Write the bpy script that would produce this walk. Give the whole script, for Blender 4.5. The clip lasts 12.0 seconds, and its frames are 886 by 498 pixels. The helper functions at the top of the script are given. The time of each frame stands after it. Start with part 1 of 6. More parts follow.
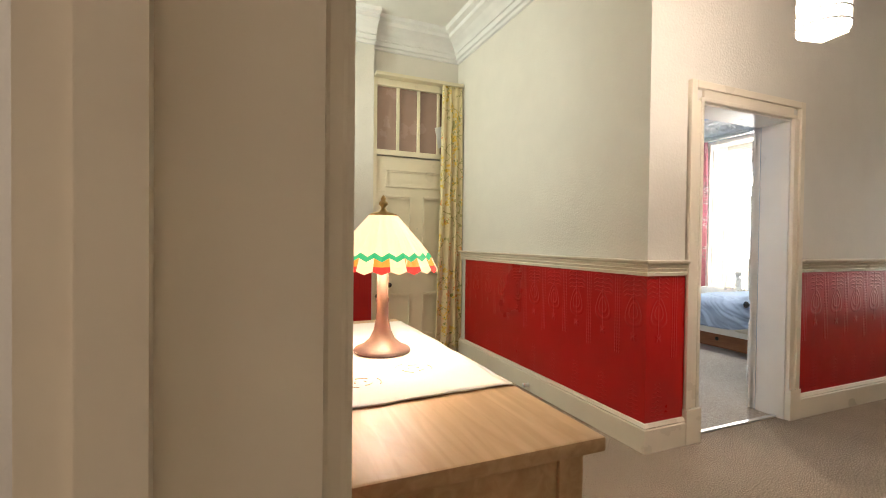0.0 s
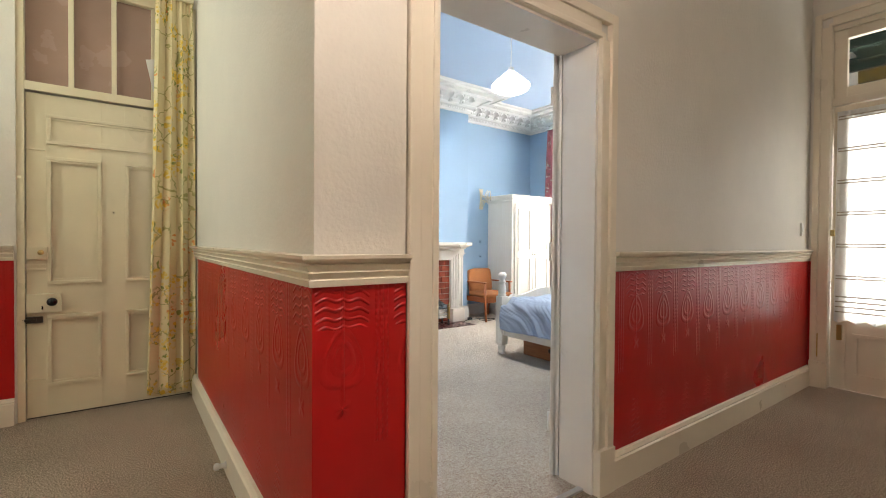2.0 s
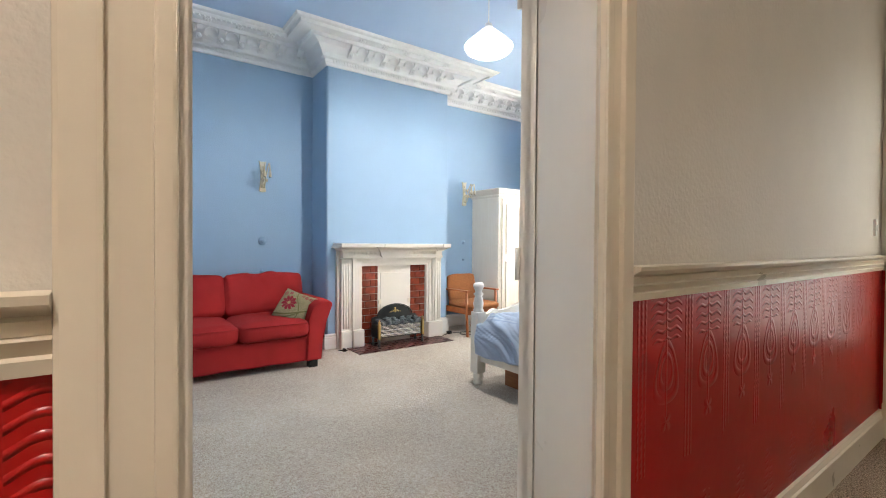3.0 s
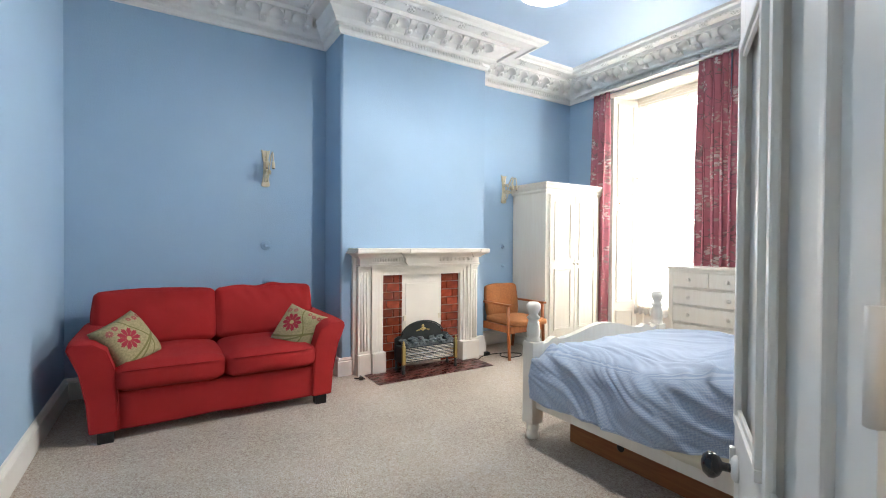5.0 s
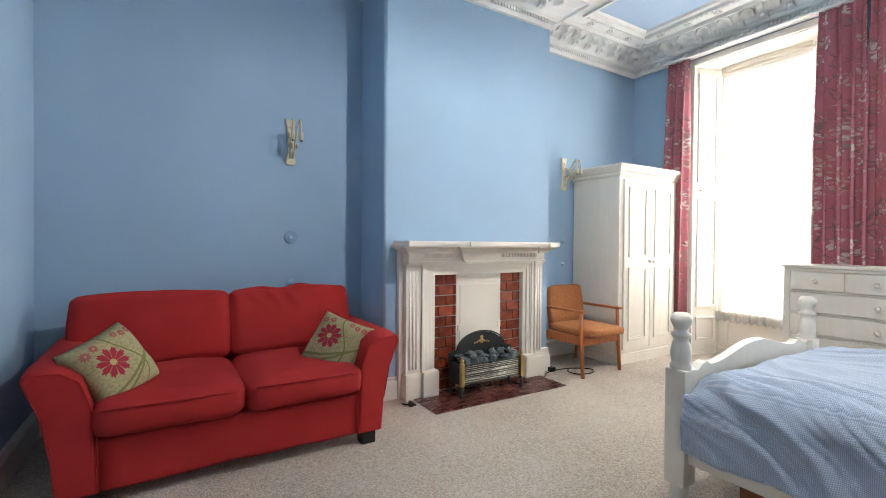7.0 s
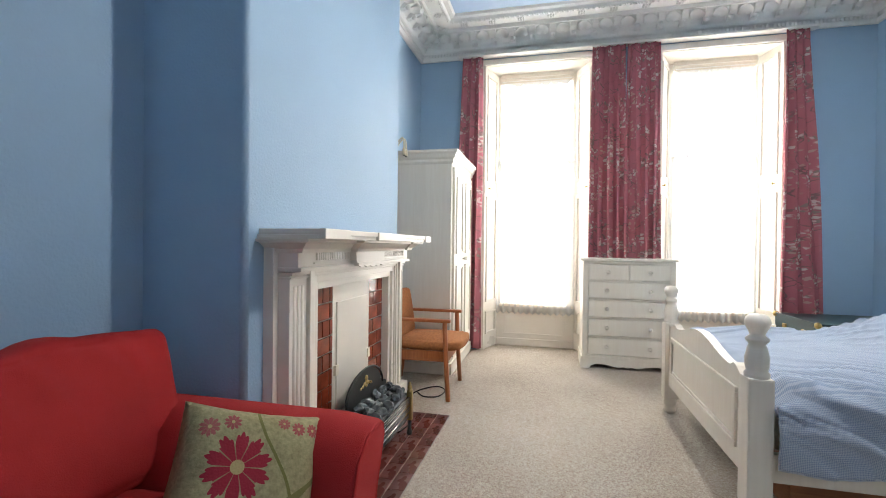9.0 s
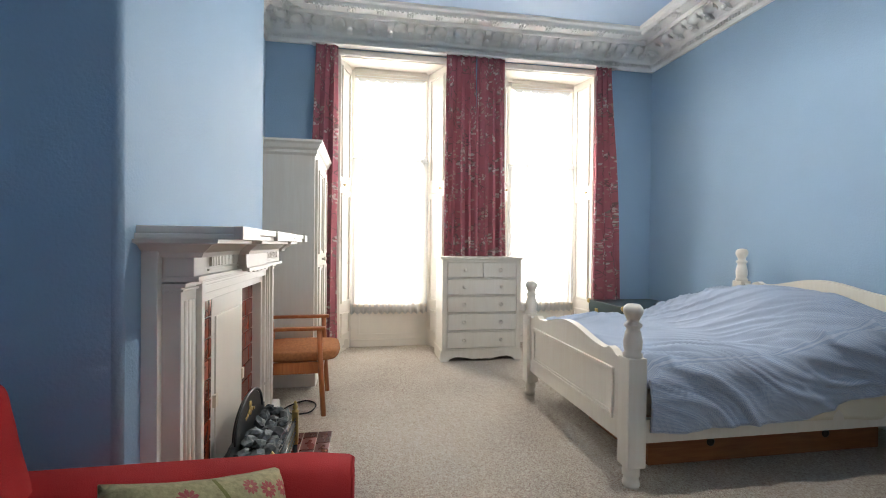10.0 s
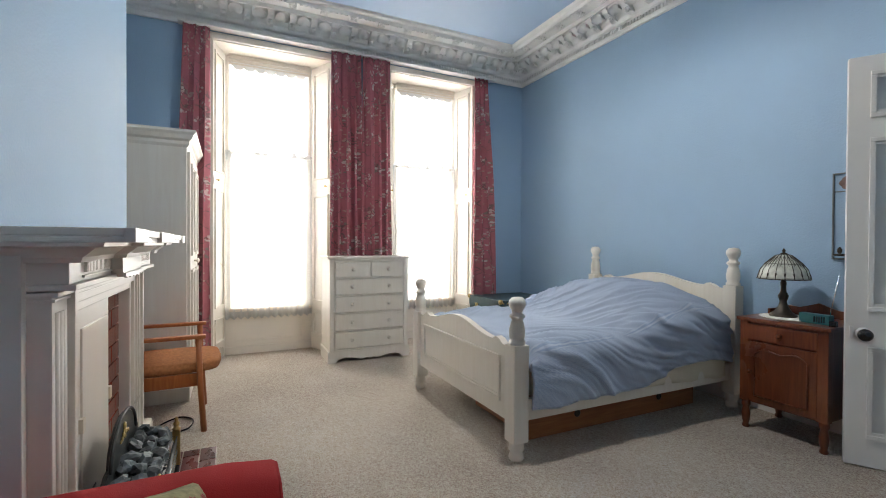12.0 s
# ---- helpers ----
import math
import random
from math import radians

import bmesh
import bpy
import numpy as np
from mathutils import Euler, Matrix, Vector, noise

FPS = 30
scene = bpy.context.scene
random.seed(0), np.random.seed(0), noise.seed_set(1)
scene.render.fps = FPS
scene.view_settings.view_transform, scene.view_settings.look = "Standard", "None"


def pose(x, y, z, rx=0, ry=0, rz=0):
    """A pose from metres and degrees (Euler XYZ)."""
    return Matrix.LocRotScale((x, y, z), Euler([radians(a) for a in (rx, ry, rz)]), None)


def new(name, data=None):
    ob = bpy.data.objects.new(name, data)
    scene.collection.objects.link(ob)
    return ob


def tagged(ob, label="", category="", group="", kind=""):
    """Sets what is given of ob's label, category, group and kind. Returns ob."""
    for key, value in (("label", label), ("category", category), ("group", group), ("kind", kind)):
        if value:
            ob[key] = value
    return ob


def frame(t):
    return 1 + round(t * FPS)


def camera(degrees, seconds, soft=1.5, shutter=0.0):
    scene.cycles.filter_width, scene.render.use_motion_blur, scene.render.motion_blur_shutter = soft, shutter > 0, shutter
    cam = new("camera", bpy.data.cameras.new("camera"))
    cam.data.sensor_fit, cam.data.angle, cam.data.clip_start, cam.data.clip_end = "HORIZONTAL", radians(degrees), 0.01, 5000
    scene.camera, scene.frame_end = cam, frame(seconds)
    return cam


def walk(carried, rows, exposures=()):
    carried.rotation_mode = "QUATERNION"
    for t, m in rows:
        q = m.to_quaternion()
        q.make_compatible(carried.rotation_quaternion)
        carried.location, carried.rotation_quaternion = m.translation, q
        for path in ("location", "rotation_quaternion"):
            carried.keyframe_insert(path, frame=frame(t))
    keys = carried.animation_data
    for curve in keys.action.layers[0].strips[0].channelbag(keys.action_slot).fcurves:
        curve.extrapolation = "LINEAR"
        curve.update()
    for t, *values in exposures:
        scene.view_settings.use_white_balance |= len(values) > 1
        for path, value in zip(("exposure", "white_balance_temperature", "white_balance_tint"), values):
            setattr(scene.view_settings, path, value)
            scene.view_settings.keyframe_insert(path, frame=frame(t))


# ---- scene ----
cam = camera(89.52, 12.0, 1.0)
ROWS = [  # seconds, x, y, z, yaw, pitch, roll
    (0.0, 0.0287, 0.0016, 1.1982, -22.85, -0.89, -0.68),
    (0.5, 0.2852, 0.0928, 1.1909, -28.68, -0.89, -0.61),
    (1.0, 0.6861, 0.2302, 1.1764, -32.64, -0.99, -0.55),
    (1.5, 1.1816, 0.4281, 1.1565, -35.13, -0.84, -0.48),
    (2.0, 1.6722, 0.6680, 1.1453, -35.54, -0.81, -0.42),
    (2.5, 2.1306, 0.9375, 1.1630, -35.50, -0.89, -0.32),
    (3.0, 2.4732, 1.2456, 1.1644, -35.58, -0.80, -0.41),
    (5.0, 2.9186, 2.0256, 1.1957, -31.97, -0.68, -0.43),
    (5.5, 2.9457, 2.0780, 1.1944, -30.61, -0.65, -0.41),
    (6.0, 2.9620, 2.1757, 1.1848, -29.67, -0.67, -0.42),
    (6.5, 2.9651, 2.4966, 1.1576, -29.25, -0.68, -0.45),
    (8.5, 2.8606, 4.4428, 1.1000, -60.67, -0.60, -0.71),
    (9.0, 2.8807, 4.8389, 1.0951, -76.31, -0.48, -0.67),
    (9.5, 2.9602, 5.1153, 1.0905, -90.15, -0.47, -0.65),
    (10.0, 2.9801, 5.2756, 1.1035, -99.86, -0.50, -0.59),
    (10.5, 2.9554, 5.3494, 1.1042, -107.26, -0.50, -0.49),
    (11.0, 2.9490, 5.3847, 1.1085, -111.70, -0.52, -0.41),
    (11.5, 2.9466, 5.3958, 1.1101, -114.32, -0.55, -0.37),
    (12.0, 2.9453, 5.4002, 1.1117, -115.64, -0.58, -0.31),
]
walk(cam, [(t, pose(x, y, z, 90 + pitch, roll, yaw)) for t, x, y, z, yaw, pitch, roll in ROWS],
     [(0.0, 1.2), (0.5, 1.28), (1.0, 1.18), (1.5, 1.18), (2.5, 1.0), (3.0, 1.1), (5.0, 1.0), (6.5, 0.75), (8.5, 0.72), (9.5, 0.42), (10.5, 0.21), (12.0, 0.09)])

# ---------------- world and large lights ----------------
world = bpy.data.worlds.new("sky")
scene.world = world
world.use_nodes = True
wn = world.node_tree
sky = wn.nodes.new("ShaderNodeTexSky")
sky.sky_type, sky.sun_disc = "NISHITA", False
sky.sun_elevation, sky.sun_rotation = radians(40), radians(100)
wn.links.new(sky.outputs[0], wn.nodes["Background"].inputs[0])
wn.nodes["Background"].inputs[1].default_value = 0.12


def area_lamp(name, m, w, h, power, color, spread=180):
    d = bpy.data.lights.new(name, "AREA")
    d.shape, d.size, d.size_y, d.energy, d.color, d.spread = "RECTANGLE", w, h, power, color, radians(spread)
    ob = new(name, d)
    ob.matrix_world = m
    return ob


def point_lamp(name, place, power, color, radius=0.05):
    d = bpy.data.lights.new(name, "POINT")
    d.energy, d.color, d.shadow_soft_size = power, color, radius
    ob = new(name, d)
    ob.location = place
    return ob


# daylight in the two bedroom windows and behind the glazed hall door
for wy in (5.018, 3.30):
    area_lamp("window_daylight", pose(8.85, wy, 2.35, 0, 62, 0), 2.9, 1.3, 238, (1.0, 0.98, 0.95), 150)
area_lamp("porch_daylight", pose(7.3, 1.25, 1.25, 0, 90, 0), 1.8, 1.2, 42, (1.0, 0.97, 0.92))
# added lamp at an assumed, unseen fanlight, brightening the wall at the passage end
area_lamp("passage_glow_lamp", pose(-1.02, 3.75, 2.55, 0, -90, 0), 0.55, 0.85, 20, (0.92, 1.0, 0.90))
# added fill lamp for the hall, unseen in the windowless room left behind
area_lamp("side_room_fill", pose(-2.55, -0.1, 1.7, 0, -90, 0), 1.8, 1.2, 11, (1.0, 0.86, 0.78))
# lamps that are lit
point_lamp("hall_pendant_bulb", (2.15, 1.09, 2.225), 60, (1.0, 0.86, 0.78), 0.06)
point_lamp("table_lamp_bulb", (0.442, 1.522, 1.19), 4.8, (1.0, 0.95, 0.88), 0.04)
point_lamp("bedroom_pendant_bulb", (4.84, 3.95, 2.735), 76, (1.0, 0.95, 0.89), 0.045)

# ---------------- materials ----------------


def material(name, color, rough=0.5, metal=0.0, vary=0.12, scale=4.0, bump=0.0, bump_scale=60.0, second=None, coat=0.0, spec=0.5, island=0.0):
    """Paint or solid stuff: two scales of tone variation, fine relief."""
    m = bpy.data.materials.new(name)
    m.use_nodes = True
    nt = m.node_tree
    p = nt.nodes["Principled BSDF"]
    p.inputs["Roughness"].default_value, p.inputs["Metallic"].default_value = rough, metal
    p.inputs["Coat Weight"].default_value = coat
    p.inputs["Specular IOR Level"].default_value = spec
    co = nt.nodes.new("ShaderNodeTexCoord")
    n1 = nt.nodes.new("ShaderNodeTexNoise")
    n1.inputs["Scale"].default_value, n1.inputs["Detail"].default_value = scale, 6
    nt.links.new(co.outputs["Object"], n1.inputs["Vector"])
    mix = nt.nodes.new("ShaderNodeMix")
    mix.data_type = "RGBA"
    a = [max(0, c * (1 - vary)) for c in color]
    b = [min(1, c * (1 + vary)) for c in color] if second is None else second
    mix.inputs[6].default_value, mix.inputs[7].default_value = (*a, 1), (*b, 1)
    ramp = nt.nodes.new("ShaderNodeMapRange")
    ramp.inputs[1].default_value, ramp.inputs[2].default_value = 0.3, 0.7
    nt.links.new(n1.outputs[0], ramp.inputs[0])
    nt.links.new(ramp.outputs[0], mix.inputs[0])
    out = mix.outputs[2]
    if island:
        info = nt.nodes.new("ShaderNodeObjectInfo")
        hsv = nt.nodes.new("ShaderNodeHueSaturation")
        mr = nt.nodes.new("ShaderNodeMapRange")
        mr.inputs[3].default_value, mr.inputs[4].default_value = 1 - island, 1 + island
        nt.links.new(info.outputs["Random"], mr.inputs[0])
        nt.links.new(mr.outputs[0], hsv.inputs["Value"])
        nt.links.new(out, hsv.inputs["Color"])
        out = hsv.outputs[0]
    nt.links.new(out, p.inputs["Base Color"])
    rr = nt.nodes.new("ShaderNodeMapRange")
    rr.inputs[3].default_value, rr.inputs[4].default_value = max(0.02, rough - 0.08), min(1, rough + 0.08)
    nt.links.new(n1.outputs[0], rr.inputs[0])
    nt.links.new(rr.outputs[0], p.inputs["Roughness"])
    if bump:
        n2 = nt.nodes.new("ShaderNodeTexNoise")
        n2.inputs["Scale"].default_value, n2.inputs["Detail"].default_value = bump_scale, 4
        nt.links.new(co.outputs["Object"], n2.inputs["Vector"])
        bp = nt.nodes.new("ShaderNodeBump")
        bp.inputs["Strength"].default_value, bp.inputs["Distance"].default_value = bump, 0.004
        nt.links.new(n2.outputs[0], bp.inputs["Height"])
        nt.links.new(bp.outputs[0], p.inputs["Normal"])
    return m


def carpet(name, dark, light, grain=0.40):
    m = material(name, dark, 0.95, vary=0.1, scale=1.3, second=light, spec=0.1)
    nt = m.node_tree
    p = nt.nodes["Principled BSDF"]
    co = nt.nodes.new("ShaderNodeTexCoord")
    vo = nt.nodes.new("ShaderNodeTexVoronoi")
    vo.inputs["Scale"].default_value = 160
    nz = nt.nodes.new("ShaderNodeTexNoise")
    nz.inputs["Scale"].default_value, nz.inputs["Detail"].default_value = 150, 3
    nt.links.new(co.outputs["Object"], vo.inputs["Vector"])
    nt.links.new(co.outputs["Object"], nz.inputs["Vector"])
    add = nt.nodes.new("ShaderNodeMath")
    nt.links.new(vo.outputs["Distance"], add.inputs[0])
    nt.links.new(nz.outputs[0], add.inputs[1])
    bp = nt.nodes.new("ShaderNodeBump")
    bp.inputs["Strength"].default_value, bp.inputs["Distance"].default_value = 1.0, 0.010
    nt.links.new(add.outputs[0], bp.inputs["Height"])
    nt.links.new(bp.outputs[0], p.inputs["Normal"])
    src = p.inputs["Base Color"].links[0].from_socket
    ov = nt.nodes.new("ShaderNodeMix")
    ov.data_type, ov.blend_type = "RGBA", "OVERLAY"
    ov.inputs[0].default_value = grain
    st = nt.nodes.new("ShaderNodeMapRange")
    st.inputs[1].default_value, st.inputs[2].default_value = 0.32, 0.68
    nt.links.new(nz.outputs[0], st.inputs[0])
    nt.links.new(src, ov.inputs[6])
    nt.links.new(st.outputs[0], ov.inputs[7])
    # coarser tufts and trodden patches
    tuft = nt.nodes.new("ShaderNodeTexNoise")
    tuft.inputs["Scale"].default_value, tuft.inputs["Detail"].default_value, tuft.inputs["Roughness"].default_value = 42, 5, 0.7
    nt.links.new(co.outputs["Object"], tuft.inputs["Vector"])
    st2 = nt.nodes.new("ShaderNodeMapRange")
    st2.inputs[1].default_value, st2.inputs[2].default_value = 0.30, 0.66
    nt.links.new(tuft.outputs[0], st2.inputs[0])
    ov2 = nt.nodes.new("ShaderNodeMix")
    ov2.data_type, ov2.blend_type = "RGBA", "OVERLAY"
    ov2.inputs[0].default_value = 0.17
    nt.links.new(ov.outputs[2], ov2.inputs[6])
    nt.links.new(st2.outputs[0], ov2.inputs[7])
    nt.links.new(ov2.outputs[2], p.inputs["Base Color"])
    return m


def wood(name, dark, light, rough=0.4, axis="X", scale=3.0, coat=0.0):
    """Timber with grain along one axis and a few knots of tone."""
    m = material(name, dark, rough, vary=0.1, second=light, coat=coat)
    nt = m.node_tree
    p = nt.nodes["Principled BSDF"]
    co = nt.nodes.new("ShaderNodeTexCoord")
    mp = nt.nodes.new("ShaderNodeMapping")
    s = [14, 14, 14]
    s["XYZ".index(axis)] = 1.2
    mp.inputs["Scale"].default_value = s
    nz = nt.nodes.new("ShaderNodeTexNoise")
    nz.inputs["Scale"].default_value, nz.inputs["Detail"].default_value, nz.inputs["Distortion"].default_value = scale, 8, 1.2
    nt.links.new(co.outputs["Object"], mp.inputs[0])
    nt.links.new(mp.outputs[0], nz.inputs["Vector"])
    mix = nt.nodes.new("ShaderNodeMix")
    mix.data_type = "RGBA"
    mix.inputs[6].default_value, mix.inputs[7].default_value = (*dark, 1), (*light, 1)
    mr = nt.nodes.new("ShaderNodeMapRange")
    mr.inputs[1].default_value, mr.inputs[2].default_value = 0.35, 0.65
    nt.links.new(nz.outputs[0], mr.inputs[0])
    nt.links.new(mr.outputs[0], mix.inputs[0])
    nt.links.new(mix.outputs[2], p.inputs["Base Color"])
    bp = nt.nodes.new("ShaderNodeBump")
    bp.inputs["Strength"].default_value, bp.inputs["Distance"].default_value = 0.15, 0.002
    nt.links.new(nz.outputs[0], bp.inputs["Height"])
    nt.links.new(bp.outputs[0], p.inputs["Normal"])
    return m


def lincrusta(name, color):
    """Glossy embossed wall covering: wavy bands near the top, stems and looped buds below, repeating every 0.3 m."""
    m = material(name, color, 0.30, vary=0.08, scale=2.0, spec=0.4)
    nt = m.node_tree
    p = nt.nodes["Principled BSDF"]
    co = nt.nodes.new("ShaderNodeTexCoord")
    sep = nt.nodes.new("ShaderNodeSeparateXYZ")
    nt.links.new(co.outputs["Object"], sep.inputs[0])

    def math_node(op, a, b=None):
        n = nt.nodes.new("ShaderNodeMath")
        n.operation = op
        for i, v in enumerate((a, b)):
            if v is None:
                continue
            if isinstance(v, (int, float)):
                n.inputs[i].default_value = v
            else:
                nt.links.new(v, n.inputs[i])
        return n.outputs[0]
    along = math_node("ADD", sep.outputs[0], sep.outputs[1])
    nz = nt.nodes.new("ShaderNodeTexNoise")
    nz.inputs["Scale"].default_value, nz.inputs["Detail"].default_value = 5, 2
    nt.links.new(co.outputs["Object"], nz.inputs["Vector"])
    wob = math_node("MULTIPLY", nz.outputs[0], 0.03)
    u = math_node("MULTIPLY", math_node("SUBTRACT", math_node("FRACT", math_node("ADD", math_node("MULTIPLY", along, 3.914), 0.45)), 0.5), 2.0)
    au = math_node("ABSOLUTE", u)
    z = math_node("ADD", sep.outputs[2], wob)
    def bump_of(d, width):
        """A rounded ridge where d is near zero."""
        return math_node("MAXIMUM", math_node("SUBTRACT", 1.0, math_node("POWER", math_node("MULTIPLY", d, 1.0 / width), 2.0)), 0)

    def between(v, lo, hi):
        return math_node("MULTIPLY", math_node("GREATER_THAN", v, lo), math_node("LESS_THAN", v, hi))
    # chevron crests under the rail, drooping to both sides of a middle stem
    phase = math_node("ADD", math_node("MULTIPLY", z, 235), math_node("ADD", math_node("MULTIPLY", au, 5.0), math_node("MULTIPLY", math_node("SINE", math_node("MULTIPLY", au, 11)), 1.3)))
    crest = math_node("MAXIMUM", math_node("SUBTRACT", math_node("SINE", phase), 0.15), 0)
    band = math_node("MULTIPLY", between(z, 0.905, 1.03), math_node("LESS_THAN", au, 0.66))
    low = math_node("MULTIPLY", between(z, 0.19, 0.40), math_node("LESS_THAN", au, math_node("SUBTRACT", 0.62, math_node("MULTIPLY", z, 1.1))))
    h1 = math_node("MULTIPLY", crest, math_node("ADD", band, math_node("MULTIPLY", low, 0.4)))
    # looped bud: two nested drops, pointed above
    dz = math_node("MULTIPLY", math_node("SUBTRACT", z, 0.815), 11.0)
    wide = math_node("MULTIPLY", au, math_node("ADD", 2.1, math_node("MULTIPLY", dz, 0.9)))
    rad = math_node("SQRT", math_node("ADD", math_node("POWER", wide, 2.0), math_node("MULTIPLY", dz, dz)))
    ring = bump_of(math_node("SUBTRACT", rad, 0.92), 0.13)
    ring2 = bump_of(math_node("SUBTRACT", rad, 0.52), 0.12)
    # beaded double stems between the repeats, middle stem, small flower
    beads = math_node("ADD", 0.75, math_node("MULTIPLY", math_node("SINE", math_node("MULTIPLY", z, 300)), 0.35))
    stem = math_node("MULTIPLY", math_node("ADD", bump_of(math_node("SUBTRACT", au, 0.86), 0.045), bump_of(math_node("SUBTRACT", au, 0.99), 0.04)), math_node("GREATER_THAN", z, math_node("SUBTRACT", 0.62, math_node("MULTIPLY", nz.outputs[0], 0.15))))
    stem = math_node("MULTIPLY", stem, beads)
    twig = math_node("MULTIPLY", bump_of(au, 0.045), between(z, 0.68, 1.03))
    fz = math_node("MULTIPLY", math_node("SUBTRACT", z, 0.665), 7.8)
    fr2 = math_node("SQRT", math_node("ADD", math_node("MULTIPLY", u, u), math_node("MULTIPLY", fz, fz)))
    petal = math_node("ADD", 0.13, math_node("MULTIPLY", math_node("ABSOLUTE", math_node("SINE", math_node("MULTIPLY", math_node("ARCTAN2", fz, u), 2.0))), 0.12))
    star = math_node("MULTIPLY", math_node("MAXIMUM", math_node("SUBTRACT", petal, fr2), 0), 5.0)
    tot = math_node("ADD", math_node("ADD", h1, math_node("MULTIPLY", ring, 0.6)), math_node("ADD", math_node("MULTIPLY", ring2, 0.6), math_node("ADD", math_node("MULTIPLY", stem, 0.6), math_node("ADD", math_node("MULTIPLY", twig, 0.6), star))))
    n2 = nt.nodes.new("ShaderNodeTexNoise")
    n2.inputs["Scale"].default_value = 14
    nt.links.new(co.outputs["Object"], n2.inputs["Vector"])
    tot = math_node("ADD", tot, math_node("MULTIPLY", n2.outputs[0], 0.22))
    bp = nt.nodes.new("ShaderNodeBump")
    bp.inputs["Strength"].default_value, bp.inputs["Distance"].default_value = 0.7, 0.006
    nt.links.new(tot, bp.inputs["Height"])
    nt.links.new(bp.outputs[0], p.inputs["Normal"])
    return m


def floral(name, base, blooms, leaf, twig, size=6.0, rough=0.85):
    """Printed cloth: clusters of small petals in a few colours, leaves round them, thin branching twigs."""
    m = material(name, base, rough, vary=0.10, scale=3, spec=0.2, bump=0.15, bump_scale=300)
    nt = m.node_tree
    p = nt.nodes["Principled BSDF"]
    co = nt.nodes.new("ShaderNodeTexCoord")
    warp = nt.nodes.new("ShaderNodeTexNoise")
    warp.inputs["Scale"].default_value, warp.inputs["Detail"].default_value = 14, 3
    nt.links.new(co.outputs["UV"], warp.inputs["Vector"])
    mv = nt.nodes.new("ShaderNodeMix")
    mv.data_type, mv.blend_type = "RGBA", "LINEAR_LIGHT"
    mv.inputs[0].default_value = 0.035
    nt.links.new(co.outputs["UV"], mv.inputs[6])
    nt.links.new(warp.outputs["Color"], mv.inputs[7])

    def cells(sc, shift, feature="F1", stretch=1.0):
        mp = nt.nodes.new("ShaderNodeMapping")
        mp.inputs["Location"].default_value = (shift, shift * 0.6, 0)
        mp.inputs["Scale"].default_value = (1, stretch, 1)
        nt.links.new(mv.outputs[2], mp.inputs[0])
        vo = nt.nodes.new("ShaderNodeTexVoronoi")
        vo.feature = feature
        vo.inputs["Scale"].default_value = sc
        nt.links.new(mp.outputs[0], vo.inputs["Vector"])
        return vo

    def below(sock, th, soft):
        mr = nt.nodes.new("ShaderNodeMapRange")
        mr.inputs[1].default_value, mr.inputs[2].default_value = th + soft, th - soft
        nt.links.new(sock, mr.inputs[0])
        return mr.outputs[0]

    def times(a, b):
        n = nt.nodes.new("ShaderNodeMath")
        n.operation = "MULTIPLY"
        nt.links.new(a, n.inputs[0])
        nt.links.new(b, n.inputs[1])
        return n.outputs[0]
    cur = p.inputs["Base Color"].links[0].from_socket

    def lay(mask, col):
        nonlocal cur
        mx = nt.nodes.new("ShaderNodeMix")
        mx.data_type = "RGBA"
        nt.links.new(mask, mx.inputs[0])
        nt.links.new(cur, mx.inputs[6])
        mx.inputs[7].default_value = (*col, 1)
        cur = mx.outputs[2]
    some = nt.nodes.new("ShaderNodeTexNoise")
    some.inputs["Scale"].default_value = size * 0.8
    nt.links.new(co.outputs["UV"], some.inputs["Vector"])
    edge = cells(size * 1.1, 5.1, "DISTANCE_TO_EDGE")
    lay(times(below(edge.outputs["Distance"], 0.022, 0.008), below(some.outputs[0], 0.52, 0.05)), twig)
    near = cells(size, 0.0)
    lay(times(below(near.outputs["Distance"], 0.50, 0.04), below(cells(size * 4.5, 2.3, "F1", 0.6).outputs["Distance"], 0.27, 0.03)), leaf)
    for k, (col, reach) in enumerate(blooms):
        mid = cells(size, 0.0 if k % 2 == 0 else 0.37)
        lay(times(below(mid.outputs["Distance"], reach, 0.04), below(cells(size * (4.2 + k), 1.7 * k).outputs["Distance"], 0.36, 0.04)), col)
    nt.links.new(cur, p.inputs["Base Color"])
    return m


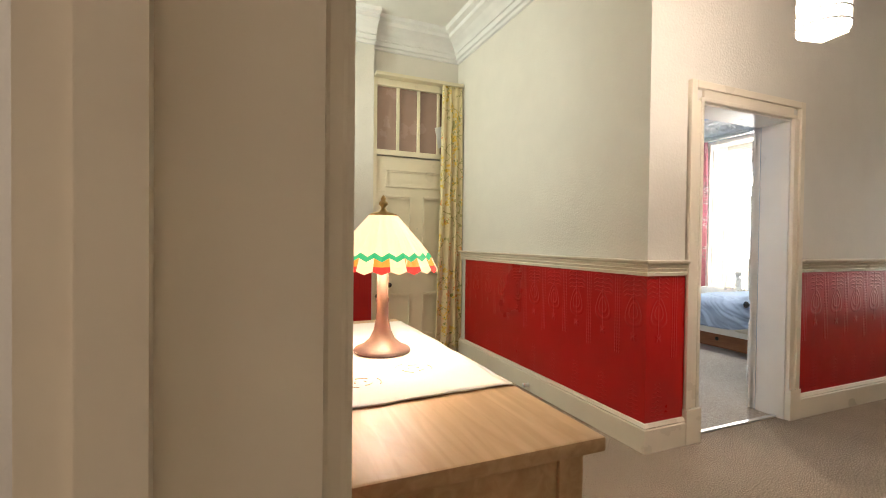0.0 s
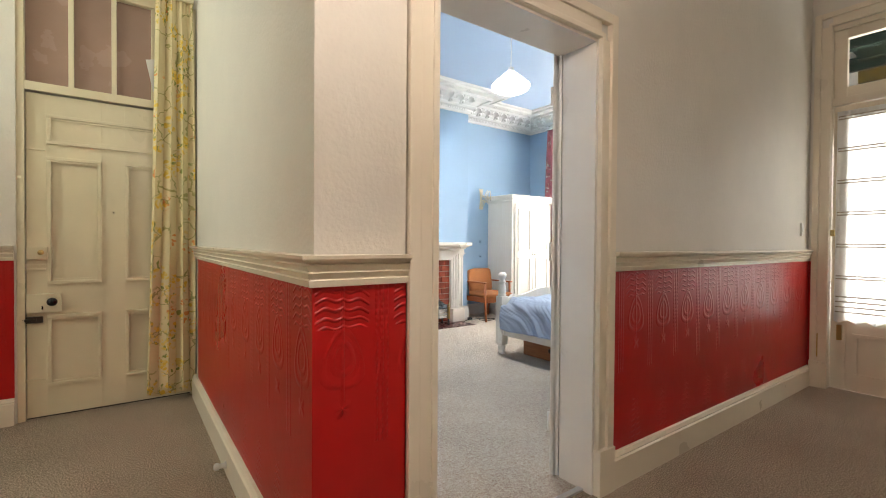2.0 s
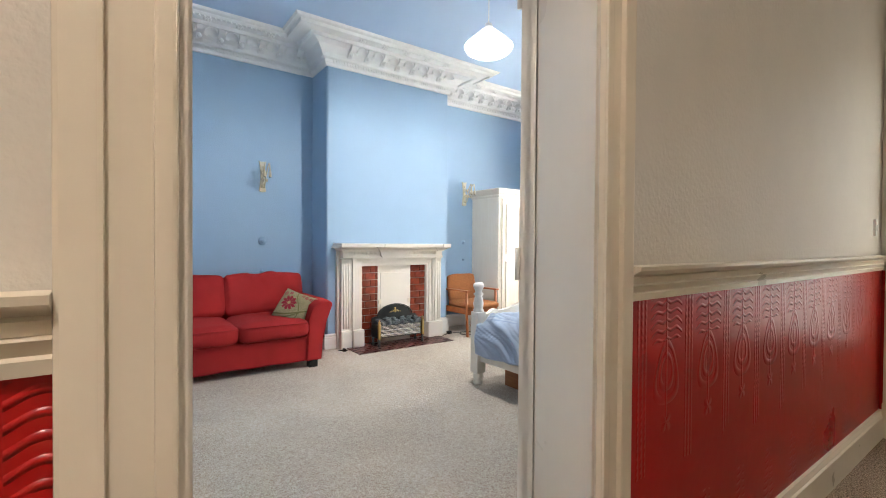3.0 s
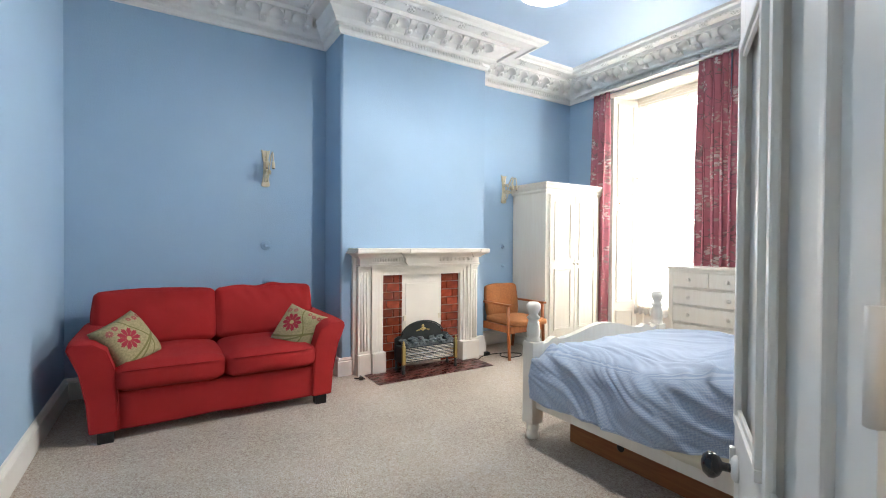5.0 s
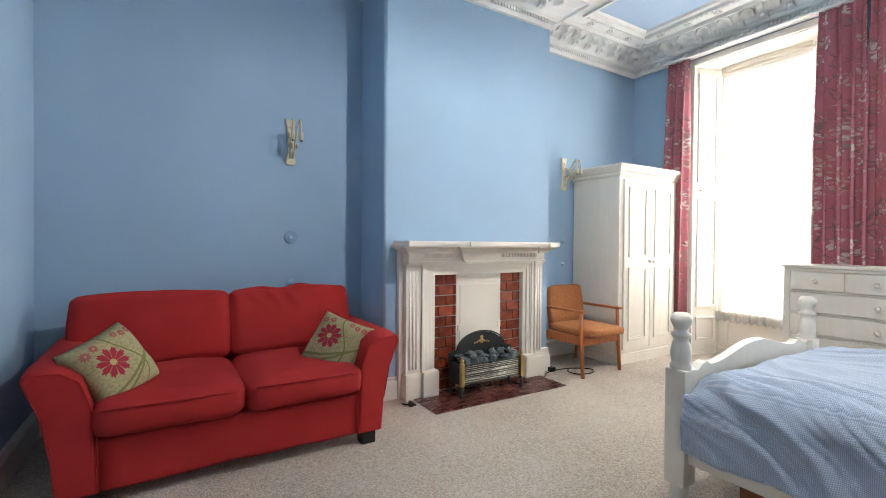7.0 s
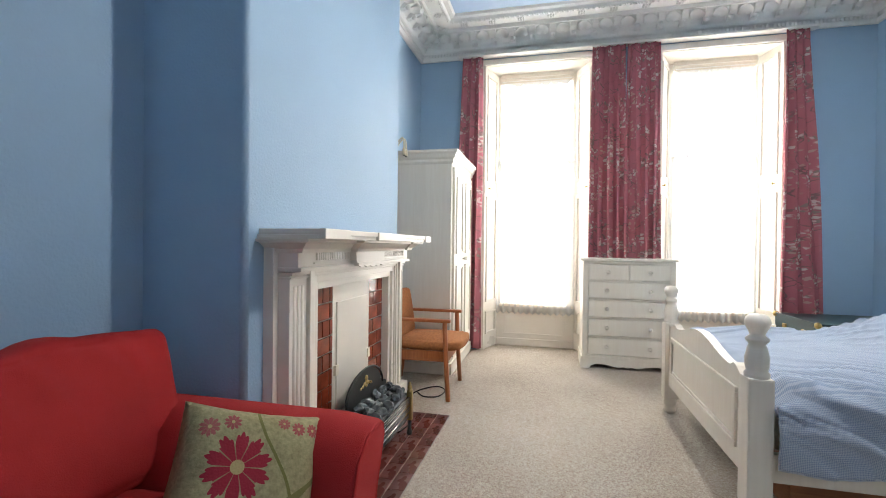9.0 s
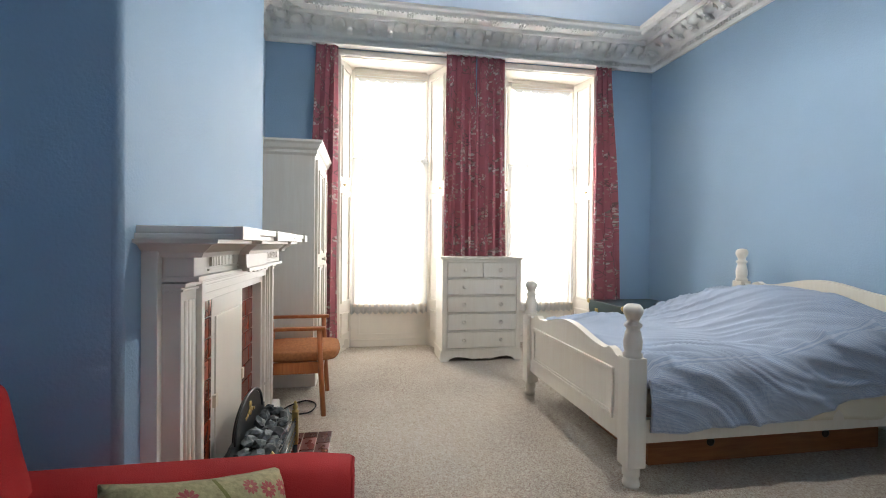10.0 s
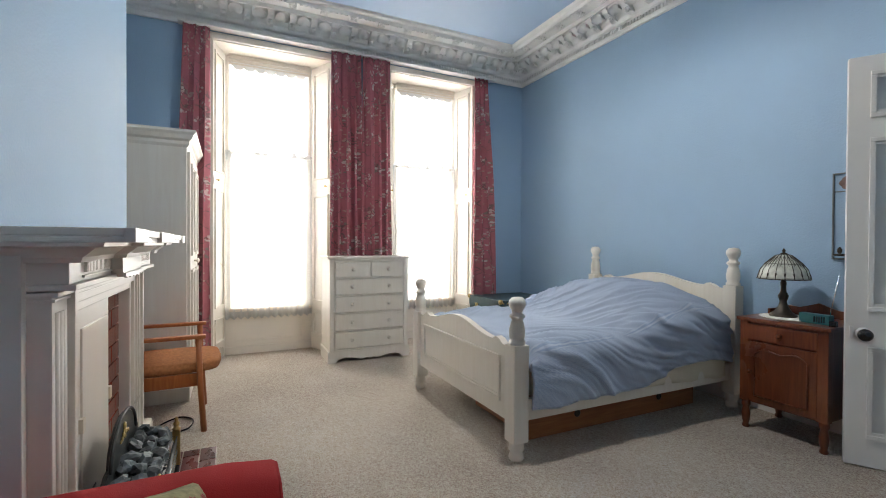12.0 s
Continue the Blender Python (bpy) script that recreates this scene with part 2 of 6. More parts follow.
def sheer(name, see, dense=0.35):
    m = bpy.data.materials.new(name)
    m.use_nodes = True
    nt = m.node_tree
    nt.nodes.remove(nt.nodes["Principled BSDF"])
    out = nt.nodes["Material Output"]
    tl, tp, df = nt.nodes.new("ShaderNodeBsdfTranslucent"), nt.nodes.new("ShaderNodeBsdfTransparent"), nt.nodes.new("ShaderNodeBsdfDiffuse")
    tl.inputs[0].default_value = df.inputs[0].default_value = (0.92, 0.92, 0.91, 1)
    m1, m2 = nt.nodes.new("ShaderNodeMixShader"), nt.nodes.new("ShaderNodeMixShader")
    m1.inputs[0].default_value = dense
    nt.links.new(tl.outputs[0], m1.inputs[1])
    nt.links.new(df.outputs[0], m1.inputs[2])
    co, nz = nt.nodes.new("ShaderNodeTexCoord"), nt.nodes.new("ShaderNodeTexNoise")
    nz.inputs["Scale"].default_value = 3
    nt.links.new(co.outputs["Object"], nz.inputs["Vector"])
    mr = nt.nodes.new("ShaderNodeMapRange")
    mr.inputs[3].default_value, mr.inputs[4].default_value = max(0, see - 0.1), see + 0.1
    nt.links.new(nz.outputs[0], mr.inputs[0])
    nt.links.new(mr.outputs[0], m2.inputs[0])
    nt.links.new(m1.outputs[0], m2.inputs[1])
    nt.links.new(tp.outputs[0], m2.inputs[2])
    nt.links.new(m2.outputs[0], out.inputs[0])
    return m


def pane_glass(name, tint=(1, 1, 1)):
    m = bpy.data.materials.new(name)
    m.use_nodes = True
    nt = m.node_tree
    nt.nodes.remove(nt.nodes["Principled BSDF"])
    tp, gl, mx, fr = (nt.nodes.new("ShaderNode" + k) for k in ("BsdfTransparent", "BsdfGlossy", "MixShader", "Fresnel"))
    tp.inputs[0].default_value = (*tint, 1)
    gl.inputs["Roughness"].default_value = 0.02
    nt.links.new(fr.outputs[0], mx.inputs[0])
    nt.links.new(tp.outputs[0], mx.inputs[1])
    nt.links.new(gl.outputs[0], mx.inputs[2])
    nt.links.new(mx.outputs[0], nt.nodes["Material Output"].inputs[0])
    return m


def glow(name, color, strength):
    m = bpy.data.materials.new(name)
    m.use_nodes = True
    p = m.node_tree.nodes["Principled BSDF"]
    p.inputs["Base Color"].default_value = (*color, 1)
    p.inputs["Emission Color"].default_value = (*color, 1)
    p.inputs["Emission Strength"].default_value = strength
    return m


BLUE = material("blue_wall_paint", (0.322, 0.464, 0.620), 0.62, vary=0.035, scale=1.5, bump=0.5, bump_scale=95, spec=0.32)
HALL = material("hall_wall_paper", (0.74, 0.70, 0.62), 0.55, vary=0.025, scale=5, bump=0.55, bump_scale=70)
RED = lincrusta("red_embossed_dado", (0.44, 0.008, 0.008))
CREAM = material("cream_gloss_paint", (0.80, 0.72, 0.58), 0.3, vary=0.04, scale=3, bump=0.08, bump_scale=30)
# cream of the entrance door, with the warm light tint there mixed in
CREAM_DOOR = material("warm_tinted_cream_gloss_paint", (0.78, 0.70, 0.50), 0.3, vary=0.05, scale=3, bump=0.08, bump_scale=30)
IVORY = material("ivory_gloss_paint", (0.79, 0.735, 0.65), 0.3, vary=0.04, scale=3, bump=0.08, bump_scale=30)
WHITE = material("white_gloss_paint", (0.80, 0.78, 0.73), 0.32, vary=0.03, scale=3, bump=0.06, bump_scale=30)
PLASTER = material("white_plaster", (0.80, 0.79, 0.76), 0.7, vary=0.04, scale=6, bump=0.2, bump_scale=80)
CEIL_BLUE = material("blue_ceiling_paint", (0.43, 0.56, 0.73), 0.6, vary=0.02, scale=1.5)
CEIL_HALL = material("hall_ceiling_paint", (0.80, 0.78, 0.72), 0.7, vary=0.03)
CARPET_HALL = carpet("brown_carpet", (0.43, 0.345, 0.26), (0.53, 0.43, 0.33), 0.75)
CARPET_BED = carpet("beige_carpet", (0.61, 0.525, 0.435), (0.71, 0.62, 0.52))
GLASS = pane_glass("window_glass")
SHEER = sheer("sheer_voile", 0.34, 0.25)
METAL = material("aluminium", (0.7, 0.7, 0.7), 0.3, 1.0)
BRASS = material("aged_brass", (0.55, 0.40, 0.16), 0.3, 1.0)
BLACK = material("black_gloss", (0.012, 0.012, 0.014), 0.15, vary=0.1)
DARKMET = material("dark_bronze", (0.05, 0.04, 0.03), 0.4, 0.6)

# ---------------- mesh helpers ----------------


def box(bm, x0, x1, y0, y1, z0, z1, bevel=0.0):
    r = bmesh.ops.create_cube(bm, size=1.0, matrix=Matrix.Translation(((x0 + x1) / 2, (y0 + y1) / 2, (z0 + z1) / 2)) @ Matrix.Diagonal((x1 - x0, y1 - y0, z1 - z0, 1)))
    if bevel:
        es = list({e for v in r["verts"] for e in v.link_edges})
        bmesh.ops.bevel(bm, geom=es, offset=bevel, segments=2, affect="EDGES", profile=0.7)
    return bm


def boxes(*rows, bevel=0.0):
    bm = bmesh.new()
    for r in rows:
        box(bm, *r, bevel=bevel)
    return bm


def lathe(bm, profile, x=0, y=0, seg=24, cap=True):
    """Turned shape: profile rows of (radius, z) from below to above."""
    rings = []
    for r, z in profile:
        rings.append([bm.verts.new((x + max(r, 1e-4) * math.cos(2 * math.pi * i / seg), y + max(r, 1e-4) * math.sin(2 * math.pi * i / seg), z)) for i in range(seg)])
    for a, b in zip(rings, rings[1:]):
        for i in range(seg):
            bm.faces.new((a[i], a[(i + 1) % seg], b[(i + 1) % seg], b[i])).smooth = True
    if cap:
        bm.faces.new(list(reversed(rings[0])))
        bm.faces.new(rings[-1])
    return bm


def tube(bm, pts, r, seg=8):
    """A round bar along points."""
    pts = [Vector(p) for p in pts]
    rings = []
    for i, p in enumerate(pts):
        d = (pts[min(i + 1, len(pts) - 1)] - pts[max(i - 1, 0)]).normalized()
        q = d.to_track_quat("Z", "Y")
        rings.append([bm.verts.new(p + q @ Vector((r * math.cos(2 * math.pi * k / seg), r * math.sin(2 * math.pi * k / seg), 0))) for k in range(seg)])
    for a, b in zip(rings, rings[1:]):
        for k in range(seg):
            bm.faces.new((a[k], a[(k + 1) % seg], b[(k + 1) % seg], b[k])).smooth = True
    bm.faces.new(list(reversed(rings[0])))
    bm.faces.new(rings[-1])
    return bm


def prism(bm, outline, z0, z1, m=Matrix()):
    """A flat outline of (x, y) drawn up from z0 to z1, moved by m."""
    a = [bm.verts.new(m @ Vector((x, y, z0))) for x, y in outline]
    b = [bm.verts.new(m @ Vector((x, y, z1))) for x, y in outline]
    n = len(a)
    bm.faces.new(list(reversed(a)))
    bm.faces.new(b)
    for i in range(n):
        bm.faces.new((a[i], a[(i + 1) % n], b[(i + 1) % n], b[i]))
    return bm


def sweep(bm, path, profile, closed=False):
    """A moulding: profile rows of (out, z) swept with mitres along a plan path; out is to the right of the way."""
    P = [Vector(p) for p in path]
    n = len(P)
    rings = []
    for i in range(n):
        a = (P[i] - P[i - 1]).normalized() if (closed or i) else None
        b = (P[(i + 1) % n] - P[i]).normalized() if (closed or i < n - 1) else None
        a, b = a or b, b or a
        na, nb = Vector((a.y, -a.x)), Vector((b.y, -b.x))
        mit = (na + nb) / max(0.2, 1 + na.dot(nb))
        rings.append([bm.verts.new((P[i].x + mit.x * o, P[i].y + mit.y * o, z)) for o, z in profile])
    k = len(profile)
    for i in range(n if closed else n - 1):
        a, b = rings[i], rings[(i + 1) % n]
        for j in range(k):
            bm.faces.new((a[j], b[j], b[(j + 1) % k], a[(j + 1) % k]))
    if not closed:
        bm.faces.new(rings[0])
        bm.faces.new(list(reversed(rings[-1])))
    return bm


def mesh_of(name, bm, mat):
    bmesh.ops.recalc_face_normals(bm, faces=bm.faces)
    me = bpy.data.meshes.new(name)
    bm.to_mesh(me)
    bm.free()
    me.materials.append(mat)
    return me


def part(name, bm, mat, parent, label=""):
    ob = new(name, mesh_of(name, bm, mat))
    ob.parent = parent
    return tagged(ob, label)


def structure(name, bm, mat, label):
    return tagged(new(name, mesh_of(name, bm, mat)), label, name.split("_")[0], kind="structure")


def thing(name, label, category, m=Matrix(), group=""):
    ob = new(name)
    ob.empty_display_size = 0.1
    ob.matrix_world = m
    return tagged(ob, label, category, group)


def smooth(ob):
    for f in ob.data.polygons:
        f.use_smooth = True
    return ob


# ---------------- the large structure ----------------
# plan: hall x 0.08..6.25, y -1.5..4.45; bedroom x 2.285..7.54, y 2.12..6.33
HC, BC = 3.42, 3.31      # ceiling heights
RAIL = 1.105

structure("floor_hall", boxes((-2.6, 6.25, -1.5, 1.97, -0.2, 0), (0.08, 2.11, 1.97, 4.5, -0.2, 0), (-1.2, 0.08, 3.02, 4.5, -0.2, 0), (6.25, 7.6, -1.5, 1.97, -0.2, 0)), CARPET_HALL, "brown flecked hall carpet")
structure("floor_bedroom", boxes((2.2, 7.54, 2.03, 6.45, -0.2, 0.004), (2.502, 3.43, 1.985, 2.03, -0.2, 0.004), (7.54, 8.1, 4.40, 5.74, -0.2, 0.004), (7.54, 8.1, 2.62, 3.95, -0.2, 0.004)), CARPET_BED, "beige cut-pile bedroom carpet")
structure("ceiling_hall", boxes((-2.6, 7.6, -1.5, 2.0, HC, HC + 0.1), (0.0, 2.2, 2.0, 4.75, HC, HC + 0.1), (-1.2, 0.0, 3.0, 4.6, HC, HC + 0.1)), CEIL_HALL, "off-white plaster hall ceiling")
structure("ceiling_bedroom", boxes((2.2, 8.1, 2.0, 6.6, BC, BC + 0.1)), CEIL_BLUE, "pale blue painted bedroom ceiling")

D0, D1, DH = 2.53, 3.412, 2.065   # bedroom door opening
wp = structure("wall_partition", boxes((2.11, D0, 1.91, 2.0, 0, HC), (D1, 6.4, 1.91, 2.0, 0, HC), (D0, D1, 1.91, 2.0, DH, HC), (2.11, 2.2, 2.0, 4.75, 0, HC)), HALL, "off-white papered hall wall")
structure("wall_bedroom_south", boxes((2.2, D0, 2.0, 2.12, 0, BC), (D1, 7.9, 2.0, 2.12, 0, BC), (D0, D1, 2.0, 2.12, DH, BC)), BLUE, "light blue painted wall behind the bed")
structure("wall_bedroom_west", boxes((2.2, 2.285, 2.12, 6.5, 0, BC)), BLUE, "light blue painted wall beside the sofa")
structure("wall_bedroom_north", boxes((2.285, 4.253, 6.34, 6.5, 0, BC), (4.275, 4.56, 5.895, 6.5, 0, BC), (4.253, 4.275, 5.917, 6.5, 0, BC), (5.55, 5.853, 5.895, 6.5, 0, BC), (4.56, 5.55, 5.895, 6.5, 0.93, BC), (4.56, 5.55, 6.2, 6.5, 0, 0.93), (5.853, 7.9, 6.24, 6.5, 0, BC)), BLUE, "light blue painted chimney breast wall")
bm = bmesh.new()
lathe(bm, [(0.022, 0.0), (0.022, BC)], 4.275, 5.917, 32)
structure("trim_chimney_bead", bm, BLUE, "rounded blue-painted plaster corner of the chimney breast")
W1, W2 = (4.46, 5.53), (2.83, 3.84)   # window openings in y
structure("wall_bedroom_east", boxes((7.54, 8.05, 5.53, 6.24, 0, BC), (7.54, 8.05, 3.84, 4.46, 0, BC), (7.54, 8.05, 2.12, 2.83, 0, BC), (7.54, 8.05, 4.46, 5.53, 2.99, BC), (7.54, 8.05, 2.83, 3.84, 2.99, BC)), BLUE, "light blue painted window wall")
# hall outer walls
structure("wall_hall_west", boxes((-0.12, 0.08, 0.40, 3.14, 0, HC), (-0.12, 0.08, -1.5, -0.5, 0, HC), (-0.12, 0.08, -0.5, 0.40, 2.08, HC)), HALL, "off-white papered hall wall behind the sideboard")
structure("wall_passage", boxes((-1.2, -0.12, 3.02, 3.14, 0, HC), (-1.2, -1.1, 3.14, 4.45, 0, 2.26), (-1.2, -1.1, 3.14, 3.30, 2.26, HC), (-1.2, -1.1, 4.20, 4.45, 2.26, HC), (-1.2, -1.1, 3.30, 4.20, 2.84, HC)), HALL, "off-white papered wall of the side passage")
structure("wall_hall_north", boxes((-1.2, 1.13, 4.45, 4.6, 0, HC), (1.13, 2.11, 4.56, 4.7, 2.86, HC), (1.10, 1.13, 4.6, 4.7, 0, HC)), HALL, "pale green-white papered wall beside the entrance door")
structure("wall_hall_south", boxes((-2.6, 7.6, -1.6, -1.5, 0, HC)), HALL, "plain off-white hall wall")
structure("wall_hall_east", boxes((6.25, 6.4, 1.815, 1.91, 0, HC), (6.25, 6.4, -1.5, 0.795, 0, HC), (6.25, 6.4, 0.795, 1.815, 2.88, HC)), HALL, "off-white wall round the glazed door")
structure("wall_side_room", boxes((-2.7, -2.6, -1.5, 3.0, 0, HC), (-2.6, -0.12, 1.4, 1.5, 0, HC)), HALL, "plain wall of the room left behind")
structure("wall_porch", boxes((7.6, 7.7, -1.5, 2.0, 0, HC)), WHITE, "white porch wall")

# red dado, chair rail, skirting of the hall; the way runs with the wall on its left
def dado(name, x0, x1, y0, y1):
    structure(name, boxes((x0, x1, y0, y1, 0.155, RAIL - 0.075)), RED, "glossy red embossed dado covering")


dado("wall_dado_a", 2.104, 2.11, 1.904, 4.30)
dado("wall_dado_b", 2.11, 2.41, 1.904, 1.91)
dado("wall_dado_c", 3.52, 6.25, 1.904, 1.91)
dado("wall_dado_d", 0.125, 1.12, 4.444, 4.45)
dado("wall_dado_e", 0.08, 0.086, 0.52, 3.14)
dado("wall_dado_f", 6.244, 6.25, 1.887, 1.904)
SKIRT = [(0, 0.0), (0.026, 0.0), (0.026, 0.132), (0.018, 0.138), (0.022, 0.146), (0.012, 0.162), (0, 0.165)]
CHAIR = [(0, -0.09), (0.012, -0.088), (0.016, -0.070), (0.010, -0.066), (0.022, -0.048), (0.014, -0.044), (0.028, -0.026), (0.020, -0.022), (0.042, -0.008), (0.044, 0.002), (0, 0.004)]


def trims(name, path):
    structure("baseboard_" + name, sweep(bmesh.new(), path, SKIRT), CREAM, "tall cream-painted skirting board")
    structure("trim_rail_" + name, sweep(bmesh.new(), path, [(o, RAIL + z) for o, z in CHAIR]), CREAM, "cream-painted reeded chair rail")


trims("corner", [(2.104, 4.40), (2.104, 1.904), (2.41, 1.904)])
trims("partition", [(3.52, 1.904), (6.244, 1.904), (6.244, 1.887)])
trims("north", [(0.125, 4.444), (1.12, 4.444)])
trims("west", [(0.086, 0.52), (0.086, 3.14)])
structure("baseboard_bedroom_west", sweep(bmesh.new(), [(2.285, 2.13), (2.285, 6.34), (4.253, 6.34), (4.253, 5.895), (4.37, 5.895)], [(o, z * 1.0) for o, z in SKIRT]), WHITE, "tall off-white skirting board")
structure("baseboard_bedroom_north", sweep(bmesh.new(), [(5.70, 5.895), (5.853, 5.895), (5.853, 6.24), (7.54, 6.24), (7.54, 5.70)], SKIRT), WHITE, "tall off-white skirting board")
structure("baseboard_bedroom_south", sweep(bmesh.new(), [(7.54, 2.70), (7.54, 2.12), (3.50, 2.12)], SKIRT), WHITE, "tall off-white skirting board")
# hall cornice
HCORN = [(0, 3.17), (0.02, 3.175), (0.03, 3.20), (0.05, 3.205), (0.06, 3.24), (0.10, 3.29), (0.15, 3.33), (0.20, 3.35), (0.21, 3.38), (0.26, 3.39), (0.28, 3.42), (0, 3.42)]
structure("trim_cornice_hall_west", sweep(bmesh.new(), [(0.08, -1.5), (0.08, 3.14), (-1.1, 3.14), (-1.1, 4.45), (1.13, 4.45)], HCORN), PLASTER, "white moulded plaster cornice")
structure("trim_cornice_hall", sweep(bmesh.new(), [(1.13, 4.56), (2.11, 4.56), (2.11, 1.91), (6.25, 1.91), (6.25, -1.5)], HCORN), PLASTER, "white moulded plaster cornice")
bm = bmesh.new()
for k in range(60):
    y = 1.98 + k * 0.042
    box(bm, 2.035, 2.062, y, y + 0.026, 3.243, 3.268)
for k in range(22):
    x = 1.16 + k * 0.042
    box(bm, x, x + 0.026, 4.485, 4.512, 3.243, 3.268)
for k in range(24):
    x = 0.12 + k * 0.042
    box(bm, x, x + 0.026, 4.375, 4.402, 3.243, 3.268)
tagged(structure("trim_cornice_leaf_course", bm, PLASTER, "row of small plaster leaves along the hall cornice"), kind="stuff")


def casing(name, axis, at, a0, a1, top, w, proud, mat, label, w2=0.0):
    """Door casing: two legs, a head and plinth blocks round an opening in a wall; axis is the wall's normal."""
    t = tagged(new(name), label, "door casing", kind="structure")

    def bx(p0, p1, z0, z1, q0, q1):
        return (min(q0, q1), max(q0, q1), p0, p1, z0, z1) if axis == "x" else (p0, p1, min(q0, q1), max(q0, q1), z0, z1)
    s = 1 if proud > 0 else -1
    for pn, (p0, p1) in (("casing_leg", (a0 - w, a0)), ("casing_leg", (a1, a1 + (w2 or w)))):
        bm = boxes(bx(p0, p1, 0.21, top, at, at + proud * 0.55), bevel=0.004)
        inner = p1 if p1 == a0 else p0
        o0, o1 = (p0, p0 + w * 0.38) if p1 == a0 else (p1 - w * 0.38, p1)
        box(bm, *bx(o0, o1, 0.21, top + w, at, at + proud), bevel=0.006)
        i0, i1 = (a0 - w * 0.22, a0 - 0.002) if p1 == a0 else (a1 + 0.002, a1 + w * 0.22)
        box(bm, *bx(i0, i1, 0.21, top + w * 0.2, at, at + proud * 0.75), bevel=0.005)
        part(pn, bm, mat, t)
        part("plinth_block", boxes(bx(p0 - 0.004, p1 + 0.002, 0, 0.21, at, at + proud + s * 0.008), bevel=0.004), mat, t)
    bm = boxes(bx(a0, a1, top, top + w, at, at + proud * 0.55), bevel=0.004)
    box(bm, *bx(a0 - w * 0.6, a1 + w * 0.6, top + w * 0.62, top + w, at, at + proud * 0.96), bevel=0.006)
    box(bm, *bx(a0 - 0.01, a1 + 0.01, top + 0.002, top + w * 0.22, at, at + proud * 0.72), bevel=0.005)
    part("casing_head", bm, mat, t)
    return t


casing("trim_casing_bedroom_door", "y", 1.91, D0, D1, DH, 0.12, -0.03, CREAM, "cream-painted moulded door casing", 0.108)
casing("trim_casing_bedroom_inside", "y", 2.12, D0, D1, DH, 0.10, 0.03, WHITE, "white-painted moulded door casing")
casing("trim_casing_side_door", "x", 0.08, -0.5, 0.37, 2.08, 0.12, 0.034, CREAM, "cream-painted moulded door casing")
casing("trim_casing_glazed_door", "x", 6.25, 0.835, 1.775, 2.88, 0.11, -0.03, CREAM, "cream-painted casing round the glazed door")
# linings of the openings
structure("trim_lining_bedroom_door", boxes((D0 - 0.02, D0 + 0.012, 1.912, 2.118, 0, DH), (D1 - 0.012, D1 + 0.02, 1.912, 2.0995, 0, DH), (D0, D1, 1.912, 2.118, DH - 0.012, DH + 0.02), (D0 + 0.012, D0 + 0.03, 2.03, 2.06, 0, DH - 0.012)), IVORY, "white-painted door lining")
structure("trim_lining_side_door", boxes((-0.11, 0.079, 0.36, 0.43, 0, 2.08), (-0.11, 0.075, -0.52, -0.485, 0, 2.08), (-0.075, -0.035, 0.345, 0.36, 0, 2.08)), CREAM, "cream-painted door lining with a stop")
structure("threshold", boxes((D0 + 0.012, D1 - 0.012, 1.955, 1.985, 0, 0.012), bevel=0.003), METAL, "aluminium carpet threshold strip")

# ---------------- bedroom cornice ----------------
room = [(2.285, 2.12), (2.285, 6.34), (4.253, 6.34), (4.253, 5.895), (5.853, 5.895), (5.853, 6.24), (7.54, 6.24), (7.54, 2.12)]
BCORN = [(0, 3.055), (0.022, 3.058), (0.030, 3.085), (0.034, 3.09), (0.034, 3.120), (0.07, 3.130), (0.085, 3.15), (0.09, 3.165), (0.15, 3.225), (0.22, 3.255), (0.235, 3.256), (0.24, 3.235), (0.26, 3.235), (0.265, 3.27), (0.38, 3.272), (0.385, 3.255), (0.41, 3.258), (0.42, 3.285), (0.46, 3.29), (0.475, BC), (0, BC)]
corn = structure("trim_cornice_bedroom", sweep(bmesh.new(), room, BCORN, closed=True), PLASTER, "deep white enriched plaster cornice")


def along_room(step, skip=0.12):
    """Even stations along the room's walls: place, way, inward."""
    n = len(room)
    for i in range(n):
        a, b = Vector(room[i]), Vector(room[(i + 1) % n])
        d = b - a
        L = d.length
        k = max(1, round((L - 2 * skip) / step))
        if L < 0.6:
            continue
        for j in range(k):
            s = skip + (j + 0.5) * (L - 2 * skip) / k
            w = d / L
            yield a + w * s, w, Vector((w.y, -w.x))


def bracket_mesh():
    bm = bmesh.new()
    prof = [(0.085, 3.150), (0.125, 3.152), (0.150, 3.172), (0.215, 3.205), (0.238, 3.235), (0.232, 3.256), (0.150, 3.24)]
    a = [bm.verts.new((o, -0.028, z)) for o, z in prof]
    b = [bm.verts.new((o, 0.028, z)) for o, z in prof]
    bm.faces.new(a)
    bm.faces.new(list(reversed(b)))
    for i in range(len(a)):
        bm.faces.new((a[i], b[i], b[(i + 1) % len(a)], a[(i + 1) % len(a)]))
    bmesh.ops.create_uvsphere(bm, u_segments=8, v_segments=5, radius=0.026, matrix=Matrix.Translation((0.155, 0, 3.168)))
    return mesh_of("bracket", bm, PLASTER)


def boss_mesh():
    bm = bmesh.new()
    for k in range(6):
        c = Vector((0.025 * math.cos(k * math.pi / 3), 0.025 * math.sin(k * math.pi / 3), 0))
        bmesh.ops.create_uvsphere(bm, u_segments=6, v_segments=4, radius=0.015, matrix=Matrix.Translation((0.325 + c.x, c.y, 3.266)))
    bmesh.ops.create_uvsphere(bm, u_segments=6, v_segments=4, radius=0.016, matrix=Matrix.Translation((0.325, 0, 3.262)))
    return mesh_of("rosette", bm, PLASTER)


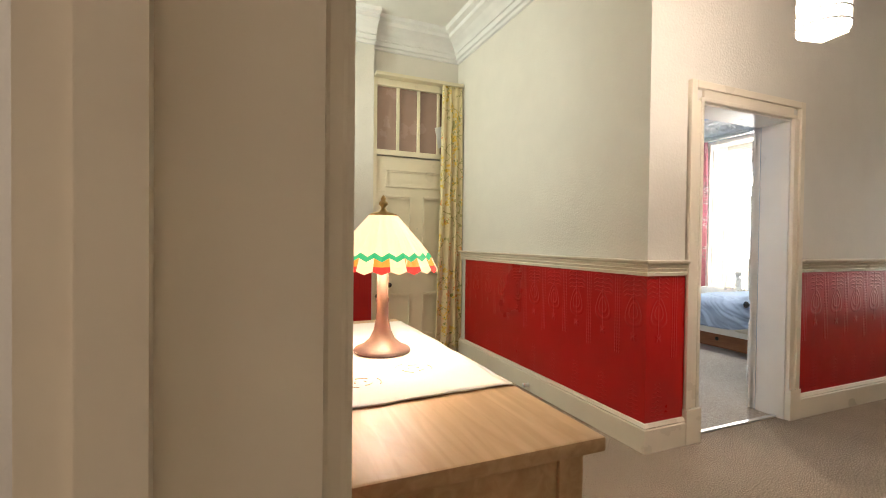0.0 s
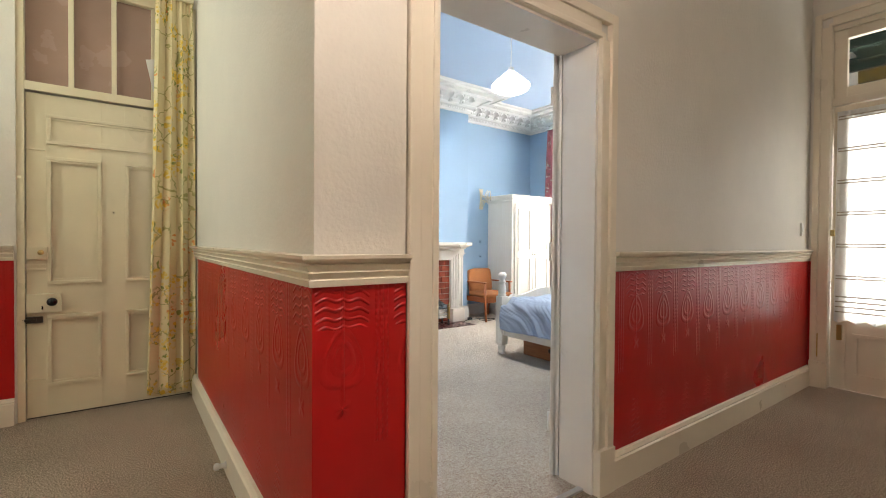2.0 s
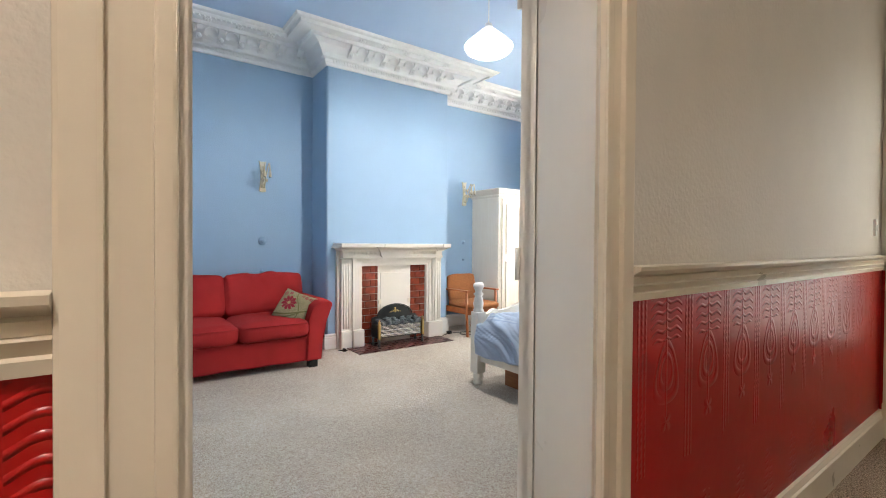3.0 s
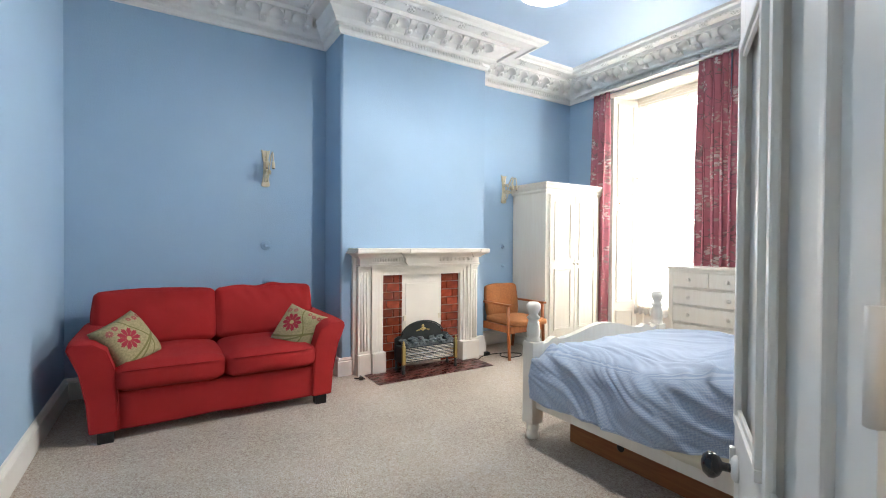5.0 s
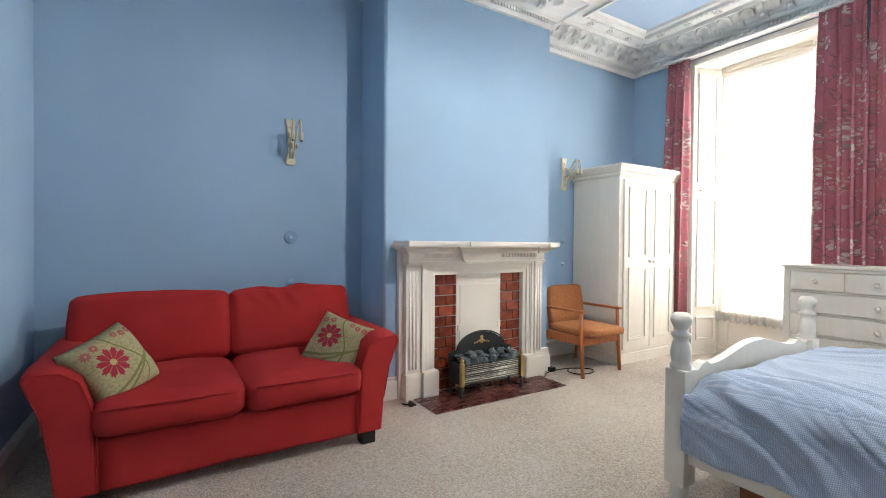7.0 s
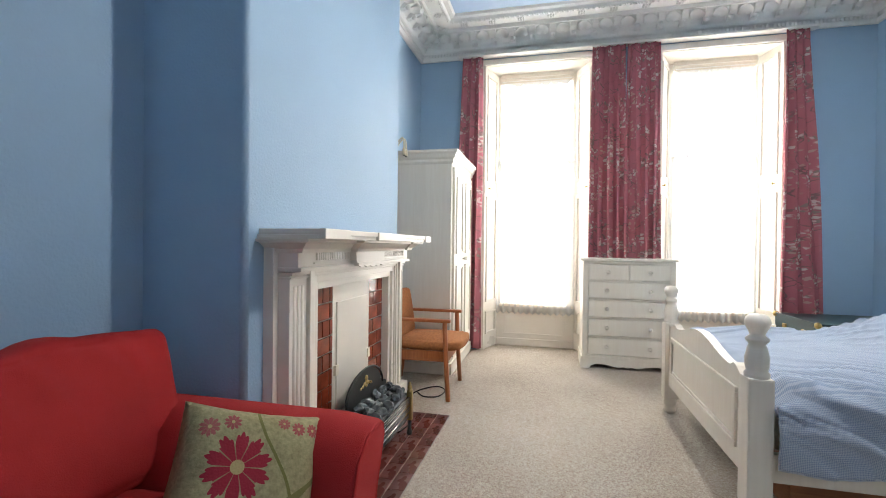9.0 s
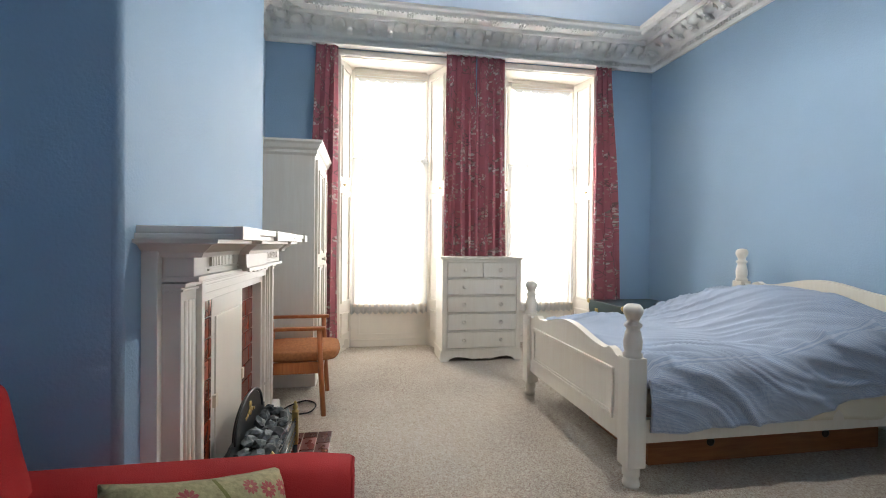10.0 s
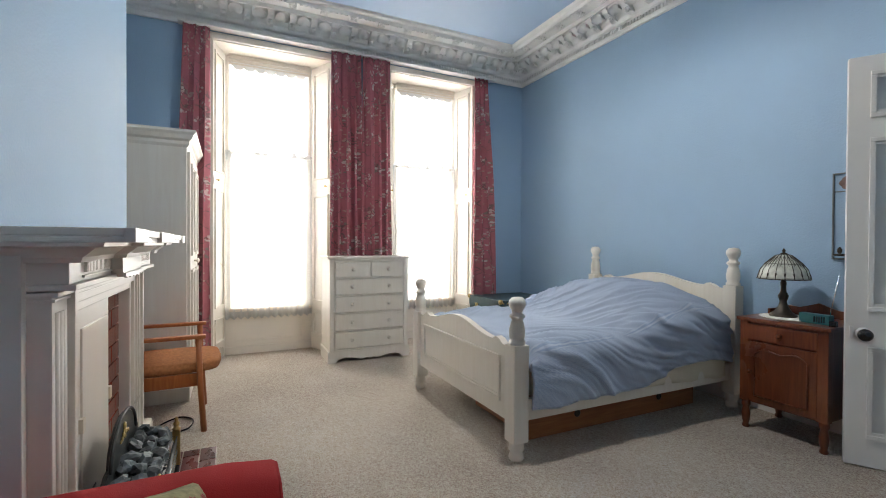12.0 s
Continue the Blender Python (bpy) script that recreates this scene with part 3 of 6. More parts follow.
def niche_mesh():
    """Arched hood over the hollow beside each bracket."""
    bm = bmesh.new()
    arch = [(0.028 + 0.067 - 0.060 * math.cos(k * math.pi / 10), 3.182 + 0.058 * math.sin(k * math.pi / 10)) for k in range(11)]
    for o0, o1 in ((0.196, 0.222),):
        rows = [[bm.verts.new((o, y, z)) for y, z in arch] for o in (o0, o1)]
        tops = [[bm.verts.new((o, y, 3.257)) for y, z in arch] for o in (o0, o1)]
        for k in range(10):
            bm.faces.new((rows[1][k], rows[1][k + 1], tops[1][k + 1], tops[1][k]))
            bm.faces.new((rows[0][k], rows[0][k + 1], tops[0][k + 1], tops[0][k]))
            bm.faces.new((rows[0][k], rows[0][k + 1], rows[1][k + 1], rows[1][k]))
    # hollow behind the hood
    ring = [[bm.verts.new((0.199 - 0.062 * math.sin(j * math.pi / 10) * 1.0, 0.095 + (y - 0.095) * math.cos(j * math.pi / 10), 3.182 + (z - 3.182) * math.cos(j * math.pi / 10))) for y, z in arch] for j in range(5)]
    for a, b in zip(ring, ring[1:]):
        for k in range(10):
            bm.faces.new((a[k], a[k + 1], b[k + 1], b[k])).smooth = True
    return mesh_of("niche", bm, PLASTER)


BRACKET, BOSS, NICHE = bracket_mesh(), boss_mesh(), niche_mesh()
for name, me, step in (("bracket", BRACKET, 0.19), ("rosette", BOSS, 0.275), ("niche", NICHE, 0.19)):
    for p, w, inn in along_room(step, 0.12):
        ob = new(name, me)
        ob.parent = corn
        ob.matrix_world = Matrix(((inn.x, -inn.y, 0, p.x), (inn.y, inn.x, 0, p.y), (0, 0, 1, 0), (0, 0, 0, 1)))
bm = bmesh.new()
for p, w, inn in along_room(0.032, 0.05):
    c = p + inn * 0.036
    r = bmesh.ops.create_cube(bm, size=1, matrix=Matrix(((inn.x, -inn.y, 0, c.x), (inn.y, inn.x, 0, c.y), (0, 0, 1, 3.106), (0, 0, 0, 1))) @ Matrix.Diagonal((0.022, 0.018, 0.03, 1)))
part("dentil_course", bm, PLASTER, corn)["kind"] = "stuff"
bm = bmesh.new()
for p, w, inn in along_room(0.045, 0.42):
    c = p + inn * 0.40
    bmesh.ops.create_cube(bm, size=1, matrix=Matrix(((inn.x, -inn.y, 0, c.x), (inn.y, inn.x, 0, c.y), (0, 0, 1, 3.254), (0, 0, 0, 1))) @ Matrix.Rotation(0.785, 4, "Z") @ Matrix.Diagonal((0.02, 0.02, 0.014, 1)))
part("bead_course", bm, PLASTER, corn)["kind"] = "stuff"

# ---------------- more materials ----------------
OAK = wood("pale_oak", (0.50, 0.31, 0.15), (0.60, 0.40, 0.21), 0.45, "Y", 2.0)
PINE = wood("orange_pine", (0.25, 0.085, 0.026), (0.33, 0.125, 0.04), 0.4, "Y", 2.5)
CHERRY = wood("red_brown_wood", (0.115, 0.026, 0.009), (0.185, 0.048, 0.015), 0.3, "Z", 2.5, 0.3)
TEAK = wood("varnished_teak", (0.36, 0.10, 0.025), (0.48, 0.16, 0.045), 0.35, "Z", 2.5)
PAINTED = wood("white_painted_pine", (0.755, 0.70, 0.605), (0.785, 0.74, 0.65), 0.4, "Z", 2.0)
SOFA_RED = material("red_upholstery", (0.36, 0.022, 0.022), 0.9, vary=0.1, scale=5, bump=0.5, bump_scale=350, spec=0.2)
PIPE_RED = material("dark_red_piping", (0.30, 0.017, 0.017), 0.9, vary=0.1, spec=0.2)
ORANGE = material("orange_tweed", (0.42, 0.17, 0.065), 0.95, vary=0.18, scale=60, bump=0.6, bump_scale=300, spec=0.2)
CLOTH_W = material("white_linen", (0.82, 0.80, 0.76), 0.9, vary=0.03, bump=0.3, bump_scale=250, spec=0.2)
SHEET = material("cream_sheet", (0.72, 0.66, 0.52), 0.9, vary=0.05, bump=0.3, bump_scale=60, spec=0.2)
CURT_HALL = floral("yellow_floral_cotton", (0.74, 0.63, 0.38), [((0.74, 0.50, 0.08), 0.46), ((0.70, 0.30, 0.10), 0.30), ((0.76, 0.58, 0.18), 0.40)], (0.27, 0.30, 0.09), (0.40, 0.36, 0.15), 5.5)
CURT_RED = floral("dusky_red_floral_cotton", (0.43, 0.150, 0.175), [((0.58, 0.50, 0.46), 0.40), ((0.46, 0.31, 0.27), 0.44), ((0.60, 0.44, 0.41), 0.26)], (0.27, 0.21, 0.19), (0.22, 0.13, 0.13), 6.0)
TILE = material("glazed_brown_tile", (0.20, 0.038, 0.018), 0.12, vary=0.35, scale=14, island=0.35, bump=0.1, bump_scale=20)
HEARTH = material("dark_red_hearth_tile", (0.115, 0.03, 0.024), 0.28, vary=0.25, scale=10, island=0.3, bump=0.2)
GROUT = material("pale_joint", (0.45, 0.40, 0.34), 0.9)
IRON = material("matt_black_metal", (0.030, 0.036, 0.037), 0.45, 0.3, vary=0.2, bump=0.15)
COAL = material("imitation_coal", (0.07, 0.085, 0.092), 0.5, vary=0.4, scale=25, bump=0.8, bump_scale=40)
CHROME = material("bright_chrome", (0.75, 0.75, 0.75), 0.12, 1.0)
COPPER = material("worn_copper_paint", (0.15, 0.088, 0.075), 0.45, 0.0, vary=0.25, scale=20, bump=0.2)
LACE = sheer("lace_voile", 0.12)
VOILE_EDGE = sheer("doubled_voile", 0.04, 0.88)
VOILE_TAB = sheer("voile_heading", 0.08, 0.70)
SCONCE = material("cream_and_gilt_paint", (0.72, 0.66, 0.52), 0.35, vary=0.1, scale=30, second=(0.62, 0.52, 0.32))
GREEN_TRUNK = material("dark_green_trunk", (0.025, 0.055, 0.06), 0.4, vary=0.2)
TEAL = material("teal_plastic", (0.02, 0.13, 0.14), 0.3)
BROWN_PANE = material("obscured_brown_pane", (0.36, 0.24, 0.19), 0.25, vary=0.1, scale=3)
PLASTIC = material("white_plastic", (0.78, 0.77, 0.74), 0.35)


def gingham(name):
    """Small blue and white check."""
    m = material(name, (0.2, 0.3, 0.5), 0.9, spec=0.2)
    nt = m.node_tree
    p = nt.nodes["Principled BSDF"]
    co, sep = nt.nodes.new("ShaderNodeTexCoord"), nt.nodes.new("ShaderNodeSeparateXYZ")
    nt.links.new(co.outputs["UV"], sep.inputs[0])
    tot = None
    for i in (0, 1):
        a = nt.nodes.new("ShaderNodeMath")
        a.operation = "MULTIPLY"
        a.inputs[1].default_value = 170
        nt.links.new(sep.outputs[i], a.inputs[0])
        f = nt.nodes.new("ShaderNodeMath")
        f.operation = "FRACT"
        nt.links.new(a.outputs[0], f.inputs[0])
        g = nt.nodes.new("ShaderNodeMath")
        g.operation = "GREATER_THAN"
        g.inputs[1].default_value = 0.45
        nt.links.new(f.outputs[0], g.inputs[0])
        if tot is None:
            tot = g.outputs[0]
        else:
            s = nt.nodes.new("ShaderNodeMath")
            nt.links.new(tot, s.inputs[0])
            nt.links.new(g.outputs[0], s.inputs[1])
            h = nt.nodes.new("ShaderNodeMath")
            h.operation = "MULTIPLY"
            h.inputs[1].default_value = 0.5
            nt.links.new(s.outputs[0], h.inputs[0])
            tot = h.outputs[0]
    mix = nt.nodes.new("ShaderNodeMix")
    mix.data_type = "RGBA"
    mix.inputs[6].default_value, mix.inputs[7].default_value = (0.52, 0.57, 0.64, 1), (0.25, 0.32, 0.45, 1)
    nt.links.new(tot, mix.inputs[0])
    nt.links.new(mix.outputs[2], p.inputs["Base Color"])
    return m


def flower_print(name):
    """Sage-green cushion cloth with one large red flower, a small one and a stem."""
    m = material(name, (0.31, 0.27, 0.145), 0.9, vary=0.22, scale=90, bump=0.4, bump_scale=200, spec=0.2)
    nt = m.node_tree
    p = nt.nodes["Principled BSDF"]
    co, sep = nt.nodes.new("ShaderNodeTexCoord"), nt.nodes.new("ShaderNodeSeparateXYZ")
    nt.links.new(co.outputs["UV"], sep.inputs[0])

    def mn(op, a, b=None):
        n = nt.nodes.new("ShaderNodeMath")
        n.operation = op
        for i, v in enumerate((a, b)):
            if isinstance(v, (int, float)):
                n.inputs[i].default_value = v
            elif v is not None:
                nt.links.new(v, n.inputs[i])
        return n.outputs[0]
    cur = p.inputs["Base Color"].links[0].from_socket

    def lay(mask, col):
        nonlocal cur
        mx = nt.nodes.new("ShaderNodeMix")
        mx.data_type = "RGBA"
        nt.links.new(mask, mx.inputs[0])
        nt.links.new(cur, mx.inputs[6])
        mx.inputs[7].default_value = (*col, 1)
        cur = mx.outputs[2]
    u, v = sep.outputs[0], sep.outputs[1]
    stem = mn("LESS_THAN", mn("ABSOLUTE", mn("SUBTRACT", mn("SUBTRACT", u, 0.62), mn("MULTIPLY", mn("SINE", mn("MULTIPLY", v, 5)), 0.14))), 0.012)
    lay(stem, (0.16, 0.15, 0.05))
    for off, bow in ((0.18, 0.55), (0.30, 0.40)):
        leaf = mn("LESS_THAN", mn("ABSOLUTE", mn("SUBTRACT", v, mn("ADD", mn("MULTIPLY", mn("MULTIPLY", u, u), bow), off - 0.15))), 0.02)
        lay(leaf, (0.17, 0.16, 0.06))
    for cx, cy, R, col in ((0.38, 0.55, 0.225, (0.30, 0.024, 0.04)), (0.66, 0.87, 0.05, (0.32, 0.09, 0.08)), (0.77, 0.84, 0.055, (0.32, 0.07, 0.07)), (0.89, 0.85, 0.055, (0.30, 0.06, 0.06)), (0.16, 0.80, 0.07, (0.32, 0.10, 0.09)), (0.30, 0.84, 0.06, (0.32, 0.08, 0.08))):
        du, dv = mn("SUBTRACT", u, cx), mn("SUBTRACT", v, cy)
        r = mn("SQRT", mn("ADD", mn("MULTIPLY", du, du), mn("MULTIPLY", dv, dv)))
        th = mn("ARCTAN2", dv, du)
        edge = mn("MULTIPLY", mn("ADD", mn("ADD", mn("MULTIPLY", mn("ABSOLUTE", mn("SINE", mn("MULTIPLY", th, 5))), 0.30), mn("MULTIPLY", mn("ABSOLUTE", mn("SINE", mn("MULTIPLY", th, 17))), 0.12)), 0.58), R)
        lay(mn("LESS_THAN", r, edge), col)
        vein = mn("MULTIPLY", mn("LESS_THAN", mn("ABSOLUTE", mn("SINE", mn("MULTIPLY", th, 5))), 0.16), mn("LESS_THAN", r, edge))
        lay(vein, (0.28, 0.20, 0.11))
        lay(mn("LESS_THAN", r, R * 0.2), (0.40, 0.33, 0.15))
    nt.links.new(cur, p.inputs["Base Color"])
    return m


GINGHAM = gingham("blue_gingham_cotton")
CUSHION = flower_print("sage_flower_print")


def lit_glass(name, color, glowing, clear=0.55):
    """Lamp glass that glows and lets part of the bulb's light straight through."""
    m = bpy.data.materials.new(name)
    m.use_nodes = True
    nt = m.node_tree
    p = nt.nodes["Principled BSDF"]
    p.inputs["Base Color"].default_value = (*color, 1)
    p.inputs["Roughness"].default_value = 0.25
    p.inputs["Emission Color"].default_value = (*color, 1)
    p.inputs["Emission Strength"].default_value = glowing
    tp, mx = nt.nodes.new("ShaderNodeBsdfTransparent"), nt.nodes.new("ShaderNodeMixShader")
    mx.inputs[0].default_value = clear
    nt.links.new(p.outputs[0], mx.inputs[1])
    nt.links.new(tp.outputs[0], mx.inputs[2])
    nt.links.new(mx.outputs[0], nt.nodes["Material Output"].inputs[0])
    return m


L_CREAM = lit_glass("lit_cream_glass", (1.0, 0.74, 0.44), 0.45, 0.07)
L_GREEN = lit_glass("lit_green_glass", (0.03, 0.36, 0.14), 0.55, 0.08)
L_ORANGE = lit_glass("lit_orange_glass", (0.80, 0.22, 0.03), 0.7, 0.08)
L_RED = lit_glass("lit_red_glass", (0.72, 0.03, 0.02), 0.9, 0.08)
L_WHITE = lit_glass("lit_opal_glass", (1.0, 0.98, 0.94), 2.2, 0.80)
L_OPAL = lit_glass("pale_opal_glass", (0.93, 0.93, 0.92), 0.35, 0.10)
L_PAPER = lit_glass("lit_paper_shade", (1.0, 0.93, 0.84), 0.75, 0.38)


def sheet(name, nu, nv, fn, mat, parent, thick=0.004, label=""):
    """Cloth: fn(u, v) gives place and uv; solidified."""
    verts, uvs = [], []
    for j in range(nv + 1):
        for i in range(nu + 1):
            p, t = fn(i / nu, j / nv)
            verts.append(p)
            uvs.append(t)
    faces = [(j * (nu + 1) + i, j * (nu + 1) + i + 1, (j + 1) * (nu + 1) + i + 1, (j + 1) * (nu + 1) + i) for j in range(nv) for i in range(nu)]
    me = bpy.data.meshes.new(name)
    me.from_pydata(verts, [], faces)
    lay = me.uv_layers.new(name="UVMap")
    for lp in me.loops:
        lay.data[lp.index].uv = uvs[lp.vertex_index]
    for f in me.polygons:
        f.use_smooth = True
    me.materials.append(mat)
    ob = new(name, me)
    ob.parent = parent
    tagged(ob, label)
    if thick:
        md = ob.modifiers.new("thickness", "SOLIDIFY")
        md.thickness, md.offset = thick, 0
    return ob


def curtain(name, label, a, b, wide, ztop, zbot, folds, depth, mat, group="", seed=0, flare=(0.0, 0.0), loose=0.0, name_part="cloth"):
    """A gathered curtain from plan point a to b at the top; wide: how much broader it hangs below;
    flare: how far each edge swings out at the hem; loose: how uneven the folds are."""
    a, b = Vector(a), Vector(b)
    d = b - a
    L = d.length
    w = d / L
    n = Vector((w.y, -w.x))
    t = thing(name, label, "curtain", Matrix.Translation((a.x, a.y, 0)), group)
    mid = d / 2

    def fn(u, v):
        z = ztop + (zbot - ztop) * v
        s = (u - 0.5) * L * (1 + (wide - 1) * v ** 0.8) + ((flare[1] * u - flare[0] * (1 - u)) * v ** 1.3)
        drift = noise.noise((u * folds * 0.55 + seed, v * 0.5, seed * 1.7))
        ph = (u * folds + loose * drift) * 2 * math.pi
        amp = depth * (0.35 + 0.65 * min(1, v * 3)) * (0.75 + (0.5 + 0.5 * loose) * noise.noise((u * folds * 0.7 + seed, v * 0.8, seed)))
        o = amp * math.sin(ph + 0.5 * noise.noise((u * 4 + seed, v * 1.5, 2.0))) + 0.02 * noise.noise((u * 3, v * 2 + seed, 5.0)) * v
        o += loose * 0.010 * noise.noise((u * folds * 2.4, v * 3.0 + seed, 9.0))
        # tight gathers at the heading
        o += 0.006 * math.sin(u * folds * 22) * max(0, 1 - v * 16)
        s2 = s + 0.35 * amp * math.sin(2 * ph)
        zz = z + (0.012 * math.sin(ph) if v > 0.99 else 0)
        p = mid + w * s2 + n * o
        return (p.x, p.y, zz), (u * L * 2.2 + seed, z)
    sheet(name_part, int(folds * 16), 44, fn, mat, t)
    return t


# ---------------- hall: entrance door ----------------
def panelled(bm, x0, x1, z0, z1, y, side, rail=0.018):
    """A raised moulding frame and a slightly sunk field on a door face at y; side -1 faces -y."""
    w = 0.022
    for r in ((x0, x1, z0, z0 + w), (x0, x1, z1 - w, z1), (x0, x0 + w, z0 + w, z1 - w), (x1 - w, x1, z0 + w, z1 - w)):
        ya, yb = (y - 0.012, y + 0.002) if side < 0 else (y - 0.002, y + 0.012)
        box(bm, r[0], r[1], ya, yb, r[2], r[3], bevel=0.004)
    w2 = 0.036
    for r in ((x0 + w, x1 - w, z0 + w, z0 + w2), (x0 + w, x1 - w, z1 - w2, z1 - w)):
        ya, yb = (y - 0.006, y + 0.002) if side < 0 else (y - 0.002, y + 0.006)
        box(bm, r[0], r[1], ya, yb, r[2], r[3], bevel=0.002)


def stile_leaf(L, H, y0, y1, rows, cols, x_off=0.0, z_off=0.0, sink=0.011):
    """Door leaf of stiles and rails with sunk fields; rows and cols are the clear openings."""
    bm = boxes((x_off, x_off + L, y0 + sink, y1 - sink, z_off, z_off + H))
    xs = [0.0] + [v for c in cols for v in c] + [L]
    zs = [0.0] + [v for r in rows for v in r] + [H]
    for k in range(0, len(xs), 2):
        box(bm, x_off + xs[k], x_off + xs[k + 1], y0, y1, z_off, z_off + H, bevel=0.002)
    for c in cols:
        for k in range(0, len(zs), 2):
            box(bm, x_off + c[0] - 0.001, x_off + c[1] + 0.001, y0 + 0.0004, y1 - 0.0004, z_off + zs[k], z_off + zs[k + 1], bevel=0.001)
    return bm


ed = tagged(new("door_1"), "closed cream-painted panelled entrance door with a fanlight", "door", kind="structure")
bm = stile_leaf(0.898, 2.065, 4.485, 4.53, [(0.19, 0.65), (0.85, 1.67)], [(0.098, 0.378), (0.508, 0.808)], 1.172, 0.01)
part("door_leaf", bm, CREAM_DOOR, ed)
for r in ((1.27, 1.98, 1.76, 1.95), (1.27, 1.55, 0.86, 1.68), (1.68, 1.98, 0.86, 1.68), (1.27, 1.55, 0.20, 0.66), (1.68, 1.98, 0.20, 0.66)):
    bm = bmesh.new()
    panelled(bm, r[0], r[1], r[2], r[3], 4.485, -1)
    part("panel_moulding", bm, CREAM_DOOR, ed)
part("frame", boxes((1.13, 1.168, 4.46, 4.56, 0, 2.86), (2.074, 2.11, 4.46, 4.56, 0, 2.86), (1.168, 2.074, 4.46, 4.56, 2.085, 2.14), (1.168, 2.074, 4.46, 4.56, 2.79, 2.86), bevel=0.004), CREAM_DOOR, ed)
for k in range(1, 4):
    x = 1.168 + k * 0.2265
    part("glazing_bar", boxes((x - 0.014, x + 0.014, 4.475, 4.52, 2.14, 2.79), bevel=0.003), CREAM_DOOR, ed)
for k in range(4):
    part("pane", boxes((1.17 + k * 0.2265, 1.17 + (k + 1) * 0.2265 - 0.004, 4.505, 4.511, 2.13, 2.80)), BROWN_PANE, ed, "dull brown obscured glass")
part("lock_case", boxes((1.172, 1.34, 4.462, 4.487, 0.68, 0.80), bevel=0.004), CREAM_DOOR, ed)
bm = bmesh.new()
lathe(bm, [(0.008, 0), (0.008, 0.02), (0.024, 0.028), (0.027, 0.042), (0.02, 0.054), (0.004, 0.058)])
bm.transform(pose(1.30, 4.462, 0.75, 90, 0, 0))
part("knob", bm, BLACK, ed, "black door knob")
part("night_latch", boxes((1.172, 1.275, 4.462, 4.487, 1.02, 1.10), bevel=0.004), CREAM_DOOR, ed)
bm = bmesh.new()
lathe(bm, [(0.012, 0), (0.012, 0.012), (0.017, 0.02), (0.014, 0.034), (0.004, 0.036)])
bm.transform(pose(1.245, 4.462, 1.065, 90, 0, 0))
part("latch_knob", bm, BRASS, ed, "small brass latch knob")
part("slide_bolt", boxes((1.168, 1.25, 4.468, 4.487, 0.615, 0.655), (1.15, 1.22, 4.460, 4.468, 0.625, 0.645), bevel=0.003), DARKMET, ed, "dark iron slide bolt")
for z in (0.955, 0.985, 1.72, 0.25):
    part("hinge_strap", boxes((1.15, 1.265, 4.474, 4.486, z - 0.006, z + 0.006), bevel=0.002), CREAM_DOOR, ed)
part("keyhole", boxes((1.245, 1.253, 4.459, 4.463, 0.70, 0.722)), BLACK, ed)
part("spyhole", boxes((1.612, 1.62, 4.481, 4.486, 1.33, 1.338)), BLACK, ed)
tr = thing("curtain_track", "cream wooden curtain rail above the entrance door", "rail")
part("board", boxes((1.135, 2.09, 4.37, 4.558, 2.862, 2.895), bevel=0.004), CREAM_DOOR, tr)
curtain("door_curtain", "faded yellow floral cotton curtain hanging beside the entrance door", (1.86, 4.40), (2.08, 4.40), 1.15, 2.865, 0.05, 3, 0.032, CURT_HALL, seed=3, flare=(0.05, 0.0), loose=0.35)
structure("wall_stair_landing", boxes((0.9, 2.19, 5.2, 5.3, 0, HC)), HALL, "plain landing wall outside the entrance door")
ds = thing("door_stop", "small cream door stop fixed to the skirting", "door stop", pose(2.078, 3.05, 0.05, 0, -90, 0))
bm = bmesh.new()
lathe(bm, [(0.018, 0), (0.012, 0.01), (0.012, 0.03), (0.017, 0.035), (0.017, 0.05), (0.01, 0.055)], seg=12)
part("stop", bm, PLASTIC, ds)

# ---------------- hall: glazed door ----------------
gd = tagged(new("door_2"), "half-glazed cream-painted inner door with a clear fanlight", "door", kind="structure")
gd.location = (0, 0.095, 0)
part("frame", boxes((6.26, 6.36, 1.68, 1.72, 0, 2.88), (6.26, 6.36, 0.70, 0.74, 0, 2.88), (6.26, 6.36, 0.74, 1.68, 2.25, 2.31), (6.26, 6.36, 0.74, 1.68, 2.84, 2.88), bevel=0.004), CREAM, gd)
part("stile", boxes((6.29, 6.335, 1.58, 1.675, 0.01, 2.245), bevel=0.003), CREAM, gd)
part("stile", boxes((6.29, 6.335, 0.745, 0.84, 0.01, 2.245), bevel=0.003), CREAM, gd)
part("top_rail", boxes((6.29, 6.335, 0.84, 1.58, 2.13, 2.245), bevel=0.003), CREAM, gd)
part("lower_panel", boxes((6.29, 6.335, 0.84, 1.58, 0.01, 0.56), (6.28, 6.292, 0.88, 1.54, 0.12, 0.15), (6.28, 6.292, 0.88, 1.54, 0.43, 0.46), (6.28, 6.292, 1.51, 1.54, 0.15, 0.43), (6.28, 6.292, 0.88, 0.91, 0.15, 0.43), bevel=0.003), CREAM, gd)
g = part("pane", boxes((6.31, 6.316, 0.83, 1.59, 0.55, 2.14)), GLASS, gd, "clear glass")
g.visible_shadow = False
part("fanlight_frame", boxes((6.285, 6.335, 1.60, 1.68, 2.31, 2.84), (6.285, 6.335, 0.74, 0.82, 2.31, 2.84), (6.285, 6.335, 0.82, 1.60, 2.31, 2.39), (6.285, 6.335, 0.82, 1.60, 2.77, 2.84), bevel=0.004), CREAM, gd)
g = part("fanlight_pane", boxes((6.31, 6.316, 0.81, 1.61, 2.38, 2.78)), GLASS, gd, "clear glass")
g.visible_shadow = False
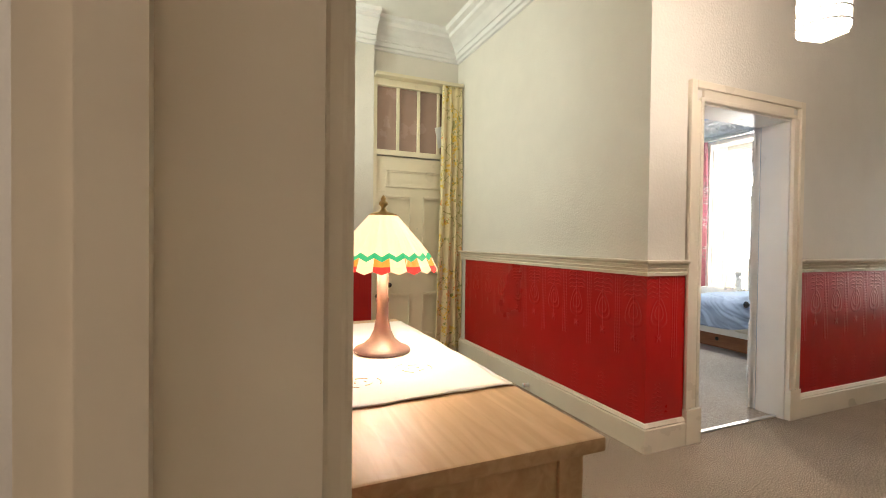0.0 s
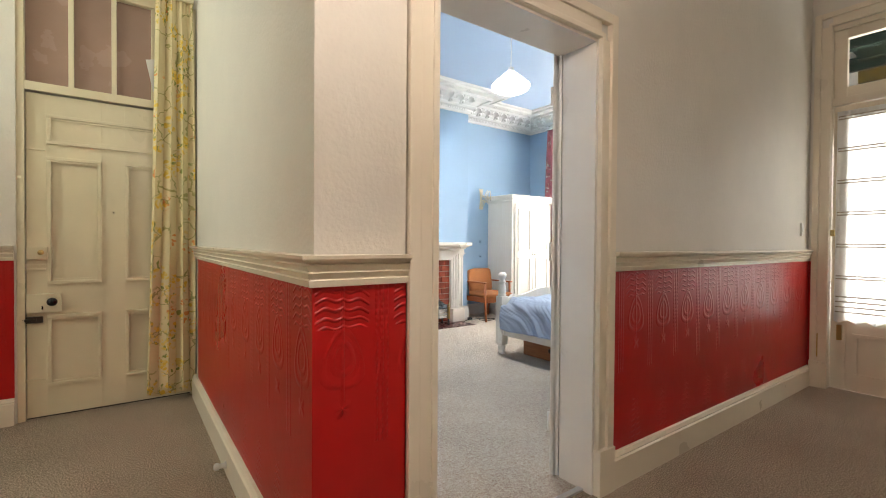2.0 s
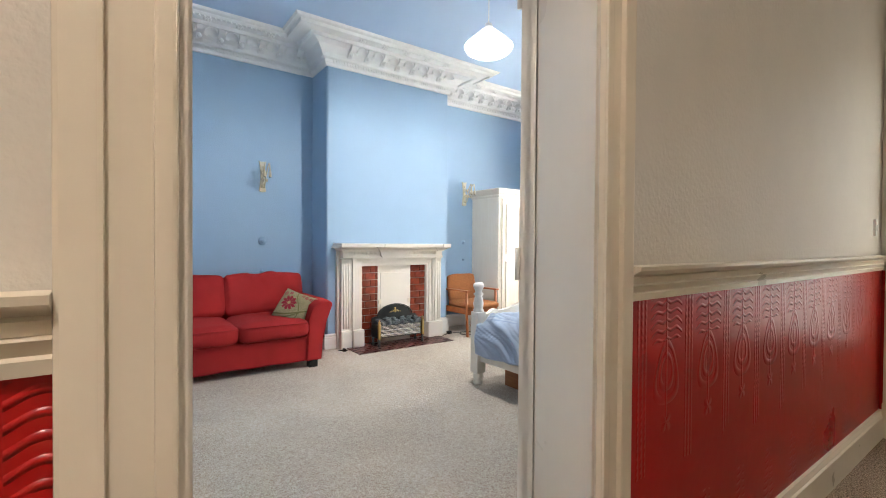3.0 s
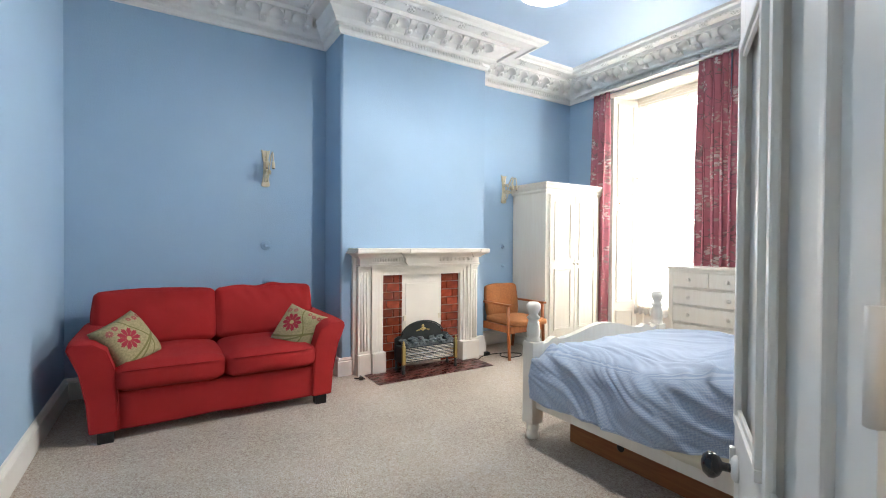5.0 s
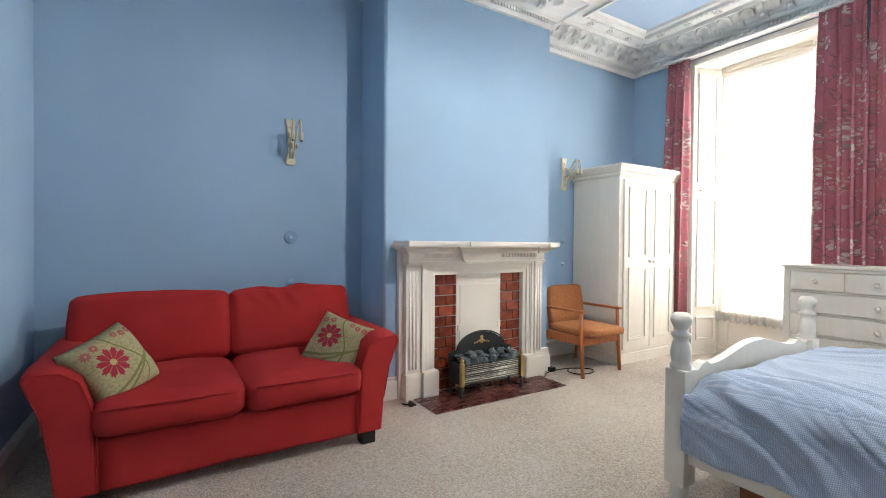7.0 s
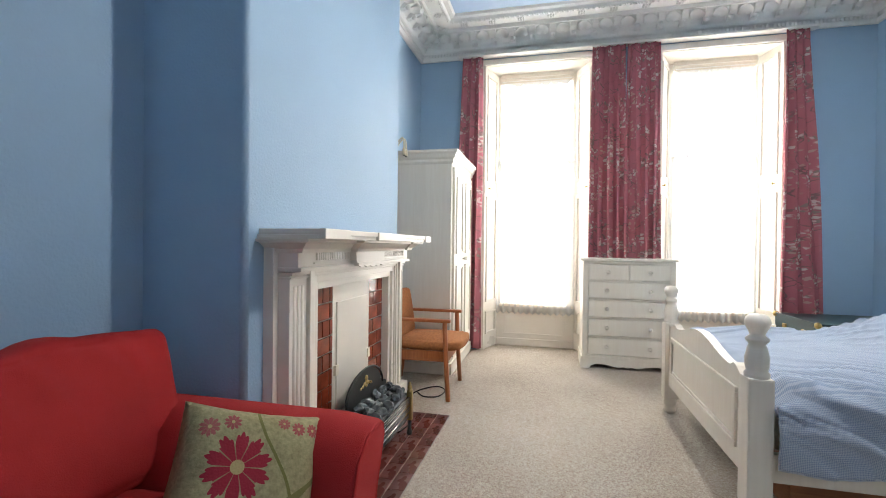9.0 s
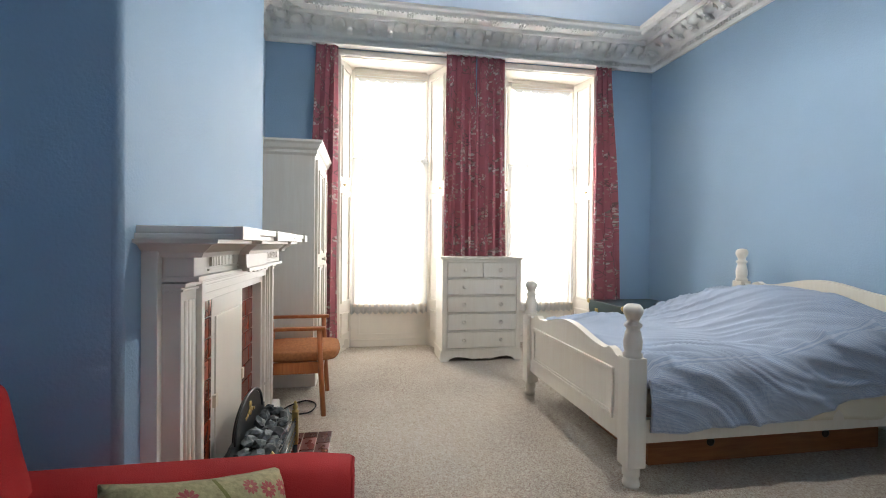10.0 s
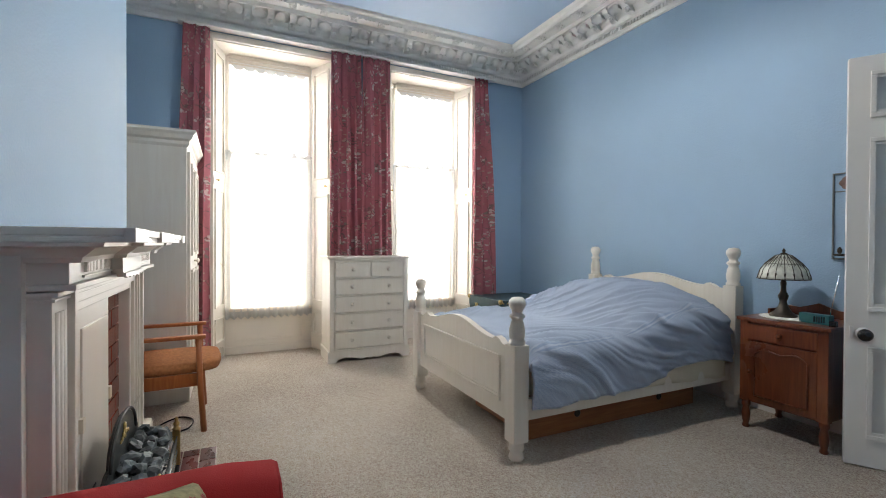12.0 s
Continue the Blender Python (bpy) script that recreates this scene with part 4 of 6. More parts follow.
part("latch", boxes((6.262, 6.292, 1.655, 1.70, 1.22, 1.27), (6.255, 6.29, 1.60, 1.63, 0.40, 0.52), bevel=0.003), BRASS, gd, "small brass latch and lock plate")
part("door_chain", boxes((6.212, 6.219, 1.735, 1.742, 0.25, 0.44)), BRASS, gd, "hanging brass chain")
OPENWORK = material("drawn_thread_openwork", (0.42, 0.38, 0.32), 0.9, vary=0.35, scale=70)
lc = curtain("lace_curtain", "white net curtain with drawn-thread bands on the glazed door", (6.272, 0.885), (6.272, 1.745), 1.0, 2.2, 0.55, 8, 0.012, LACE, seed=9)
for k, z in enumerate((2.13, 1.88, 1.63, 1.38, 1.13, 0.88, 0.74, 0.70, 0.66, 0.62)):
    for dz in ((0, 0.022) if k < 6 else (0,)):
        part("openwork_band", boxes((-0.018, -0.015, 0.01, 0.85, z + dz, z + dz + 0.009)), OPENWORK, lc)
# porch beyond: dark green panelled ceiling with gilt panels
PORCH = material("dark_green_gloss", (0.012, 0.03, 0.022), 0.25)
GILT = material("gilt_ornament_panel", (0.50, 0.33, 0.05), 0.35, 0.2, vary=0.5, scale=14, second=(0.12, 0.08, 0.02))
po = thing("porch_canopy", "dark green porch ceiling with gilt ornamental panels", "ceiling panel")
part("ceiling_board", boxes((6.41, 7.59, 0.2, 1.9, 3.0, 3.05)), PORCH, po)
for x in (6.55, 6.9, 7.25):
    part("beam", boxes((x, x + 0.09, 0.25, 1.85, 2.88, 2.999), bevel=0.01), PORCH, po)
for x, y in ((6.66, 0.5), (6.66, 1.0), (7.0, 0.5), (7.0, 1.0), (7.0, 1.45)):
    part("gilt_panel", boxes((x, x + 0.22, y, y + 0.40, 2.985, 2.999), bevel=0.004), GILT, po)
part("gilt_frieze", boxes((7.56, 7.598, 0.3, 1.1, 2.74, 2.86), (7.56, 7.598, 1.2, 1.9, 2.74, 2.86), bevel=0.006), GILT, po)
part("frieze_frame", boxes((7.54, 7.60, 0.2, 1.97, 2.40, 2.73), (7.54, 7.60, 0.2, 1.97, 2.87, 2.999), bevel=0.006), PORCH, po)
ls = thing("light_switch", "small white light switch on the hall wall", "switch", pose(6.06, 1.908, 1.27))
part("plate", boxes((-0.02, 0.02, -0.012, 0.0, -0.05, 0.05), bevel=0.003), PLASTIC, ls)
part("rocker", boxes((-0.008, 0.008, -0.018, -0.0125, -0.018, 0.018), bevel=0.002), PLASTIC, ls)
# side passage: boxed cupboard, added unseen fanlight above, white box high on its corner
fl = tagged(new("window_3"), "assumed fanlight high in the end wall of the passage", "window", kind="structure")
part("window_frame", boxes((-1.13, -1.09, 3.30, 3.35, 2.26, 2.84), (-1.13, -1.09, 4.15, 4.20, 2.26, 2.84), (-1.13, -1.09, 3.35, 4.15, 2.26, 2.31), (-1.13, -1.09, 3.35, 4.15, 2.79, 2.84), bevel=0.004), CREAM, fl)
g = part("pane", boxes((-1.115, -1.109, 3.34, 4.16, 2.30, 2.80)), GLASS, fl)
g.visible_shadow = False
cu = thing("boxed_cupboard", "pale painted boxed-in cupboard with a moulded top edge", "cupboard")
part("carcass", boxes((-1.09, 0.112, 4.05, 4.449, 0.0, 2.13), bevel=0.012), HALL, cu)
part("top_board", boxes((-1.09, 0.118, 4.035, 4.449, 2.13, 2.17), bevel=0.012), CREAM, cu)
part("top_bead", tube(bmesh.new(), [(-1.09, 4.042, 2.118), (0.105, 4.042, 2.118)], 0.011, 8), CREAM, cu)
sp = thing("wall_socket", "white double switch plate on the boxed cupboard", "switch", pose(0.02, 4.05, 1.22))
part("plate", boxes((-0.06, 0.04, -0.012, 0.0, -0.045, 0.045), bevel=0.004), PLASTIC, sp)
for x in (-0.035, 0.012):
    part("rocker", boxes((x - 0.010, x + 0.010, -0.018, -0.0125, -0.020, 0.020), bevel=0.002), PLASTIC, sp)
# plain white box of unknown use above the cupboard
mb = thing("passage_wall_box", "white wall box high above the boxed cupboard", "box", pose(0.02, 4.20, 2.74))
part("case", boxes((-0.16, 0.13, 0.0, 0.25, 0.0, 0.20), bevel=0.01), PLASTIC, mb)
part("lid", boxes((-0.15, 0.12, -0.012, 0.0, 0.01, 0.19), bevel=0.004), PLASTIC, mb)
# paper slip stuck in the fanlight
ps = thing("paper_slip", "cream paper slip stuck on the fanlight pane", "paper")
part("paper", prism(bmesh.new(), [(1.80, 2.42), (1.875, 2.44), (1.875, 2.22), (1.845, 2.20)], 4.468, 4.4705, Matrix(((1, 0, 0, 0), (0, 0, 1, 0), (0, 1, 0, 0), (0, 0, 0, 1)))), CLOTH_W, ps)

# ---------------- hall: pendant, sideboard, lamp ----------------
BANDING = material("grey_metal_band", (0.16, 0.15, 0.14), 0.4, 0.4)
hp = thing("hall_pendant", "glowing white drum pendant lamp with thin metal bands", "ceiling lamp", pose(2.15, 1.09, -0.03))
part("cord", tube(bmesh.new(), [(0, 0, 2.38), (0, 0, HC)], 0.004), PLASTIC, hp)
bm = bmesh.new()
lathe(bm, [(0.055, HC - 0.035), (0.05, HC - 0.01), (0.045, HC)])
part("ceiling_rose", bm, PLASTIC, hp)
for k in range(6):
    a0, a1 = k * math.pi / 3, (k + 0.9) * math.pi / 3
    rim = [(0.088 * math.cos(a0 + (a1 - a0) * i / 6), 0.088 * math.sin(a0 + (a1 - a0) * i / 6)) for i in range(7)]
    rim += [(0.95 * x, 0.95 * y) for x, y in reversed(rim)]
    part("shade_plate", prism(bmesh.new(), rim, 2.10, 2.36), L_PAPER, hp, "glowing white curved plate")
part("diffuser", prism(bmesh.new(), [(-0.065, -0.045), (0.05, -0.065), (0.068, 0.04), (-0.045, 0.06)], 2.082, 2.09), L_PAPER, hp)
for z in (2.115, 2.165, 2.22, 2.275, 2.33):
    bm = bmesh.new()
    lathe(bm, [(0.090, z), (0.093, z + 0.002), (0.093, z + 0.006), (0.090, z + 0.008)], cap=False)
    part("band", bm, BANDING, hp, "thin grey metal band")

sb = thing("sideboard", "pale oak sideboard with drawers against the hall wall", "sideboard", pose(0.10, 0.705, 0))
part("top", boxes((0.005, 0.592, 0, 1.485, 0.775, 0.805), bevel=0.006), OAK, sb)
part("carcass", boxes((0.04, 0.53, 0.05, 1.435, 0.16, 0.775)), OAK, sb)
for x, y in ((0.50, 0.03), (0.02, 0.03), (0.50, 1.395), (0.02, 1.395)):
    part("leg", boxes((x, x + 0.06, y, y + 0.06, 0, 0.774), bevel=0.004), OAK, sb)
for k in range(3):
    y = 0.10 + k * 0.433
    d = part("drawer", boxes((0.531, 0.55, y, y + 0.425, 0.60, 0.755), bevel=0.004), OAK, sb)
    bm = bmesh.new()
    lathe(bm, [(0.008, 0), (0.008, 0.015), (0.017, 0.022), (0.012, 0.032)], seg=14)
    bm.transform(pose(0.55, y + 0.21, 0.68, 0, 90, 0))
    part("knob", bm, OAK, d)
    part("door", boxes((0.531, 0.55, y, y + 0.425, 0.18, 0.59), bevel=0.004), OAK, sb)
part("end_rail", boxes((0.08, 0.50, 0.038, 0.052, 0.62, 0.774), bevel=0.003), OAK, sb)
part("end_rail", boxes((0.08, 0.50, 0.038, 0.052, 0.16, 0.22), bevel=0.003), OAK, sb)
bm = bmesh.new()
cl = thing("table_runner", "white embroidered linen cloth spread on the sideboard", "cloth")


def runner(u, v):
    x = 0.125 + 0.56 * u + 0.008 * noise.noise((v * 6, 1, u))
    y = 1.03 + 1.05 * v + 0.012 * noise.noise((u * 5, 3, v)) + (0.03 * u if v < 0.02 else 0) * 1.0
    return (x, y, 0.809 + 0.003 * abs(noise.noise((x * 9, y * 9, 0)))), (u, v)


sheet("cloth", 30, 50, runner, CLOTH_W, cl, 0.003)
THREAD = material("faded_embroidery", (0.62, 0.52, 0.42), 0.9)
part("hem", tube(bmesh.new(), [runner(1.0, k / 30)[0] for k in range(31)], 0.003, 6), CLOTH_W, cl)
part("hem", tube(bmesh.new(), [runner(k / 30, 0.0)[0] for k in range(31)], 0.003, 6), CLOTH_W, cl)
for cx, cy in ((0.30, 1.20), (0.48, 1.28), (0.34, 1.85)):
    bm = bmesh.new()
    for k in range(7):
        a = k * 2.4
        r = 0.012 + 0.008 * k
        tube(bm, [(cx + r * math.cos(a + s * 0.25), cy + r * math.sin(a + s * 0.25), 0.814) for s in range(5)], 0.0012, 5)
    part("embroidered_sprig", bm, THREAD, cl, "faded brown embroidery")
tl = thing("table_lamp", "lit table lamp with a leaded glass shade on the sideboard", "table lamp", pose(0.442, 1.522, 0.8135))
bm = bmesh.new()
lathe(bm, [(0.098, 0), (0.10, 0.006), (0.095, 0.014), (0.07, 0.024), (0.045, 0.045), (0.030, 0.075), (0.022, 0.12), (0.021, 0.17), (0.024, 0.18), (0.02, 0.19), (0.020, 0.33)], seg=32)
part("base", bm, COPPER, tl, "brown metal trumpet base")
SEG = 22


def shade_piece(k, n, rows, mat, name, lab=""):
    """One leaded-glass piece, k-th of n round the lamp: rows of (radius, z at the sides, z in the middle)."""
    bm = bmesh.new()
    grid = []
    for r, zs, zm in rows:
        line = []
        for i in range(5):
            a = 2 * math.pi * (k + 0.012 + 0.976 * i / 4) / n
            f = abs(i - 2) / 2
            line.append(bm.verts.new((r * math.cos(a), r * math.sin(a), zm + (zs - zm) * f)))
        grid.append(line)
    for lo, hi in zip(grid, grid[1:]):
        for i in range(4):
            bm.faces.new((lo[i], lo[i + 1], hi[i + 1], hi[i]))
    ob = part(name, bm, mat, tl, lab)
    md = ob.modifiers.new("thickness", "SOLIDIFY")
    md.thickness = 0.003


for k in range(SEG):
    shade_piece(k, SEG, [(0.159, 0.349, 0.336), (0.105, 0.412, 0.410), (0.050, 0.475, 0.475)], L_CREAM, "shade_panel", "glowing cream glass panel")
    shade_piece(k, SEG, [(0.171, 0.332, 0.319), (0.1595, 0.3485, 0.3355)], L_GREEN, "shade_band", "green zigzag glass piece")
    shade_piece(k, SEG, [(0.184, 0.306, 0.304), (0.1715, 0.3315, 0.3185)], L_ORANGE if k % 2 else L_CREAM, "shade_skirt", "orange glass piece" if k % 2 else "cream glass piece")
    shade_piece(k, SEG, [(0.192, 0.291, 0.281), (0.1845, 0.3055, 0.3035)], L_RED if k % 2 else L_CREAM, "shade_drop", "red glass drop" if k % 2 else "cream glass drop")
bm = bmesh.new()
lathe(bm, [(0.052, 0.474), (0.048, 0.480), (0.016, 0.488), (0.008, 0.497), (0.008, 0.505), (0.016, 0.512), (0.016, 0.52), (0.008, 0.526), (0.010, 0.534), (0.003, 0.545)], seg=16)
part("finial_cap", bm, BRASS, tl, "aged brass cap and finial")
part("flex", tube(bmesh.new(), [(-0.09, 0.02, 0.006), (-0.15, 0.08, 0.008), (-0.22, 0.10, 0.008), (-0.28, 0.16, 0.008), (-0.32, 0.18, 0.006)], 0.003, 6), PLASTIC, tl)

# ---------------- bedroom: windows, curtains ----------------
def sash_window(name, o0, o1, y0, y1):
    """o0..o1: the opening at the wall; y0..y1: the sash; panelled shutters splay between them."""
    w = tagged(new(name), "tall white-painted sash window in a panelled recess", "window", kind="structure")
    X = 7.86
    part("window_frame", boxes((X, X + 0.09, y0, y0 + 0.035, 0.45, 2.99), (X, X + 0.09, y1 - 0.035, y1, 0.45, 2.99), (X, X + 0.09, y0 + 0.035, y1 - 0.035, 2.95, 2.99), bevel=0.004), IVORY, w)
    for pn, xa, z0, z1 in (("upper_sash", X + 0.05, 1.98, 2.95), ("lower_sash", X + 0.015, 0.49, 2.02)):
        s = part(pn, boxes((xa, xa + 0.03, y0 + 0.035, y0 + 0.085, z0, z1), (xa, xa + 0.03, y1 - 0.085, y1 - 0.035, z0, z1), (xa, xa + 0.03, y0 + 0.085, y1 - 0.085, z0, z0 + 0.05), (xa, xa + 0.03, y0 + 0.085, y1 - 0.085, z1 - 0.05, z1), bevel=0.003), IVORY, w)
        g = part("pane", boxes((xa + 0.013, xa + 0.017, y0 + 0.08, y1 - 0.08, z0 + 0.045, z1 - 0.045)), GLASS, s)
        g.visible_shadow = False
    part("window_sill", boxes((X - 0.035, X + 0.09, y0, y1, 0.43, 0.462), bevel=0.006), IVORY, w)
    bm = boxes((X + 0.0, X + 0.10, y0 - 0.12, y1 + 0.12, 0.004, 0.43))
    for r in ((y0 + 0.08, y1 - 0.08, 0.12, 0.14), (y0 + 0.08, y1 - 0.08, 0.36, 0.38), (y0 + 0.08, y0 + 0.10, 0.14, 0.36), (y1 - 0.10, y1 - 0.08, 0.14, 0.36)):
        box(bm, X - 0.012, X + 0.002, r[0], r[1], r[2], r[3], bevel=0.003)
    box(bm, X - 0.02, X + 0.002, y0, y1, 0.004, 0.08, bevel=0.004)
    part("window_back", bm, IVORY, w)
    for side, yo, ys in ((1, o0, y0), (-1, o1, y1)):
        L = math.hypot(X - 7.545, ys - yo)
        ang = math.degrees(math.atan2(ys - yo, X - 7.545))
        m = pose(7.545, yo, 0, 0, 0, ang)
        ya, yb = (-0.03, 0.0) if side > 0 else (0.0, 0.03)
        bm = boxes((0, L, ya, yb, 0.004, 2.99))
        for z0, z1 in ((0.16, 0.40), (0.50, 1.62), (1.78, 2.90)):
            for r in ((0.04, L - 0.05, z0, z0 + 0.022), (0.04, L - 0.05, z1 - 0.022, z1), (0.04, 0.062, z0 + 0.022, z1 - 0.022), (L - 0.072, L - 0.05, z0 + 0.022, z1 - 0.022)):
                p, q = (-0.002, 0.014) if side > 0 else (-0.014, 0.002)
                box(bm, r[0], r[1], p, q, r[2], r[3], bevel=0.004)
        box(bm, 0.0, L, *((0.0, 0.010) if side > 0 else (-0.010, 0.0)), 1.66, 1.74, bevel=0.003)
        bm.transform(m)
        s = part("shutter", bm, IVORY, w, "folded panelled shutter")
        kb = bmesh.new()
        lathe(kb, [(0.005, 0), (0.005, 0.014), (0.012, 0.02), (0.008, 0.03)], seg=10)
        kb.transform(m @ pose(0.06, 0.010 * side, 1.70, -90 * side, 0, 0))
        part("shutter_knob", kb, BRASS, s)
    bm = bmesh.new()
    prism(bm, [(7.545, o0), (X, y0), (X, y1), (7.545, o1)], 2.965, 2.989)
    part("recess_head", bm, IVORY, w)
    for ya, yb in ((o0 - 0.07, o0 + 0.004), (o1 - 0.004, o1 + 0.07)):
        part("architrave", boxes((7.522, 7.545, ya, yb, 0.004, 2.97), bevel=0.004), IVORY, w)
    part("architrave_head", boxes((7.516, 7.545, o0 - 0.07, o1 + 0.07, 2.972, 3.03), bevel=0.005), IVORY, w)
    return w


for wname, (o0, o1), (a, b) in (("window_1", W1, (4.605, 5.43)), ("window_2", W2, (2.90, 3.70))):
    sash_window(wname, o0, o1, a, b)
    vs = curtain("voile_curtain", "white sheer voile covering the lower sash", (7.825, a + 0.0), (7.825, b - 0.0), 1.0, 2.03, 0.365, 13, 0.014, SHEER, "voiles", seed=int(a * 10))
    part("voile_rod", tube(bmesh.new(), [(0, 0, 2.01), (0, b - a, 2.01)], 0.005), WHITE, vs)
    vu = curtain("voile_blind", "white sheer voile over the upper sash with a scalloped lace edge", (7.84, a + 0.03), (7.84, b - 0.03), 1.0, 2.90, 1.97, 3, 0.004, SHEER, "voiles", seed=4 + int(a * 10))
    n = 7
    for k in range(n):
        y = 0.04 + (k + 0.5) * (b - a - 0.14) / n
        r = (b - a - 0.14) / n / 2 * 0.98
        bm = prism(bmesh.new(), [(r * math.cos(t * math.pi / 10), -r * 0.85 * math.sin(t * math.pi / 10)) for t in range(11)], -0.002, 0.002, Matrix(((0, 0, 1, -0.03), (1, 0, 0, y), (0, 1, 0, 2.86), (0, 0, 0, 1))))
        part("lace_scallop", bm, VOILE_EDGE, vu, "white lace scallop")
        part("scallop_edge", tube(bmesh.new(), [(-0.033, y + r * math.cos(t * math.pi / 10), 2.86 - r * 0.85 * math.sin(t * math.pi / 10)) for t in range(11)], 0.0035, 6), CLOTH_W, vu)
    part("lace_heading", boxes((-0.034, -0.028, 0.02, b - a - 0.08, 2.86, 2.90)), VOILE_EDGE, vu)
    for k in range(11):
        y = 0.02 + k * (b - a - 0.06) / 11
        part("heading_tab", boxes((-0.022, -0.018, y, y + 0.045, 1.995, 2.045 + 0.006 * (k % 3)), bevel=0.001), VOILE_TAB, vs)
    for z0, z1, x0 in ((2.925, 2.962, -0.045), (2.893, 2.918, -0.04), (2.868, 2.884, -0.036)):
        part("blind_lath", boxes((x0, x0 + 0.012, 0.0, b - a - 0.06, z0, z1), bevel=0.003), IVORY, vu, "cream wooden blind lath")
    part("blind_roller", tube(bmesh.new(), [(-0.005, 0.0, 2.925), (-0.005, b - a - 0.06, 2.925)], 0.016), WHITE, vu)

rail = thing("curtain_rail", "long white wooden curtain rail under the cornice", "curtain rail")
part("board", boxes((7.42, 7.515, 2.60, 5.80, 3.036, 3.056), bevel=0.004), WHITE, rail)
for nm, a, b, f, wd, zb, sd in (("l", 5.76, 5.555, 3, 1.1, 0.03, 1), ("m", 4.475, 4.175, 4, 1.06, 0.03, 5), ("n", 4.165, 3.865, 4, 1.06, 0.03, 8), ("r", 2.85, 2.675, 3, 1.1, 0.03, 12)):
    curtain("window_curtain", "dusky red floral cotton curtain hanging full length at the window", (7.46, a), (7.46, b), wd, 3.055, zb, f, 0.062, CURT_RED, "window curtains", seed=sd, flare={"l": (0.06, 0.0), "r": (0.0, 0.21)}.get(nm, (0.02, 0.02)), loose=0.55)

# ---------------- bedroom: door ----------------
bd = tagged(new("door_4"), "white-painted six-panel bedroom door standing open", "door", kind="structure")
bd.matrix_world = pose(3.372, 2.135, 0.012, 0, 0, 30.7)
LEN = 0.852
part("door_leaf", stile_leaf(LEN, 2.05, -0.042, 0.0, [(0.14, 0.60), (0.78, 1.64), (1.74, 1.97)], [(0.10, 0.385), (0.475, 0.765)], sink=0.014), WHITE, bd)
for x0, x1 in ((0.095, 0.39), (0.47, 0.77)):
    for z0, z1 in ((1.74, 1.97), (0.78, 1.64), (0.14, 0.60)):
        for side, y in ((1, 0.0), (-1, -0.042)):
            bm = bmesh.new()
            panelled(bm, x0, x1, z0, z1, y, side)
            part("panel_moulding", bm, WHITE, bd)
bm = bmesh.new()
lathe(bm, [(0.026, 0), (0.026, 0.004), (0.010, 0.008), (0.010, 0.03), (0.022, 0.036), (0.030, 0.048), (0.030, 0.058), (0.02, 0.070), (0.004, 0.074)], seg=20)
bm.transform(pose(0.785, 0.0, 0.665, -90, 0, 0))
part("knob", bm, BLACK, bd, "black door knob on a pale rose")
bm = bmesh.new()
lathe(bm, [(0.03, 0), (0.03, 0.006), (0.022, 0.012), (0.012, 0.014)], seg=20)
bm.transform(pose(0.785, 0.0, 0.665, -90, 0, 0))
part("knob_rose", bm, PLASTIC, bd, "white knob rose")
part("escutcheon", boxes((0.822, 0.838, 0.0, 0.012, 0.64, 0.70), bevel=0.004), PLASTIC, bd)
for z in (0.22, 1.05, 1.80):
    part("hinge", tube(bmesh.new(), [(-0.006, 0.004, z), (-0.006, 0.004, z + 0.09)], 0.007, 8), WHITE, bd)

# ---------------- bedroom: fireplace ----------------
fp = thing("fireplace_surround", "cream-painted moulded wooden fireplace surround", "fireplace")
STEPS = [(0.0, 0.032, 5.824), (0.032, 0.062, 5.811), (0.062, 0.074, 5.803), (0.074, 0.104, 5.797), (0.104, 0.128, 5.786)]   # from, to, face, outwards from the opening
for k, (a, b, y) in enumerate(STEPS):
    part("inner_architrave", boxes((4.640 - b, 4.640 - a, y, 5.896, 0.18, 0.897 + b), (5.503 + a, 5.503 + b, y, 5.896, 0.18, 0.897 + b), (4.640 - a, 5.503 + a, y, 5.896, 0.897 + a, 0.897 + b), bevel=0.0035), IVORY, fp)
for x0, x1, outer in ((4.388, 4.508, -1), (5.623, 5.705, 1)):
    ps = part("pilaster", boxes((x0, x1, 5.802, 5.896, 0.18, 0.975), bevel=0.004), IVORY, fp)
    xs = (x0 - 0.030, x0) if outer < 0 else (x1, x1 + 0.012)
    part("pilaster_back", boxes((*xs, 5.852, 5.896, 0.0, 1.08), bevel=0.003), IVORY, fp)
    n = 3 if outer < 0 else 2
    for k in range(n):
        a = x0 + 0.020 + k * 0.028
        bm = bmesh.new()
        tube(bm, [(a + 0.010, 5.802, 0.22), (a + 0.010, 5.802, 0.93)], 0.008, 8)
        part("reed", bm, IVORY, ps)
    part("capital", boxes((x0 - 0.006, x1 + 0.006, 5.788, 5.897, 0.972, 0.984), (x0 - 0.003, x1 + 0.003, 5.795, 5.897, 0.958, 0.966), bevel=0.003), IVORY, fp)
part("plinth", boxes((4.378, 4.508, 5.775, 5.897, 0, 0.195), bevel=0.018), IVORY, fp)
part("plinth", boxes((4.511, 4.648, 5.757, 5.897, 0, 0.200), bevel=0.022), IVORY, fp)
part("plinth", boxes((5.495, 5.710, 5.757, 5.897, 0, 0.200), bevel=0.022), IVORY, fp)
part("frieze", boxes((4.39, 5.695, 5.768, 5.897, 1.003, 1.09), (4.383, 5.70, 5.752, 5.897, 0.988, 1.003), bevel=0.003), IVORY, fp)
out = [(4.85, 0.992), (5.17, 0.992), (5.19, 1.02), (5.195, 1.09), (4.825, 1.09), (4.83, 1.02)]
